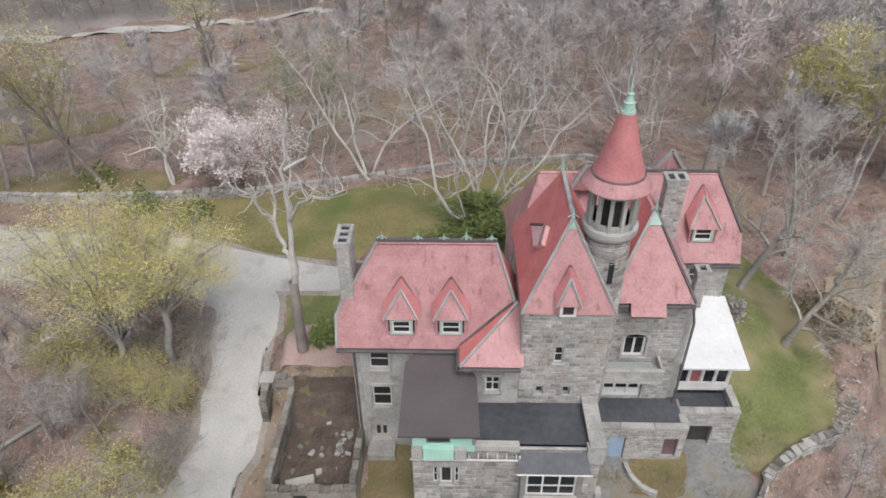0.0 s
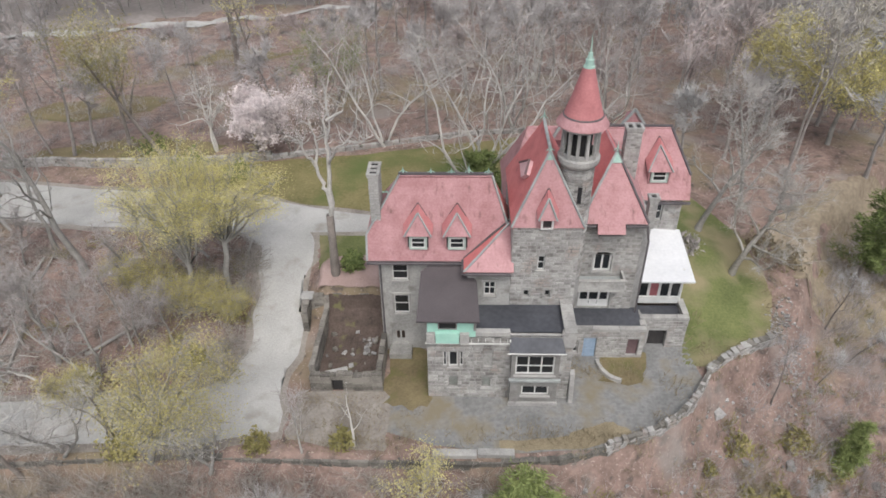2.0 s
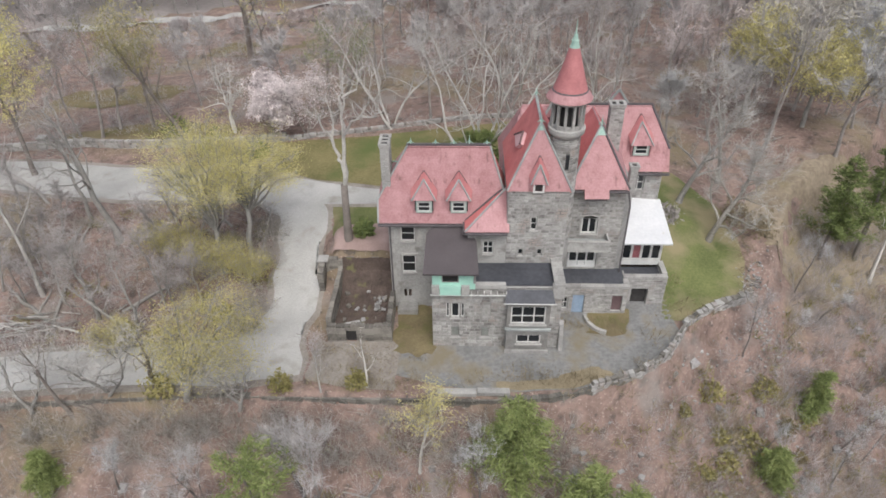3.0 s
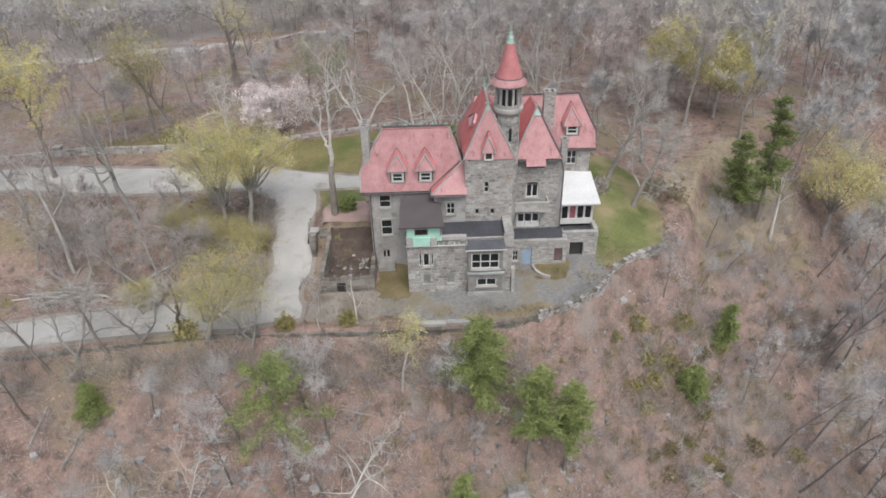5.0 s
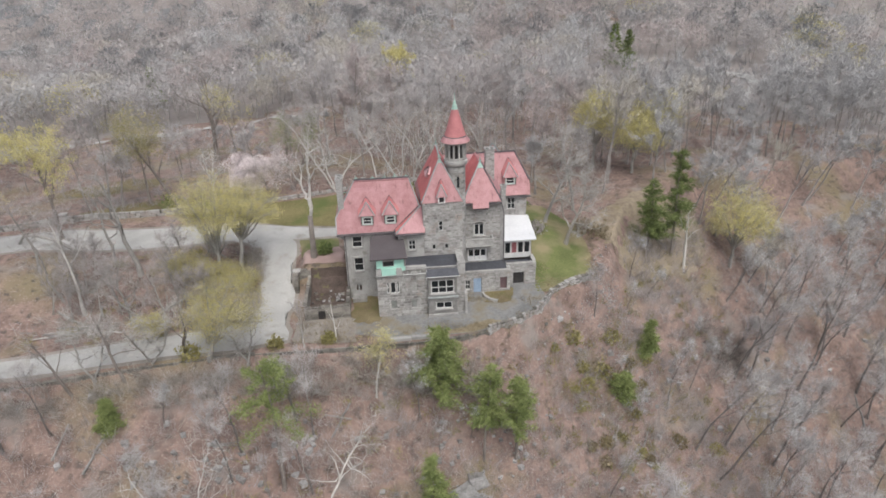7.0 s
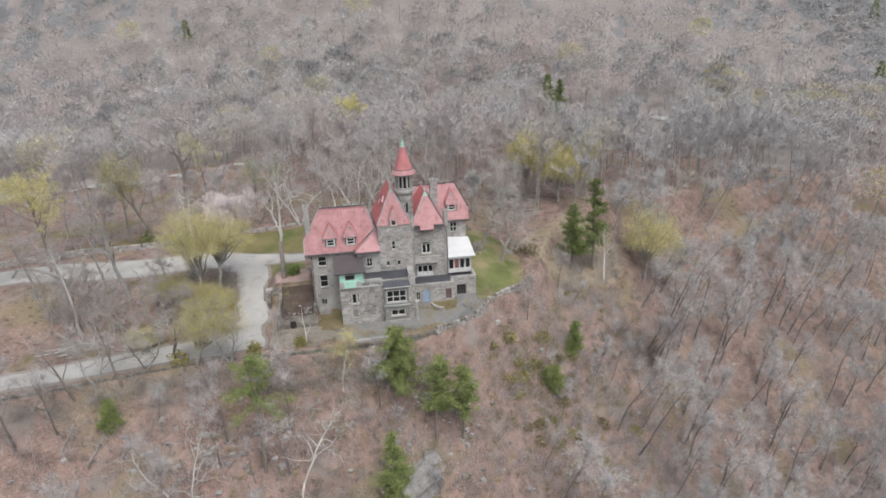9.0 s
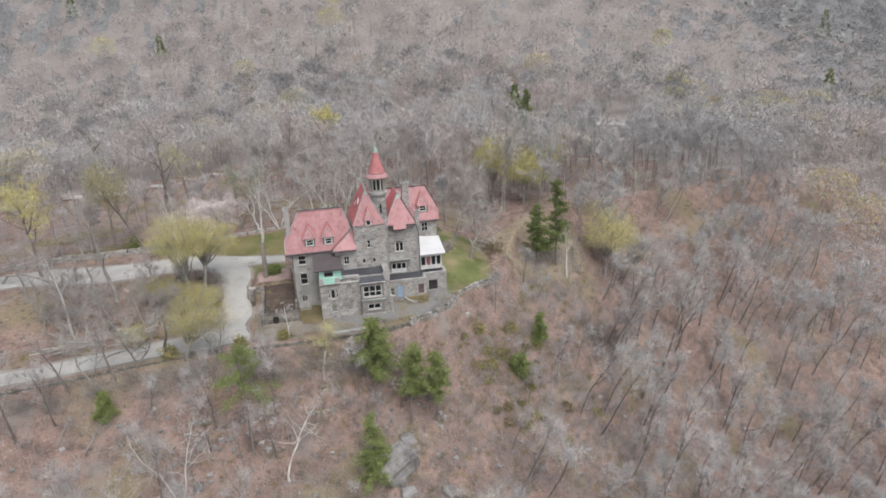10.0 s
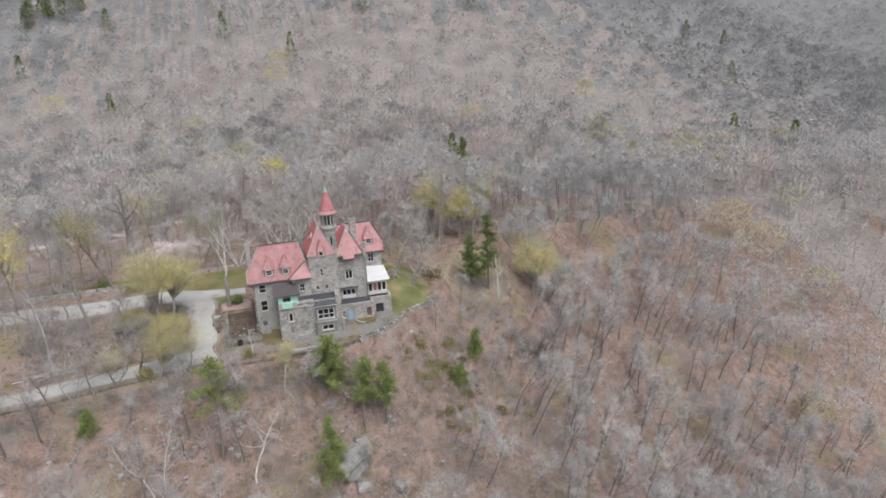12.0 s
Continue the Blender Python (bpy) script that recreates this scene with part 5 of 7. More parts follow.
def bush(name, label, at, size, mat, seed, n=700, leaf=0.12):
    r = np.random.default_rng(seed)
    d = r.normal(0, 1, (n, 3))
    d /= np.linalg.norm(d, axis=1)[:, None]
    c = d * np.array(size) * r.uniform(0.55, 1.05, (n, 1)) * (1 + 0.25 * np.sin(d[:, :1] * 5 + d[:, 1:2] * 4)) + [0, 0, size[2] * 0.8]
    a, b = r.normal(0, leaf, (n, 3)), r.normal(0, leaf, (n, 3))
    tri = np.stack([c - a, c + a, c + b * 1.6], 1).reshape(-1, 3)
    ob = mesh_object(name, tri, np.arange(len(tri)).reshape(-1, 3), mat)
    ob.matrix_basis = Matrix.Translation((*at, hz(*at)))
    return tagged(ob, label, "bush")


bush("bush", "round dark green bush beside the sycamore", (-10.0, 34.6), (0.9, 0.9, 0.85), M_CONIFER, 4)
for k, (x, y, s, mat, lab) in enumerate((
    (21.0, 23.5, 1.3, M_OLIVE, "olive budding bush below the curved wall"), (24.5, 21.5, 1.5, M_OLIVE, "olive budding bush on the rubble slope"), (27.0, 25.5, 1.2, M_OLIVE, "green bush on the rubble slope"),
    (22.0, 19.0, 1.2, M_OLIVE, "green bush on the rubble slope"), (26.5, 39.5, 1.7, M_DRYGRASS, "tan leafless bush beside the lawn"), (28.5, 38.0, 1.6, M_DRYGRASS, "tan leafless bush beside the lawn"),
    (18.5, 46.5, 1.4, M_CONIFER, "green bush behind the house"), (19.5, 38.5, 1.2, M_TWIG, "brown leafless bush at the house corner"), (-9.0, 18.9, 0.9, M_OLIVE, "yellow budding bush before the yard"),
    (-15.0, 18.6, 1.0, M_OLIVE, "yellow budding bush by the drive"), (-24.5, 18.2, 1.3, M_OLIVE, "yellow budding bush by the drive"), (-30, 24.5, 1.4, M_OLIVE, "ochre budding bush in the drive loop"),
    (-22, 27, 1.2, M_OLIVE, "ochre budding bush in the drive loop"), (-36, 57.5, 1.8, M_CONIFER, "green bush behind the low wall"), (-29.5, 51.5, 2.0, M_CONIFER, "green bush by the wall"), (-24, 50.5, 1.4, M_CONIFER, "green ground cover by the wall"),
)):
    bush("bush", lab, (x, y), (s, s, s * 0.75), mat, 20 + k, 420, 0.07 + 0.02 * s)


for k in range(26):
    x, y = srng.gauss(26, 7), srng.gauss(17, 5)
    if float(edge_distance(x, y)) > 1.5:
        q = srng.uniform(0.5, 1.1)
        bush("bush", "low olive budding shrub on the open slope", (x, y), (q, q, q * 0.7), srng.choice((M_OLIVE, M_OLIVE, M_WEED, M_DRYGRASS)), 60 + k, 260, 0.09)


# logs, rocks, brush
def log_mesh(seed, ln, r0):
    r = np.random.default_rng(seed)
    bm = bmesh.new()
    rings = []
    for i in range(6):
        u = i / 5
        c = Vector(((u - 0.5) * ln, r.normal(0, 0.05), r.normal(0, 0.04)))
        rad = r0 * (1 - 0.35 * u) * r.uniform(0.92, 1.06)
        rings.append([bm.verts.new(c + Vector((0, rad * math.cos(a), rad * math.sin(a)))) for a in (math.pi / 4 * k for k in range(8))])
    for p, q in zip(rings, rings[1:]):
        for k in range(8):
            bm.faces.new((p[k], p[(k + 1) % 8], q[(k + 1) % 8], q[k]))
    bm.faces.new(rings[0][::-1])
    bm.faces.new(rings[-1])
    me = bpy.data.meshes.new("log")
    bm.to_mesh(me)
    bm.free()
    return me


LOGS = []
for s in range(4):
    for mat in (M_PALEBARK, M_GREYBARK, M_WOOD):
        me = log_mesh(s, 4.0 + s, 0.14 + 0.03 * s)
        me.materials.append(mat)
        LOGS.append(me)


def log(x, y, turn, k, label, group, lift=0.14, tip=0.0, size=1.0):
    ob = tagged(new("log", LOGS[k % len(LOGS)]), label, "log", group)
    e = 0.8
    dx, dy = math.cos(turn), math.sin(turn)
    slope = math.atan2(hz(x + dx * e, y + dy * e) - hz(x - dx * e, y - dy * e), 2 * e)
    ob.matrix_basis = Matrix.Translation((x, y, hz(x, y) + lift)) @ Matrix.Rotation(turn, 4, "Z") @ Matrix.Rotation(-slope - tip, 4, "Y") @ Matrix.Scale(size, 4)


for i in range(44):
    log(-40.3 + srng.gauss(0, 2.3), 26.6 + srng.gauss(0, 0.8), srng.choice((0, 0.15, -0.2, 0.4, 2.9)) + srng.uniform(-0.2, 0.2), i, "cut log in the pile beside the drive", "log pile", 0.15 + srng.uniform(0, 0.75), size=srng.uniform(0.25, 0.5))
for i in range(70):
    x, y = srng.uniform(-45, 80), srng.uniform(-28, 14)
    if x > 25:
        y += (x - 25) * 0.35 + srng.uniform(0, 12)
    log(x, y, srng.uniform(0, 3.14), i * 3 + 1 + i % 2, "fallen trunk lying on the leafy slope", "fallen trunks", 0.12, size=srng.uniform(0.35, 0.85))
for i in range(14):
    log(srng.uniform(-44, -19), srng.uniform(25, 39), srng.uniform(0, 3.14), i * 3 + 1, "fallen limb in the drive loop", "fallen limbs", 0.2, tip=srng.uniform(0, 0.2), size=srng.uniform(0.4, 1.0))


def scatter_rocks():
    """Loose stones: dense rubble below the lawn and the curved wall, sparse on the slope."""
    bm = bmesh.new()
    for n, cx, cy, sx, sy, lo, hi in ((320, 27.0, 31.9, 1.3, 1.3, 0.07, 0.24), (170, 29, 29.5, 2.8, 2.4, 0.07, 0.26), (200, 24, 22, 5, 3.5, 0.07, 0.3), (90, 7, 13, 6, 3, 0.15, 0.6), (60, -18, 9, 7, 3, 0.2, 0.8), (260, 10, 2, 32, 13, 0.15, 0.7), (140, 45, 22, 18, 12, 0.2, 0.8)):
        for _ in range(n):
            x, y = srng.gauss(cx, sx), srng.gauss(cy, sy)
            if float(edge_distance(x, y)) < 0.6:
                if not (24.8 < x < 29 and y > 30):
                    continue
            s = srng.uniform(lo, hi)
            rough_stone(bm, (x, y, hz(x, y) + s * 0.12), (s, s * srng.uniform(0.6, 1), s * srng.uniform(0.4, 0.8)), srng.uniform(0, 3), 0.3)
    tagged(part("scattered_rocks", bm, M_ROCK), "loose grey stones scattered over the slope", "rocks", kind="stuff")


scatter_rocks()
bmx = bmesh.new()
for _ in range(420):
    u = srng.random()
    x, y = 250 + 70 * u + srng.gauss(0, 22), 335 - 130 * u + srng.gauss(0, 26)
    s = srng.uniform(0.8, 2.6)
    rough_stone(bmx, (x, y, hz(x, y) + s * 0.3), (s * 1.6, s, s * 0.9), srng.uniform(0, 3), 0.3)
tagged(part("rock_outcrop", bmx, M_GREYROCK), "pale rock outcrop along the far hill's crest", "rocks", kind="stuff")
for i in range(16):
    bmx = bmesh.new()
    s = srng.uniform(0.8, 2.4)
    rough_stone(bmx, (0, 0, 0), (s, s * 0.8, s * 0.7), 0, 0.3)
    bmesh.ops.bevel(bmx, geom=list(bmx.edges), offset=s * 0.1, segments=1, affect="EDGES")
    x, y = (srng.gauss(3, 3), srng.gauss(4, 2.2)) if i < 9 else (srng.uniform(-30, 30), srng.uniform(-15, 8))
    b = tagged(part("boulder", bmx, M_ROCK), "grey boulder half sunk in the leafy slope", "boulder", "boulders")
    b.matrix_basis = pose(x, y, hz(x, y) + s * 0.1, srng.uniform(-20, 20), srng.uniform(-20, 20), srng.uniform(0, 360))


big = bmesh.new()
rough_stone(big, (0, 0, 0), (5.2, 3.8, 3.2), 0, 0.3)
bmesh.ops.subdivide_edges(big, edges=list(big.edges), cuts=2, use_grid_fill=True)
for v in big.verts:
    v.co += Vector((srng.gauss(0, 0.13), srng.gauss(0, 0.13), srng.gauss(0, 0.13)))
bmesh.ops.bevel(big, geom=list(big.edges), offset=0.06, segments=1, affect="EDGES")
tagged(part("boulder", big, M_ROCK), "great grey boulder beside a conifer on the slope", "boulder").matrix_basis = pose(4.4, 6.0, hz(4.4, 6.0) + 0.4, 8, -12, 25)


# ---- trees ----
class Wood:
    """Collects tapered tubes and slivers as arrays."""

    def __init__(self):
        self.v, self.f, self.n = [], [], 0

    def tube(self, pts, radii, sides):
        pts = np.asarray(pts, float)
        d = np.gradient(pts, axis=0)
        d /= np.linalg.norm(d, axis=1)[:, None] + 1e-9
        ref = np.where(np.abs(d[:, 2:3]) > 0.9, np.array([[1.0, 0, 0]]), np.array([[0, 0, 1.0]]))
        u = np.cross(d, ref)
        u /= np.linalg.norm(u, axis=1)[:, None]
        w = np.cross(d, u)
        a = np.arange(sides) * 2 * np.pi / sides
        ring = pts[:, None] + np.asarray(radii)[:, None, None] * (u[:, None] * np.cos(a)[None, :, None] + w[:, None] * np.sin(a)[None, :, None])
        k = len(pts)
        self.v.append(ring.reshape(-1, 3))
        i = self.n + np.arange(k * sides).reshape(k, sides)
        j = np.roll(i, -1, axis=1)
        q = np.stack([i[:-1], j[:-1], j[1:], i[1:]], -1).reshape(-1, 4)
        self.f.append(np.concatenate([q[:, [0, 1, 2]], q[:, [0, 2, 3]]]))
        self.n += k * sides

    def tris(self, t):
        t = np.asarray(t, float).reshape(-1, 3)
        self.v.append(t)
        self.f.append(self.n + np.arange(len(t)).reshape(-1, 3))
        self.n += len(t)

    def mesh(self, name, mat):
        me = bpy.data.meshes.new(name)
        v, f = np.concatenate(self.v), np.concatenate(self.f)
        me.vertices.add(len(v))
        me.vertices.foreach_set("co", v.astype(np.float32).ravel())
        me.loops.add(f.size)
        me.loops.foreach_set("vertex_index", f.astype(np.int32).ravel())
        me.polygons.add(len(f))
        me.polygons.foreach_set("loop_start", np.arange(0, f.size, 3, dtype=np.int32))
        me.polygons.foreach_set("loop_total", np.full(len(f), 3, np.int32))
        me.materials.append(mat)
        me.update(calc_edges=True)
        return me


def unit(v):
    return v / (np.linalg.norm(v) + 1e-9)


def unit_rows(v):
    return v / (np.linalg.norm(v, axis=1)[:, None] + 1e-9)


def bent(r, p, d, length, k, jitter, rise=0.0):
    """A wavering line from p along d."""
    pts, d = [p], unit(d)
    for _ in range(k):
        d = unit(d + r.normal(0, jitter, 3) + np.array([0, 0, rise]))
        pts.append(pts[-1] + d * length / k)
    return np.array(pts), d


def slivers(r, base, direction, length, width, out=None):
    """Thin twig triangles: bases (n, 3), directions (n, 3), turned flat to `out` where it is given."""
    n = len(base)
    tip = base + direction * length[:, None]
    side = np.cross(direction, r.normal(0, 1, (n, 3)) * (1.0 if out is None else 0.3) + (0 if out is None else out))
    side /= np.linalg.norm(side, axis=1)[:, None] + 1e-9
    s = side * width[:, None] / 2
    return np.stack([base - s, base + s, tip], 1)


def grow(seed, h, trunk=0.45, limbs=7, spread=0.9, gnarl=0.16, twigs=8, radius=None, lean=(0, 0), stems=1, sub=5, twig_len=1.3, twig_w=0.035, rise=0.1, reach=1.0, round_top=None, thick=1.0):
    """A leafless broad-leaved tree: (trunk and limbs, twigs, twig points)."""
    r = np.random.default_rng(seed)
    wood, fine, tips = Wood(), Wood(), []
    radius = radius or h * 0.017
    for s in range(stems):
        d0 = np.array([lean[0], lean[1], 1.0])
        if stems > 1:
            a = 2 * np.pi * s / stems + r.uniform(0, 0.6)
            d0 += np.array([np.cos(a), np.sin(a), 0]) * 0.38
        p0 = np.array([0, 0, -0.4]) + (r.normal(0, 0.25, 3) * [1, 1, 0] if stems > 1 else 0)
        pts, d = bent(r, p0, d0, h * 0.82, 8, gnarl * 0.45, 0.05)
        rad = radius / stems**0.35 * np.linspace(1, 0.14, 9) ** 0.9
        rad[0] *= 1.35
        wood.tube(pts, rad, 6)
        ends = []
        for i in range(limbs):
            u = trunk + (1 - trunk) * (i + r.uniform(0, 0.9)) / limbs
            k = u * 8
            p = pts[int(k)] + (pts[min(8, int(k) + 1)] - pts[int(k)]) * (k % 1)
            a = i * 2.4 + r.uniform(-0.6, 0.6)
            out = np.array([np.cos(a), np.sin(a), 0]) * spread + np.array([0, 0, r.uniform(0.35, 0.95)]) + d * 0.25
            ln = h * reach * (0.42 - 0.22 * (u - trunk) / (1 - trunk)) * r.uniform(0.75, 1.15)
            lp, ld = bent(r, p, out, ln, 5, gnarl, rise)
            r0 = rad[int(k)] * 0.55 * thick
            wood.tube(lp, r0 * np.linspace(1, 0.2, 6), 4)
            ends.append((lp, ld, ln, r0))
        ends.append((pts[5:], d, h * 0.25, rad[6]))
        for lp, ld, ln, r0 in ends:
            for j in range(sub):
                u = r.uniform(0.25, 1.0) * (len(lp) - 1.001)
                p = lp[int(u)] + (lp[int(u) + 1] - lp[int(u)]) * (u % 1)
                out = unit(r.normal(0, 1, 3) * [1, 1, 0.6] + ld * 0.9 + np.array([0, 0, 0.35]))
                bl = ln * r.uniform(0.3, 0.6)
                bp, bd = bent(r, p, out, bl, 3, gnarl * 1.1, rise)
                wood.tube(bp, max(0.011, r0 * 0.22 * thick) * np.linspace(1, 0.25, 4), 3)
                if twigs:
                    m = twigs
                    uu = r.uniform(0.2, 1.0, m) * 2.999
                    i0 = uu.astype(int)
                    base = bp[i0] + (bp[i0 + 1] - bp[i0]) * (uu % 1)[:, None]
                    dr = r.normal(0, 1, (m, 3)) * [1, 1, 0.7] + bd * 0.9 + np.array([0, 0, 0.3])
                    dr /= np.linalg.norm(dr, axis=1)[:, None]
                    ll = twig_len * r.uniform(0.5, 1.2, m)
                    out = None
                    if round_top:
                        # twigs lie along a rounded crown
                        mid = np.array([h * lean[0] * 0.6, h * lean[1] * 0.6, h * 0.62])
                        rad = h * np.array([round_top, round_top, 0.34])
                        q = (base - mid) / rad
                        far = np.linalg.norm(q, axis=1)[:, None] + 1e-6
                        out = q / far
                        base = np.where(far > 0.95, mid + out * rad * r.uniform(0.72, 1.0, (m, 1)), base)
                        dr = unit_rows(r.normal(0, 0.8, (m, 3)) + out * 0.45 + np.array([0, 0, 0.2]))
                    fine.tris(slivers(r, base, dr, ll, np.full(m, twig_w), out))
                    tips.append(base + dr * ll[:, None] * r.uniform(0.4, 1.0, (m, 1)))
    return wood, fine, np.concatenate(tips) if tips else np.zeros((0, 3))


def leaf_clumps(seed, points, per, spread, size):
    r = np.random.default_rng(seed)
    c = np.repeat(points, per, axis=0) + r.normal(0, spread, (len(points) * per, 3))
    n = len(c)
    a, b = r.normal(0, 1, (n, 3)), r.normal(0, 1, (n, 3))
    a /= np.linalg.norm(a, axis=1)[:, None]
    b /= np.linalg.norm(b, axis=1)[:, None]
    s = size * r.uniform(0.5, 1.3, (n, 1))
    w = Wood()
    w.tris(np.stack([c - a * s / 2, c + a * s / 2, c + b * s * 0.8], 1))
    return w


def tree(name, label, category, trunk_mesh, at, turn=0.0, size=1.0, parts=(), group="", lean=(0, 0)):
    t = thing(name, label, category, group=group)
    x, y = at
    t.matrix_basis = Matrix.Translation((x, y, hz(x, y) - 0.05)) @ Euler((lean[1], lean[0], turn)).to_matrix().to_4x4() @ Matrix.Scale(size, 4)
    ob = new("trunk", trunk_mesh)
    ob.parent = t
    for nm, me in parts:
        ob = new(nm, me)
        ob.parent = t
        if nm == "branchwork":
            tagged(ob, kind="stuff")
    return t


def bare(seed, bark=M_BARK, twig=M_TWIG, **kw):
    w, f, tips = grow(seed, **kw)
    return w.mesh("trunk", bark), f.mesh("twigs", twig), tips


def conifer(seed, h, base=0.15, width=0.28, gaps=0.0, mat=M_CONIFER, full=0.75):
    """Trunk and a crown of drooping boughs with needle tufts."""
    r = np.random.default_rng(seed)
    w, n = Wood(), Wood()
    pts, _ = bent(r, np.array([0, 0, -0.3]), np.array([0.0, 0, 1]), h, 8, 0.04, 0.1)
    w.tube(pts, h * 0.016 * np.linspace(1, 0.1, 9), 6)
    z = base
    while z < 0.98:
        k = z * 8
        p = pts[int(k)] + (pts[min(8, int(k) + 1)] - pts[int(k)]) * (k % 1)
        for _ in range(4):
            if r.random() < gaps:
                continue
            a = r.uniform(0, 2 * np.pi)
            ln = h * width * ((1 - z) ** full + 0.05) * r.uniform(0.35, 1.25)
            bp, bd = bent(r, p, np.array([np.cos(a), np.sin(a), 0.15]), ln, 4, 0.08, -0.05)
            w.tube(bp, 0.035 * np.linspace(1, 0.3, 5), 3)
            m = int(30 + ln * 42)
            u = r.uniform(0.12, 1.0, m) * 3.999
            i0 = u.astype(int)
            b = bp[i0] + (bp[i0 + 1] - bp[i0]) * (u % 1)[:, None]
            b = b + r.normal(0, 0.1 + ln * 0.05, (m, 3))
            dr = r.normal(0, 1, (m, 3)) * [1, 1, 0.5] + bd * 0.8 + np.array([0, 0, 0.1])
            dr /= np.linalg.norm(dr, axis=1)[:, None]
            n.tris(slivers(r, b, dr, r.uniform(0.3, 0.65, m), np.full(m, 0.1)))
        z += 0.032
    return w.mesh("trunk", M_BARK), n.mesh("crown", mat)


# kinds of bare woodland tree: full ones for single trees, lighter ones for the joined woods
def kind(s, **kw):
    h = (15.5, 17.5, 14.0, 16.5, 13.0, 18.5, 11.0)[s % 7]
    return grow(100 + s, h=h, trunk=0.42 + 0.04 * (s % 3), spread=0.75 + 0.1 * (s % 2), radius=0.145 + 0.01 * (s % 7), **kw)[:2]


FULL = [kind(s, limbs=7, sub=7, twigs=24, twig_len=1.3, twig_w=0.034, round_top=0.28) for s in range(7)]
KINDS = [(w.mesh("trunk", M_SLOPEBARK), f.mesh("crown", TWIG_TONES[(0, 1, 4)[k % 3]])) for k, (w, f) in enumerate(FULL)]
LIGHT = [kind(s + 7, limbs=7, sub=5, twigs=30, twig_len=1.25, twig_w=0.07, round_top=0.32) for s in range(7)]

rnd = random.Random(21)


def blocked(x, y):
    """Where no wood tree stands: house, courts, drives, lawns."""
    if -14 < x < 28 and 17.5 < y < 47:
        return True
    if -26 < x < 20 and 40 < y < 60:
        return True
    if -70 < x < -12 and 17 < y < 54:
        return True
    if 20 <= x < 47 and 21 < y < 50 and rnd.random() < 0.88:
        return True
    if -5 < x < 34 and 4 < y <= 21:
        return True
    if 8 < x < 34 and -8 < y <= 4 and rnd.random() < 0.5:
        return True
    if -78 < x < -6 and 54 < y < 128 and rnd.random() < 0.62:
        return True
    if y > 92 and (on_far_road(x, y) or on_far_road(x, y + 8, 6.0)):
        return True
    return False


def tree_pose(x, y, size):
    if y > 60:
        size = min(size, sight_gap(x, y) / 15)
    d = float(edge_distance(x, y))
    if d > 3 and x > 12:
        lean = (rnd.gauss(0.25, 0.11), rnd.uniform(-0.03, 0.1))
    elif d > 3:
        lean = (rnd.uniform(-0.12, 0.05), rnd.uniform(0.03, 0.2))
    else:
        lean = (rnd.uniform(-0.06, 0.06), rnd.uniform(-0.06, 0.06))
    return Matrix.Translation((x, y, hz(x, y) - 0.05)) @ Euler((lean[1], lean[0], 0)).to_matrix().to_4x4() @ Matrix.Rotation(rnd.uniform(0, 6.3), 4, "Z") @ Matrix.Scale(size, 4)


def wood_tree(m):
    t = thing("bare_tree", "leafless grey-brown woodland tree on the leafy slope", "tree", group="bare woodland trees")
    t.matrix_basis = m
    for nm, me in zip(("trunk", "crown"), rnd.choice(KINDS)):
        ob = new(nm, me)
        ob.parent = t


def tone_at(x, y):
    """Kinds of trees stand in loose groups."""
    v = math.sin(x / 17 + 1.7 * math.sin(y / 23)) * math.cos(y / 15 - x / 41) + rnd.gauss(0, 0.45)
    if x > 60 and y < 150:
        v = min(v, 0.6)
    return 2 if v < -0.75 else 0 if v < 0.15 else 1 if v < 0.7 else 3 if v < 1.15 else 4


def joined_woods(poses):
    """Many bare trees: the trunks as one mesh, the crowns as one mesh for each kind of twig."""
    wood, fine = Wood(), [Wood() for _ in TWIG_TONES]
    for m in poses:
        a = np.array(m)
        for src, dst in zip(rnd.choice(LIGHT), (wood, fine[tone_at(a[0, 3], a[1, 3])])):
            v = np.concatenate(src.v)
            dst.v.append(v @ a[:3, :3].T + a[:3, 3])
            dst.f.append(np.concatenate(src.f) + dst.n)
            dst.n += len(v)
    tagged(new("woodland_trunks", wood.mesh("woodland_trunks", M_WOODBARK)), "leafless trunks of the woods round the house", "woods", kind="stuff")
    for w, mat, tone in zip(fine, TWIG_TONES, ("mauve-brown", "ash-grey", "reddish", "tan", "silver-grey")):
        if w.n:
            tagged(new("woodland_crowns", w.mesh("woodland_crowns", mat)), f"bare {tone} twigs of the woods round the house", "woods", kind="stuff")


def scatter(x0, x1, y0, y1, step, keep=1.0):
    ny, nx = int((y1 - y0) / step), int((x1 - x0) / step)
    for j in range(ny):
        for i in range(nx):
            x = x0 + (i + rnd.uniform(0.05, 0.95)) * step
            y = y0 + (j + rnd.uniform(0.05, 0.95)) * step
            if rnd.random() < keep and not blocked(x, y):
                yield x, y


SPOTS = [(x, y, rnd.uniform(0.7, 1.12)) for x, y in scatter(12, 112, -16, 52, 5.2, 0.84) if y < 47 or x > 50]
SPOTS += [(x, y, rnd.uniform(0.45, 0.95)) for x, y in scatter(-68, 12, -14, 17, 5.6, 0.75)]
SPOTS.sort(key=lambda s: math.hypot(s[0] - 14, s[1] - 6))
for x, y, s in SPOTS[:285]:
    wood_tree(tree_pose(x, y, s))
REST = [tree_pose(x, y, s) for x, y, s in SPOTS[285:]]
REST += [tree_pose(x, y, rnd.uniform(0.85, 1.2)) for x, y in scatter(-85, 112, 47, 114, 6.4, 0.8) if not (x > 50 and y < 52)]
REST += [tree_pose(x, y, rnd.uniform(0.8, 1.1)) for x, y in scatter(48, 112, 40, 114, 6.4, 0.3)]
joined_woods(REST)


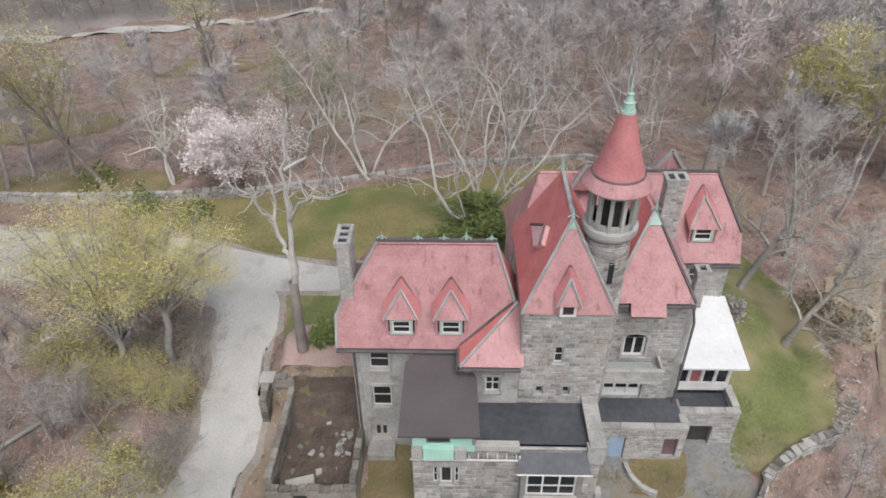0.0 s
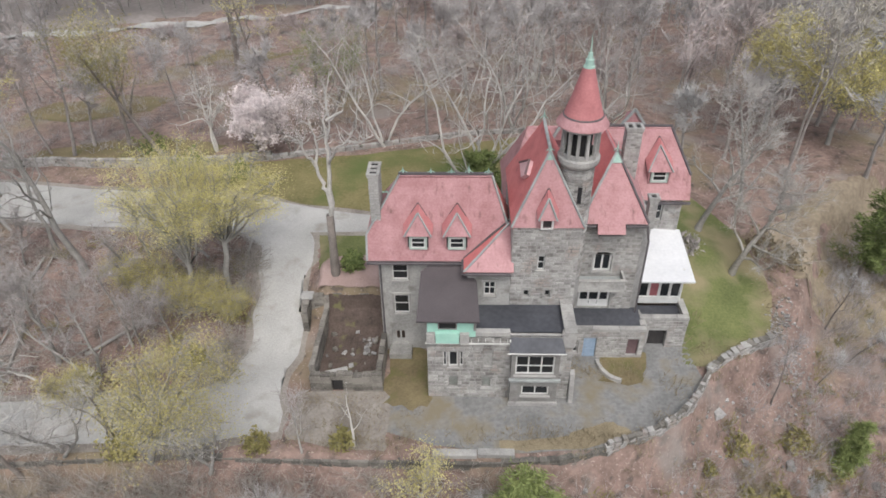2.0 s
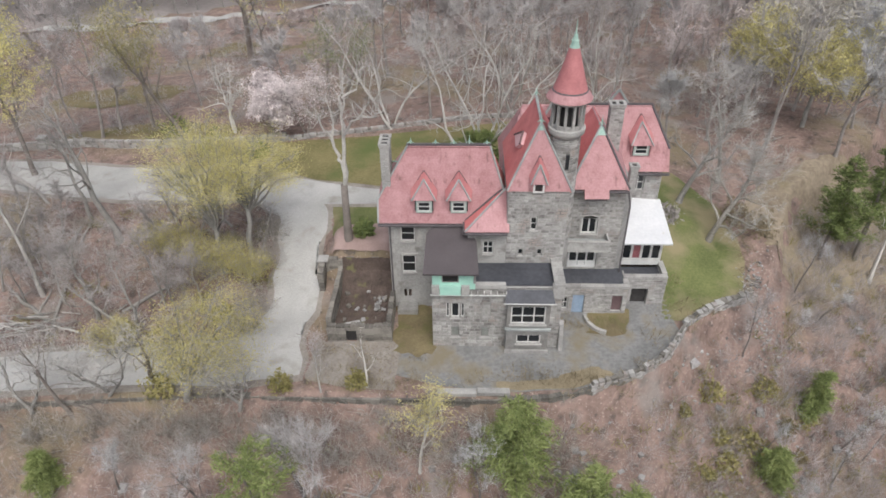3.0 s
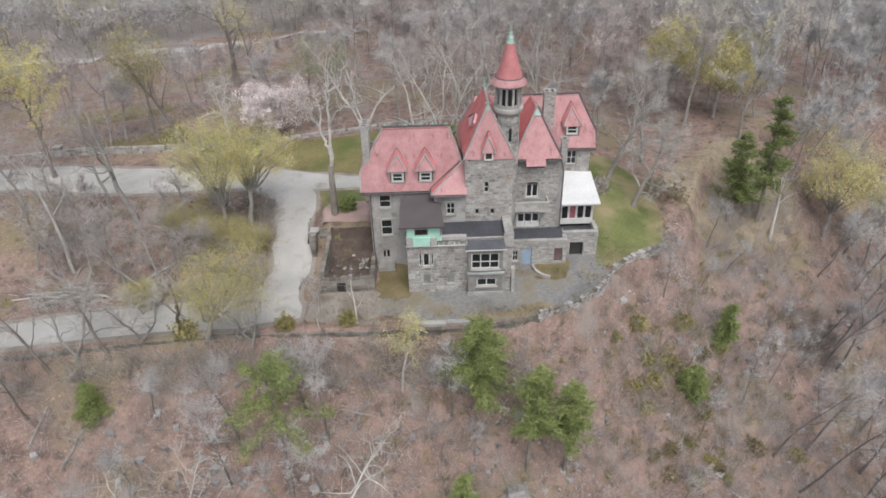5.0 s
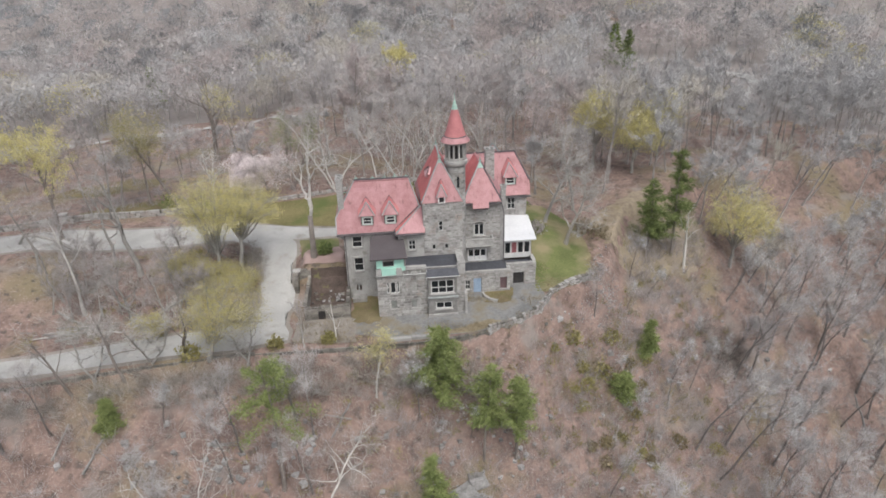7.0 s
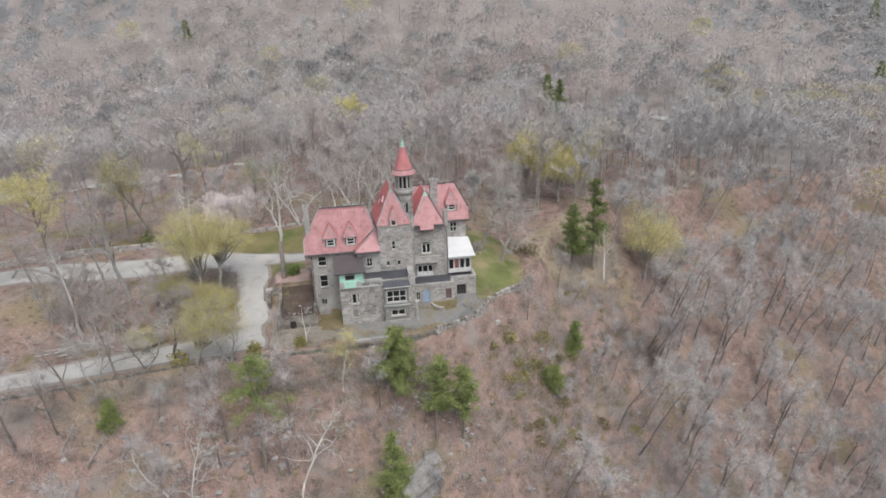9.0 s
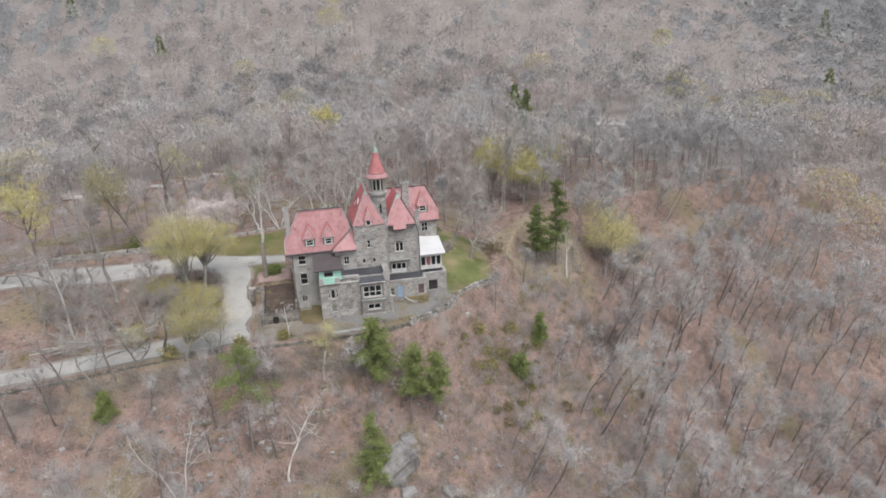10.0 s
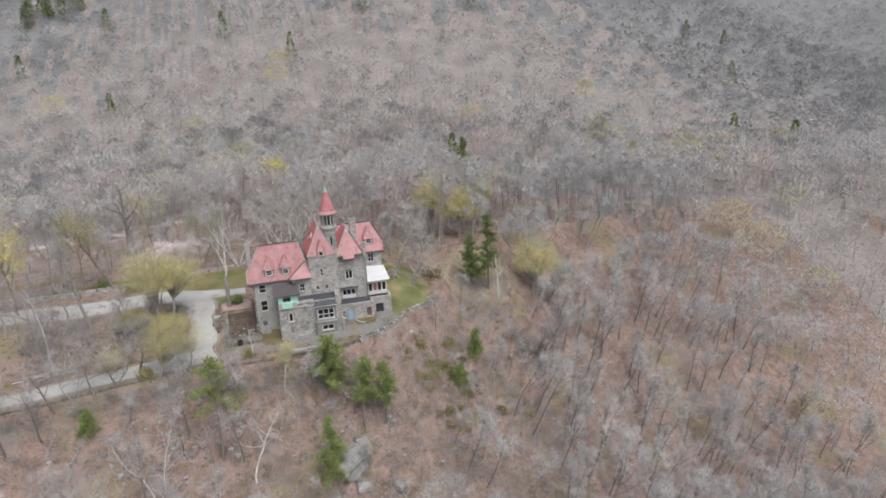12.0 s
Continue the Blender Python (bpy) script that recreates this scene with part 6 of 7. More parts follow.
# ---- far woods ----
def far_woods():
    r = np.random.default_rng(5)
    trunks, near_tones, hill, pale_hill = Wood(), [Wood() for _ in TWIG_TONES], Wood(), Wood()
    buds = Wood()
    dist = 95.0
    spots = []
    while dist < 1900:
        s = 4.6 + dist * 0.008 if dist < 300 else 5.0 + dist * 0.0085 if dist < 1250 else 26.0
        a0, a1 = (-0.7, 1.0) if dist < 1250 else (0.1, 1.0)
        n = int((a1 - a0) * dist / s)
        a = a0 + (np.arange(n) + r.uniform(0, 1, n)) * (a1 - a0) / n
        dd = dist + r.uniform(-0.5, 0.5, n) * s
        spots.append(np.stack([-2 + dd * np.sin(a), -60 + dd * np.cos(a), dd], 1))
        dist += s
    ring = []
    for _ in range(800):
        a, q = r.uniform(1.2, 5.4), r.uniform(60, 420)
        ring.append((-2 + q * np.sin(a), -60 + q * np.cos(a), 900.0))
    spots.append(np.array(ring))
    spots = np.concatenate(spots)
    x, y, q = spots.T
    near = (x > -86) & (x < 112) & (y < 114) & (y > -16)
    near |= (x > -78) & (x < -6) & (y < 128) & (y > 54) & (r.random(len(x)) < 0.5)
    near |= np.array([q < 330 and (on_far_road(px, py) or on_far_road(px + 3, py + 7, 6.0)) for px, py, q in spots])
    spots = spots[~near]
    x, y, q = spots.T
    z = height(x, y)
    patch = np.sin(x / 38 + 2 * np.sin(y / 55)) * np.cos(y / 43 + x / 90)
    for (px, py, d), pz, pt in zip(spots, z, patch):
        h = r.uniform(11, 17)
        if d < 330:
            h = min(h, sight_gap(px, py))
        wscale = 1 + d / 380
        leafy = r.random() < 0.008 + 0.2 * math.exp(-(((px - 125) / 50) ** 2 + ((py - 140) / 26) ** 2)) + 0.02 * (d < 260)
        base = np.array([px, py, pz - 0.3])
        ln = r.normal(0, 0.06, 2)
        top = base + np.array([ln[0] * h, ln[1] * h, h * 0.62])
        t = np.array([base, base + (top - base) * 0.5 + r.normal(0, 0.2, 3), top])
        if d < 340:
            trunks.tube(t, np.array([0.15, 0.1, 0.03]) * (1 + d / 900), 3)
        m = (330 if py > 75 else 190) if d < 300 else (135 if d < 620 else (44 if d < 1250 else 20))
        c = base + np.array([ln[0] * h, ln[1] * h, h * 0.64])
        cr = h * r.uniform(0.27, 0.38)
        o = unit_rows(r.normal(0, 1, (m, 3)) + [0, 0, 0.75])
        b = c + o * [cr, cr, h * 0.34] * r.uniform(0.7, 1.0, (m, 1))
        dr = unit_rows(r.normal(0, 0.8, (m, 3)) + o * 0.3 + [0, 0, 0.25])
        side = unit_rows(np.cross(dr, o + r.normal(0, 0.3, (m, 3)))) * (0.052 * wscale)
        tip = b + dr * r.uniform(0.8, 1.7, (m, 1)) * wscale**0.35
        sl = np.stack([b - side, b + side, tip], 1)
        # from 210 to 470 m crowns pass to the twig colours that hold the haze
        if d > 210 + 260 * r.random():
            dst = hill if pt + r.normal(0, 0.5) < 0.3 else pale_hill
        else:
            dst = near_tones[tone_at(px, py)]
        dst.tris(sl)
        if leafy:
            k = 1000 if d < 420 else 90
            ou = unit_rows(r.normal(0, 1, (k, 3)) + [0, 0, 0.3])
            b = c + ou * [cr * 1.35, cr * 1.35, h * 0.3] * r.uniform(0.45, 1.0, (k, 1)) ** 0.6
            buds.tris(slivers(r, b, unit_rows(r.normal(0, 1, (k, 3))), np.full(k, 0.3 * wscale**0.5), np.full(k, 0.2 * wscale**0.5)))
    pines = Wood()
    for k in range(46):
        px, py = (r.normal(75, 4), r.normal(170, 4)) if k < 1 else (r.normal(-104, 9), r.normal(384, 6)) if k < 17 else (r.uniform(-150, 330), r.uniform(150, 520))
        h, pz = r.uniform(9, 17), float(height(px, py))
        m = 240
        u = r.random(m) ** 0.8
        a = r.uniform(0, 6.3, m)
        rad = h * 0.22 * (1.05 - u) * r.uniform(0.3, 1.1, m)
        b = np.stack([px + rad * np.cos(a), py + rad * np.sin(a), pz + h * (0.15 + 0.85 * u)], 1)
        pines.tris(slivers(r, b, unit_rows(np.stack([np.cos(a), np.sin(a), r.normal(0, 0.4, m)], 1)), np.full(m, 1.3), np.full(m, 0.6)))
    tagged(new("far_pines", pines.mesh("far_pines", M_CONIFER)), "scattered dark pines in the distant woods", "woods", kind="stuff")
    tagged(new("far_trunks", trunks.mesh("far_trunks", M_GREYBARK)), "distant leafless trunks in the woods", "woods", kind="stuff")
    for w, mat in zip(near_tones, TWIG_TONES):
        if w.n:
            tagged(new("far_woods", w.mesh("far_woods", mat)), "distant leafless crowns in grey and brown", "woods", kind="stuff")
    for w, nm, mat, lab in ((hill, "far_woods", M_HILLWOODS, "leafless woods on the far hill, coloured haze-grey"), (pale_hill, "far_woods", M_HILLPALE, "leafless woods on the far hill, coloured paler haze-grey"), (buds, "far_budding_trees", M_BUD, "distant trees with yellow-green spring leaves")):
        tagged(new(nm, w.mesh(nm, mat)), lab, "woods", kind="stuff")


far_woods()


# ---- single trees ----
def leafy(name, label, seed, at, h, mat, per=7, size=0.13, clump=0.22, bark=M_BARK, turn=0.0, lean=(0, 0), category="tree", **kw):
    w, f, tips = grow(seed, h=h, **kw)
    lv = leaf_clumps(seed, tips, per, clump, size)
    return tree(name, label, category, w.mesh("trunk", bark), at, turn, parts=(("branchwork", f.mesh("branchwork", M_TWIG)), ("foliage", lv.mesh("foliage", mat))), lean=lean)


def bare_one(label, seed, at, h, bark=M_PALEBARK, twig=M_TWIG, name="bare_tree", turn=0.0, lean=(0, 0), **kw):
    tr, tw, _ = bare(seed, bark, twig, h=h, **kw)
    return tree(name, label, "tree", tr, at, turn, parts=(("crown", tw),), lean=lean)


def drive_sycamore():
    """A straight brown trunk that forks high up into pale crooked limbs."""
    r = np.random.default_rng(3)
    x0, y0 = -11.45, 33.8
    z0 = hz(x0, y0)
    low, fine, boughs = Wood(), Wood(), []
    low.tube([(0, 0, -0.3), (0.05, 0, 3.0), (0.1, 0, 6.0), (0.2, 0, 9.8 - z0 + 0.8)], [0.42, 0.34, 0.31, 0.29], 8)
    fork = (0.2, 0, 10.6 - z0)
    limbs = (
        (fork, (0.15, 0.2, 12.8 - z0), (-0.35, 0.4, 13.3 - z0), (-0.65, 0.7, 14.9 - z0), (-0.55, 0.9, 16.2 - z0), (-0.55, 1.0, 17.1 - z0), (-1.0, 1.2, 18.6 - z0)),
        ((-0.65, 0.7, 14.9 - z0), (-1.05, 0.4, 15.7 - z0), (-1.4, 0.0, 16.9 - z0), (-1.95, -0.2, 17.5 - z0), (-2.6, -0.4, 18.2 - z0)),
        (fork, (0.45, 0, 13.0 - z0), (0.48, 0.1, 15.4 - z0), (0.36, 0.2, 16.9 - z0), (0.6, 0.1, 18.8 - z0), (0.75, 0.2, 20.1 - z0), (1.1, 0.4, 22.3 - z0)),
        ((0.48, 0.1, 15.4 - z0), (1.0, -0.5, 16.1 - z0), (1.5, -0.8, 17.0 - z0), (2.25, -1.0, 17.7 - z0), (3.0, -1.2, 18.9 - z0), (3.4, -1.2, 21.5 - z0)),
        ((2.25, -1.0, 17.7 - z0), (3.4, -1.1, 17.8 - z0), (4.2, -1.2, 18.3 - z0)),
        ((0.6, 0.1, 18.8 - z0), (1.75, 0.6, 19.2 - z0), (2.3, 0.9, 20.7 - z0), (2.7, 1.0, 21.6 - z0)),
        ((0.48, 0.1, 15.4 - z0), (0.3, 1.2, 16.6 - z0), (0.5, 2.2, 18.2 - z0), (0.2, 2.8, 19.8 - z0)),
    )
    for k, pts in enumerate(limbs):
        q = np.array(pts)
        q = np.concatenate([np.linspace(a, b, 3)[:-1] for a, b in zip(q, q[1:])] + [q[-1:]])
        q[1:] += r.normal(0, 0.07, (len(q) - 1, 3))
        pale = Wood()
        boughs.append(pale)
        pale.tube(q, np.linspace(0.22 if k in (0, 2) else 0.12, 0.03, len(q)), 6)
        for _ in range(11):
            u = r.uniform(0.4, 1.0) * (len(q) - 1.001)
            p = q[int(u)] + (q[int(u) + 1] - q[int(u)]) * (u % 1)
            bp, bd = bent(r, p, r.normal(0, 1, 3) + [0, 0, 1.1], r.uniform(0.6, 2.0), 5, 0.3, 0.15)
            pale.tube(bp, np.linspace(0.05, 0.014, 6), 4)
            m = 7
            dr = unit_rows(r.normal(0, 1, (m, 3)) + bd)
            fine.tris(slivers(r, bp[r.integers(2, 6, m)], dr, r.uniform(0.4, 1.1, m), np.full(m, 0.03)))
    t = tree("sycamore_tree", "tall pale-limbed sycamore beside the gravel drive", "tree", low.mesh("trunk", M_BARK), (x0, y0))
    for nm, w, mat in [("limb", w, M_PALEBARK) for w in boughs] + [("crown", fine, M_GREYBARK)]:
        ob = new(nm, w.mesh(nm, mat))
        ob.parent = t


drive_sycamore()
bare_one("huge many-stemmed pale sycamore behind the house", 30, (0.5, 48.5), 20, name="sycamore_tree", trunk=0.2, limbs=8, spread=1.0, gnarl=0.42, twigs=5, sub=6, stems=5, radius=0.34, thick=1.1, twig=M_PALEBARK, twig_w=0.04, rise=0.12)
for k, (x, y, hh) in enumerate(((-9.5, 57, 19), (5.0, 62, 20), (14.5, 57, 17))):
    bare_one("spreading pale sycamore behind the lawn", 31 + k, (x, y), hh, name="sycamore_tree", trunk=0.25, limbs=9, spread=0.95, gnarl=0.4, twigs=6, sub=6, stems=3, radius=0.25, thick=1.1, twig=M_TWIG, twig_w=0.04)
bare_one("small gnarled white-barked tree by the wall", 41, (-28.6, 56.6), 10.5, bark=M_DEADWOOD, thick=1.5, trunk=0.3, limbs=10, spread=1.0, gnarl=0.4, twigs=4, sub=5, radius=0.2, stems=2, twig=M_PALEBARK)
bare_one("tall dark-trunked bare tree in the woods", 42, (-35.5, 90.0), 22, bark=M_BARK, trunk=0.35, limbs=10, spread=0.8, gnarl=0.2, twigs=12, radius=0.55)
bare_one("grey leafless tree inside the drive loop", 43, (-34.9, 36.3), 19, trunk=0.38, limbs=9, gnarl=0.3, twigs=6, radius=0.36, bark=M_GREYBARK, twig=M_GREYBARK, lean=(-0.12, 0))
bare_one("leaning pale tree above the drive", 44, (-40.7, 30.7), 17, trunk=0.5, limbs=6, gnarl=0.24, twigs=6, radius=0.24, lean=(-0.22, 0))
bare_one("grey leafless tree on the sloping lawn", 45, (23.3, 36.9), 13, bark=M_SYCBARK, twig=M_PALEBARK, trunk=0.2, limbs=13, sub=8, spread=1.15, gnarl=0.34, twigs=24, twig_w=0.03, radius=0.3, thick=1.1, lean=(0.2, 0.0))
bare_one("grey leafless tree at the lawn's edge", 46, (21.4, 41.8), 12.5, bark=M_GREYBARK, twig=M_PALEBARK, trunk=0.35, limbs=9, sub=7, spread=0.8, gnarl=0.25, twigs=14, twig_w=0.03, radius=0.3, thick=1.3, lean=(0.3, 0))
bare_one("grey twiggy tree behind the lawn", 47, (27.0, 47), 16, bark=M_GREYBARK, twig=M_PALEBARK, trunk=0.3, limbs=9, sub=7, spread=1.0, twigs=22, twig_w=0.025, radius=0.24)
bare_one("white dead tree with crooked limbs on the slope", 48, (-9.9, 5.2), 14, bark=M_DEADWOOD, trunk=0.5, limbs=13, spread=1.5, gnarl=0.45, twigs=3, sub=6, radius=0.2, rise=0.0, reach=1.1, twig=M_PALEBARK)
bare_one("white dead tree with crooked limbs on the slope", 49, (-23, 2.2), 13, bark=M_DEADWOOD, trunk=0.35, limbs=9, spread=1.2, gnarl=0.42, twigs=5, sub=6, radius=0.15, stems=2, twig=M_PALEBARK)
bare_one("white dead tree with crooked limbs on the slope", 50, (-32.0, -1.5), 13, bark=M_DEADWOOD, trunk=0.3, limbs=9, spread=1.1, gnarl=0.42, twigs=6, sub=6, radius=0.15, stems=2, twig=M_PALEBARK)
bare_one("tall broken white snag beside the hemlocks", 58, (42.4, 39.6), 13.2, bark=M_DEADWOOD, trunk=0.5, limbs=6, spread=0.8, gnarl=0.26, twigs=1, sub=2, radius=0.24, name="dead_snag", twig=M_PALEBARK, lean=(0.12, 0), reach=0.6)
bare_one("white dead tree with crooked limbs on the slope", 57, (14.2, -1.8), 10, bark=M_DEADWOOD, trunk=0.25, limbs=9, spread=1.0, gnarl=0.4, twigs=6, sub=6, radius=0.14, stems=3, twig=M_PALEBARK)
bare_one("slim white snag before the ruined yard", 51, (-8.2, 18.8), 6.4, bark=M_DEADWOOD, trunk=0.4, limbs=4, spread=0.5, gnarl=0.14, twigs=1, sub=1, radius=0.12, name="dead_snag", twig=M_PALEBARK)
bare_one("pale twiggy sapling before the ruined yard", 52, (-11.8, 18.2), 6.8, trunk=0.3, limbs=6, spread=0.5, twigs=8, sub=4, radius=0.09, name="sapling")
bare_one("dark leaning bare tree by the drive", 53, (-31.9, 17.2), 10, bark=M_BARK, trunk=0.4, limbs=7, twigs=7, radius=0.2, lean=(-0.15, 0.05))
bare_one("dark leaning bare tree by the drive", 54, (-37.5, 16.5), 10, bark=M_BARK, trunk=0.4, limbs=7, twigs=7, radius=0.2, lean=(-0.3, 0.05))
for k, (x, y, hh) in enumerate(((-28.6, 18.2, 9.0), (-35.0, 17.4, 8.5), (-18.0, 17.4, 7.5))):
    bare_one("crooked pale-limbed tree above the retaining wall", 155 + k, (x, y), hh, bark=M_GREYBARK, twig=M_PALEBARK, trunk=0.28, limbs=9, spread=1.2, gnarl=0.32, twigs=6, sub=6, radius=0.2, stems=2)
bare_one("crooked pale tree beside the drive", 55, (-25.4, 19.4), 9.5, bark=M_BARK, trunk=0.35, limbs=7, spread=1.1, gnarl=0.28, twigs=5, radius=0.24, lean=(-0.12, 0), twig=M_PALEBARK)

def dome_tree(seed, at, fork, centre, rx, top, rim, label, leaf=M_BUD, clump=0.36, per=18, size=0.095):
    """A forked trunk whose limbs rise to an airy dome of small yellow-green leaves."""
    r = np.random.default_rng(seed)
    x0, y0 = at
    z0 = hz(x0, y0)
    o = np.array([x0, y0, z0])
    w, fine = Wood(), Wood()
    f = np.array(fork) - o
    line = np.linspace([0, 0, -0.3], f, 6)
    line[1:-1] += r.normal(0, 0.08, (4, 3))
    w.tube(line, np.linspace(0.3, 0.2, 6), 8)
    c = np.array([*centre, rim]) - o
    leaves = []
    for k in range(26):
        a, e = k * 2.4 + r.uniform(-0.3, 0.3), math.asin((k + 0.5) / 26) * 0.95
        end = c + np.array([rx * math.cos(e) * math.cos(a), rx * math.cos(e) * math.sin(a), (top - rim) * math.sin(e)]) * r.uniform(0.8, 1.0)
        start = line[-1 - (k % 2)] if k % 3 else line[4]
        mid = start + (end - start) * 0.5 + [0, 0, 0.8]
        q = np.concatenate([np.linspace(start, mid, 4)[:-1], np.linspace(mid, end, 4)])
        q[1:] += r.normal(0, 0.14, (6, 3))
        w.tube(q, np.linspace(0.1 if k % 3 else 0.14, 0.02, 7), 4)
        for _ in range(9):
            u = r.uniform(0.45, 1.0) * 5.999
            p = q[int(u)] + (q[int(u) + 1] - q[int(u)]) * (u % 1)
            bp, bd = bent(r, p, r.normal(0, 1, 3) * [1, 1, 0.5] + [0, 0, 0.3], r.uniform(0.8, 2.0), 4, 0.25, -0.04)
            w.tube(bp, np.linspace(0.025, 0.008, 5), 3)
            m = 9
            b = bp[r.integers(1, 5, m)]
            d = unit_rows(r.normal(0, 1, (m, 3)) + bd)
            fine.tris(slivers(r, b, d, r.uniform(0.4, 1.0, m), np.full(m, 0.022)))
            leaves.append(b + d * 0.5)
    lv = leaf_clumps(seed, np.concatenate(leaves), per, clump, size)
    tree("budding_tree", label, "tree", w.mesh("trunk", M_GREYBARK), at, parts=(("branchwork", fine.mesh("branchwork", M_TWIG)), ("foliage", lv.mesh("foliage", leaf))))


dome_tree(60, (-21.0, 34.0), (-20.6, 34.2, 8.8), (-19.6, 34.2), 4.4, 15.6, 11.3, "domed tree with airy yellow-green leaves beside the drive")
dome_tree(61, (-23.3, 32.4), (-23.6, 32.8, 7.5), (-24.0, 33.2), 4.6, 17.2, 12.3, "domed tree with airy yellow-green leaves in the drive loop")
for k, (x, y, cx, rx, top, rim) in enumerate(((34.6, 62.5, 34.4, 4.6, 19.0, 12.5), (40.0, 58.0, 41.0, 5.6, 17.6, 10.0), (49.0, 70.0, 49.0, 4.6, 17.5, 11.0))):
    dome_tree(66 + k, (x, y), (x, y, hz(x, y) + 5.0), (cx, y), rx, top, rim, "tall tree with soft yellow-green leaves behind the lawn", M_BUD, 0.45, 8, 0.19)
dome_tree(69, (52.4, 44.4), (52.6, 44.4, hz(52.4, 44.4) + 4.0), (53.6, 44.6), 5.6, 7.2, -0.2, "broad tree with ochre-yellow leaves on the falling slope", M_BUD, 0.45, 7, 0.18)
arch = Wood()
arch.tube([(-45.0, 42.6, hz(-45, 42.6) - 0.2), (-46.2, 43.3, 3.9), (-48.5, 44.6, 4.6), (-51.5, 46.2, 4.9), (-54.5, 47.9, 4.3), (-56, 48.8, hz(-56, 48.8))], [0.16, 0.24, 0.26, 0.24, 0.22, 0.2], 8)
tagged(new("fallen_trunk", arch.mesh("fallen_trunk", M_GREYBARK)), "arched pale fallen trunk beside the forecourt", "trunk")
for k, (x, y, hh) in enumerate(((-24.8, 31.2, 5.0), (-27.4, 32.8, 5.5), (-22.3, 31.4, 4.2), (-20.6, 30.8, 3.6), (-29.5, 33.5, 5.0), (-30.0, 22.8, 4.0))):
    leafy("budding_tree", "small airy tree with yellow-green buds in the drive loop", 160 + k, (x, y), hh, M_GOLD, per=6, size=0.11, clump=0.3, trunk=0.3, limbs=8, spread=1.1, twigs=11, sub=5, stems=2, radius=0.1, twig_len=1.2, twig_w=0.025)
dome_tree(62, (-22.4, 17.7), (-21.6, 17.8, 3.0), (-20.0, 18.2), 4.9, 10.2, 5.2, "two-trunked tree with ochre-yellow leaves at the drive's bend", M_GOLD, 0.45, 11, 0.11)
leafy("budding_tree", "sparse yellow-green sapling below the court", 63, (-4.0, 14.6), 8.6, M_BUD, per=9, size=0.13, trunk=0.35, limbs=8, spread=1.0, twigs=8, sub=5, radius=0.16, bark=M_PALEBARK)
leafy("budding_tree", "tree with bright yellow-green leaves at the drive's far end", 64, (-49.5, 48.5), 17, M_BUD, per=18, reach=1.25, size=0.17, trunk=0.4, limbs=11, spread=1.2, twigs=10, sub=6, radius=0.3)
leafy("budding_tree", "tree with bright yellow-green leaves at the drive's far end", 65, (-58, 45), 15, M_BUD, per=11, size=0.15, trunk=0.35, limbs=9, spread=0.9, twigs=10, sub=6, radius=0.3)
leafy("budding_tree", "tall yellow-green tree in the woods", 70, (4, 125), 19, M_BUD, per=14, size=0.28, trunk=0.5, limbs=9, spread=0.8, twigs=9, sub=6, radius=0.28)
leafy("budding_tree", "slender ochre budding tree behind the wall", 71, (-40, 60), 16, M_BUD, per=4, size=0.17, trunk=0.4, limbs=8, spread=0.7, twigs=9, sub=6, radius=0.24)
leafy("budding_tree", "slender ochre budding tree behind the wall", 72, (-27, 72), 17, M_BUD, per=4, size=0.17, trunk=0.4, limbs=8, spread=0.7, twigs=9, sub=6, radius=0.24)
leafy("evergreen_tree", "tall tree hung with olive-green ivy behind the stone wall", 92, (-33.5, 54.8), 17, M_OLIVE, per=14, size=0.16, clump=0.4, lean=(-0.14, 0), trunk=0.45, limbs=8, spread=0.75, twigs=9, sub=6, radius=0.3)
leafy("evergreen_tree", "ivy-green tree behind the lawn", 93, (-16.5, 59.5), 12.5, M_PINE, per=5, size=0.14, clump=0.3, trunk=0.35, limbs=8, spread=0.7, twigs=9, sub=6, stems=2, radius=0.22)
leafy("magnolia_tree", "magnolia in full pale pink blossom beside the wall", 73, (-23.4, 55.6), 8.0, M_BLOSSOM, per=12, size=0.2, clump=0.25, trunk=0.2, limbs=9, spread=1.25, twigs=10, sub=6, stems=3, radius=0.2, twig_len=0.9)
leafy("magnolia_tree", "sparser pale blossoming tree by the lawn", 74, (-19.5, 55.0), 8.5, M_BLOSSOM, per=7, size=0.13, clump=0.25, trunk=0.25, limbs=8, spread=1.0, twigs=10, sub=6, stems=2, radius=0.16, twig_len=0.9)

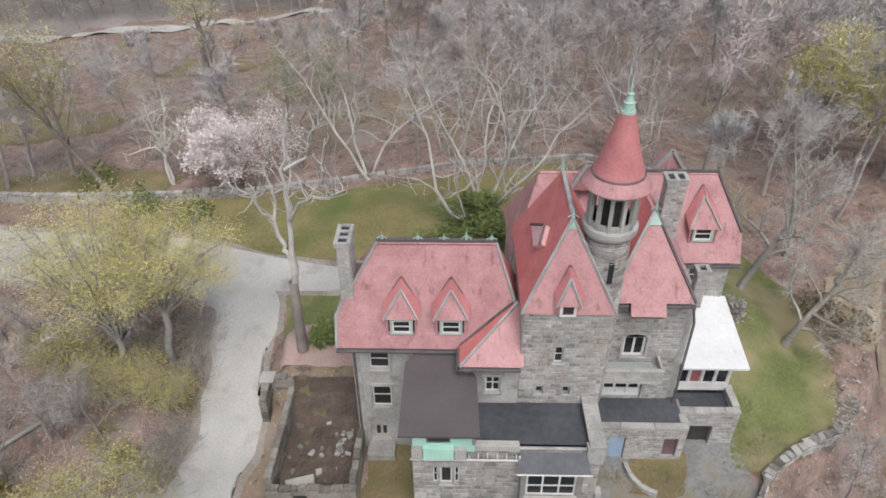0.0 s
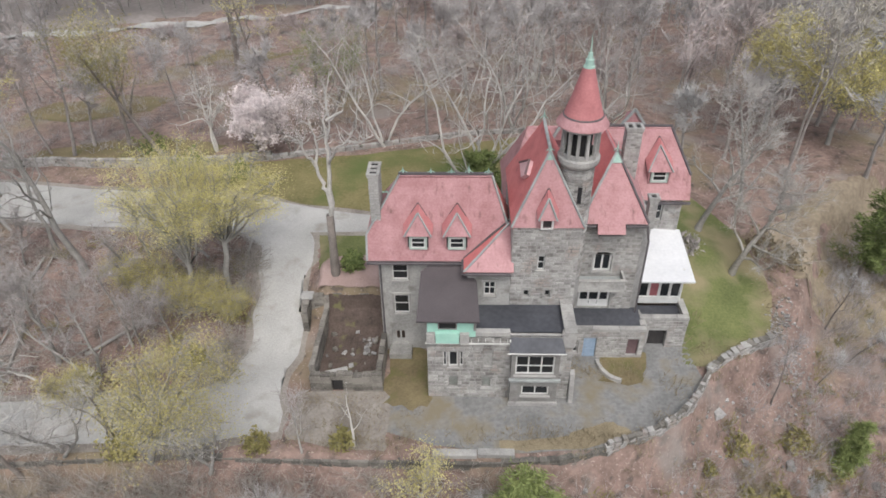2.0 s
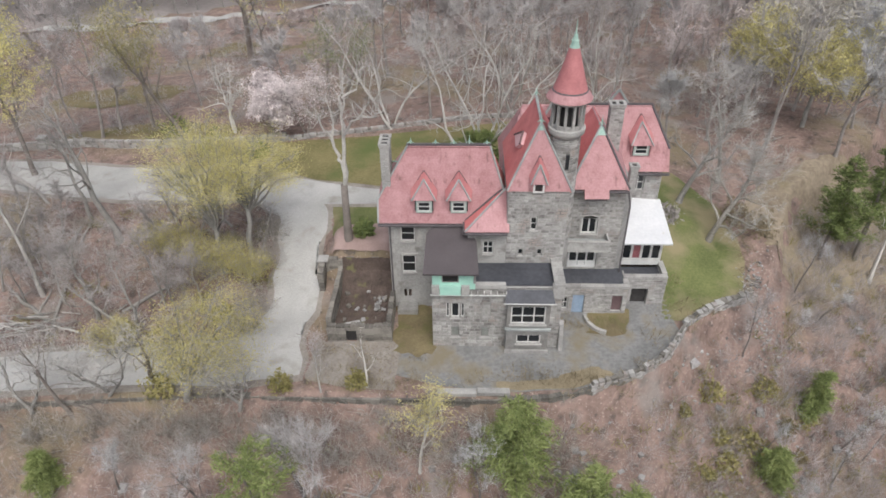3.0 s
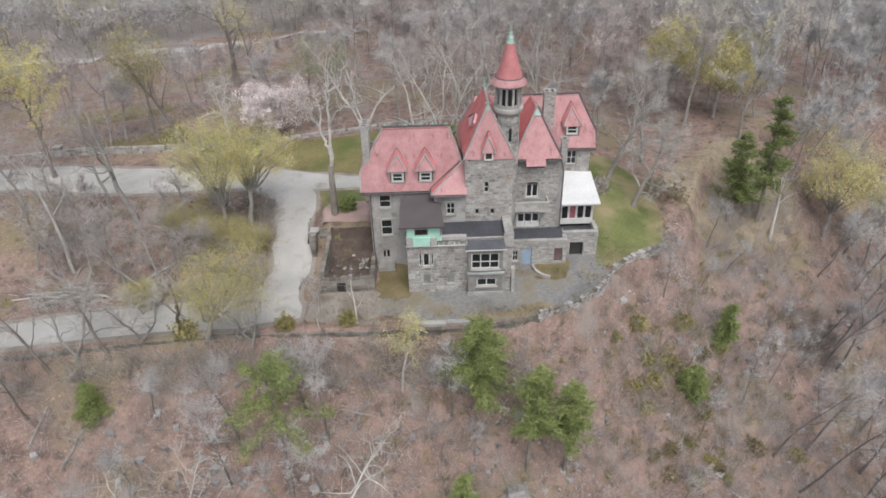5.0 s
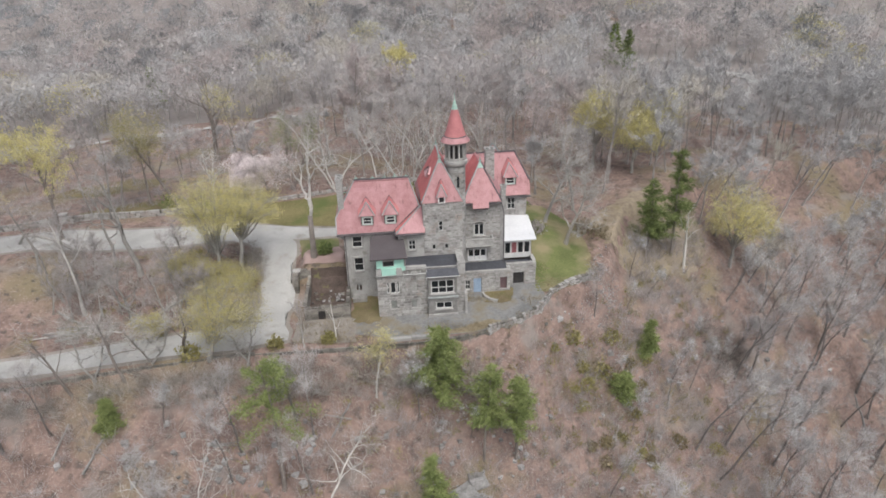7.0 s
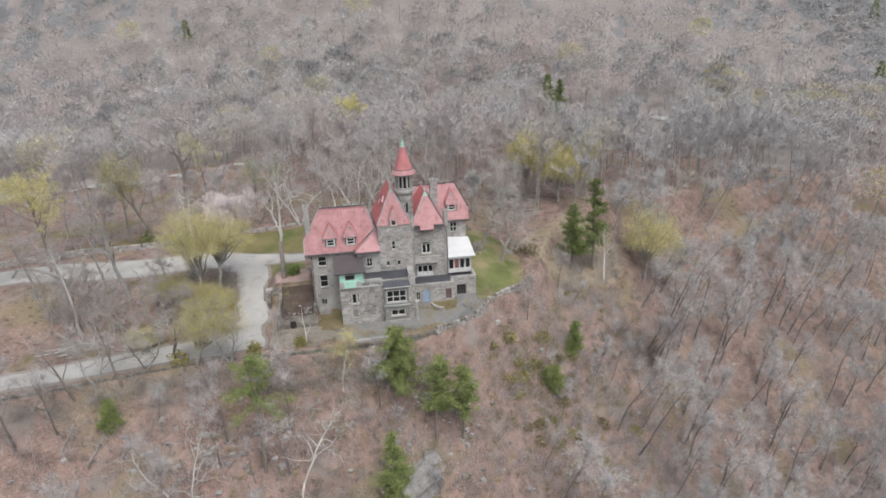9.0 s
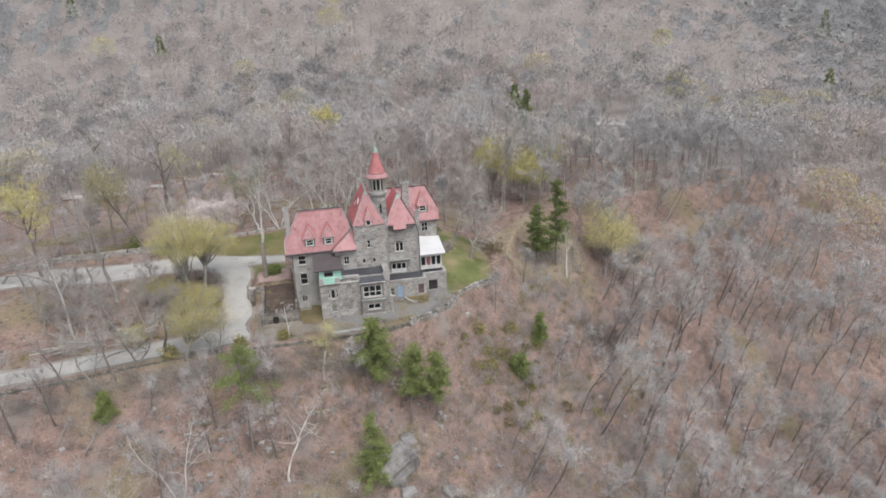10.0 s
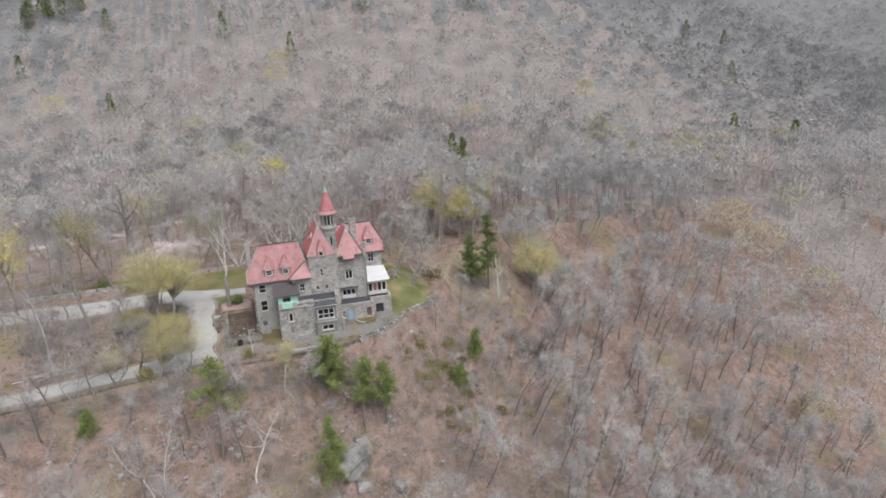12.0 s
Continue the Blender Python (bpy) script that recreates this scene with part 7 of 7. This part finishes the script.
for seed, x, y, h, kw, lab in (
    (80, 3.2, 14.4, 10.4, dict(width=0.4, gaps=0.12, full=0.6), "dark green conifer below the court"),
    (81, 7.6, 9.8, 12.4, dict(width=0.24, base=0.4, gaps=0.12, full=0.42), "bright green conifer on the slope"),
    (82, 11.2, 10.0, 12.0, dict(width=0.24, base=0.4, gaps=0.12, full=0.42), "bright green conifer on the slope"),
    (83, 27.0, 20.0, 4.8, dict(width=0.42, gaps=0.15, full=0.5), "small bright green conifer on the slope"),
    (84, 32.4, 25.9, 6.7, dict(width=0.26, gaps=0.4), "thin green conifer on the slope"),
    (85, -14.2, 7.5, 17.5, dict(width=0.3, base=0.6, gaps=0.4, full=0.35), "loose green pine on the slope"),
    (86, -32.6, 13.0, 4.5, dict(width=0.34), "small dim green conifer below the drive"),
    (87, 1.1, 4.2, 12.2, dict(width=0.26, gaps=0.2), "green conifer low on the slope"),
    (88, 36.5, 39.8, 12.6, dict(width=0.3, base=0.3, gaps=0.15, full=0.6), "dark hemlock at the plateau's edge"),
    (89, 40.8, 40.9, 17.2, dict(width=0.23, base=0.32, gaps=0.15, full=0.6), "dark hemlock at the plateau's edge"),
    (90, 75, 165, 17.0, dict(width=0.26, base=0.3), "dark pine standing out in the far woods"),
    (91, 1.2, 46.5, 5.5, dict(width=0.95, base=0.2, gaps=0.45), "dark spreading evergreen behind the house"),
):
    tr, cr = conifer(seed, h, mat=M_CONIFER if seed > 87 else M_PINE, **kw)
    tree("conifer_tree", lab, "conifer", tr, (x, y), parts=(("crown", cr),))


# bare trees of the drive loop
for k, (x, y, hh) in enumerate(((-39.0, 39.5, 15.0), (-30.5, 25.8, 10.5), (-34.0, 27.5, 11.0), (-44.0, 33.5, 12.0), (-49.0, 39.0, 14.0), (-27.5, 34.5, 9.5))):
    bare_one("crooked grey leafless tree with pale limbs in the drive loop", 230 + k, (x, y), hh, bark=M_GREYBARK, twig=M_TWIG, trunk=0.32, limbs=9, spread=1.05, gnarl=0.36, twigs=9, sub=7, radius=0.22, stems=1 + k % 2, twig_w=0.03, twig_len=1.1, lean=(-0.08, 0))
for k in range(12):
    x, y = rnd.uniform(-46, -20), rnd.uniform(26, 39)
    bare_one("thin grey leafless tree in the drive loop", 200 + k, (x, y), rnd.uniform(6, 11), bark=M_GREYBARK, trunk=0.25, limbs=7, spread=0.9, gnarl=0.24, twigs=14, sub=5, radius=0.12, lean=(rnd.uniform(-0.2, 0.1), 0))


# ---- brush ----
def brush(name, label, spots, mat, seed, reach=1.2, n=26, w=0.03, flat=0.55):
    """Leafless undergrowth: fans of thin stems."""
    r = np.random.default_rng(seed)
    wd = Wood()
    for x, y in spots:
        b = np.array([x, y, hz(x, y) - 0.05]) + r.normal(0, 0.35, (n, 3)) * [1, 1, 0]
        d = unit_rows(r.normal(0, flat, (n, 3)) * [1, 1, 0.3] + [0, 0, 0.8])
        ln = reach * r.uniform(0.5, 1.5, n)
        wd.tris(slivers(r, b, d, ln, np.full(n, w * 1.6)))
        m = b + d * ln[:, None] * 0.5
        wd.tris(slivers(r, m, unit_rows(d + r.normal(0, 0.5, (n, 3))), ln * 0.7, np.full(n, w)))
    tagged(new(name, wd.mesh(name, mat)), label, "undergrowth", kind="stuff")


bs = [(rnd.uniform(-46, -19), rnd.uniform(24.5, 40.5)) for _ in range(220)]
bs += [(-18.6 - rnd.uniform(0, 2.2), rnd.uniform(25, 38)) for _ in range(90)]
brush("undergrowth", "leafless brown scrub inside the drive loop", bs[::2], M_SCRUB, 1, 1.3, 34, 0.026, 1.1)
brush("undergrowth", "grey-brown brambles inside the drive loop", bs[1::4], M_TWIG, 11, 1.3, 30, 0.024, 1.1)
brush("undergrowth", "ochre-green budding scrub inside the drive loop", bs[3::8], M_OLIVE, 12, 1.1, 34, 0.04, 1.2)
bs = [(rnd.uniform(-45, 9), rnd.uniform(14.5, 17.3)) for _ in range(240)]
brush("undergrowth", "leafless scrub below the retaining wall", bs, M_SCRUB, 2, 1.9, 26, 0.03, 0.7)
bs = [(x, y) for x, y in ((rnd.uniform(-60, 100), rnd.uniform(-10, 50)) for _ in range(3400)) if float(edge_distance(x, y)) > 3]
brush("undergrowth", "thin leafless saplings over the slope", bs, M_TWIG, 3, 1.9, 16, 0.028)
bs = [(x, y) for x, y in ((rnd.uniform(-80, 70), rnd.uniform(58, 112)) for _ in range(900))]
brush("undergrowth", "thin leafless saplings in the woods", bs, M_TWIG, 4, 1.6, 18)
bs = [(rnd.gauss(24, 5), rnd.gauss(20, 4)) for _ in range(160)]
brush("undergrowth", "dry tan stems on the rubble slope", bs, M_DRYGRASS, 5, 0.8, 22)

bs = [(25.2 + 1.5 * math.sin((k / 70) * 2.6) + rnd.gauss(0, 0.5), 30.6 + 12 * k / 70) for k in range(70)] + [(rnd.gauss(19.5, 1.4), rnd.gauss(28.6, 0.8)) for _ in range(40)]
brush("undergrowth", "short dry tan grass along the lawn edge", bs, M_DRYGRASS, 16, 0.3, 26, 0.03, 1.0)
bs = [(rnd.uniform(-13, -4), rnd.uniform(18.4, 23.6)) for _ in range(70)] + [(rnd.gauss(8, 4.5), rnd.gauss(19.8, 0.5)) for _ in range(60)] + [(rnd.uniform(7.5, 13.5), rnd.uniform(25.5, 27.8)) for _ in range(25)]
brush("undergrowth", "dry tan weeds round the court", bs, M_DRYGRASS, 6, 0.5, 22, 0.025)

bs = [(x, y) for x, y in ((rnd.uniform(-12, 46), rnd.uniform(0, 46)) for _ in range(1500)) if float(edge_distance(x, y)) > 1.2]
brush("undergrowth", "thin grey scrub on the open slope below the house", bs, M_TWIG, 7, 1.6, 20, 0.026)
bs = [(x, y) for x, y in ((rnd.uniform(-20, 48), rnd.uniform(0, 46)) for _ in range(700)) if float(edge_distance(x, y)) > 1.2]
brush("undergrowth", "low olive weeds on the open slope", bs, M_OLIVE, 8, 0.7, 20, 0.05)
for k in range(34):
    x, y = rnd.uniform(-4, 44), rnd.uniform(3, 40)
    if float(edge_distance(x, y)) > 2:
        m = tree_pose(x, y, rnd.uniform(0.3, 0.55))
        wood_tree(m)
bs = [(rnd.gauss(46, 2.6), rnd.gauss(31, 1.6)) for _ in range(36)]
brush("undergrowth", "dark tangled scrub on the falling slope", bs, M_BARK, 21, 2.2, 26, 0.045, 0.8)
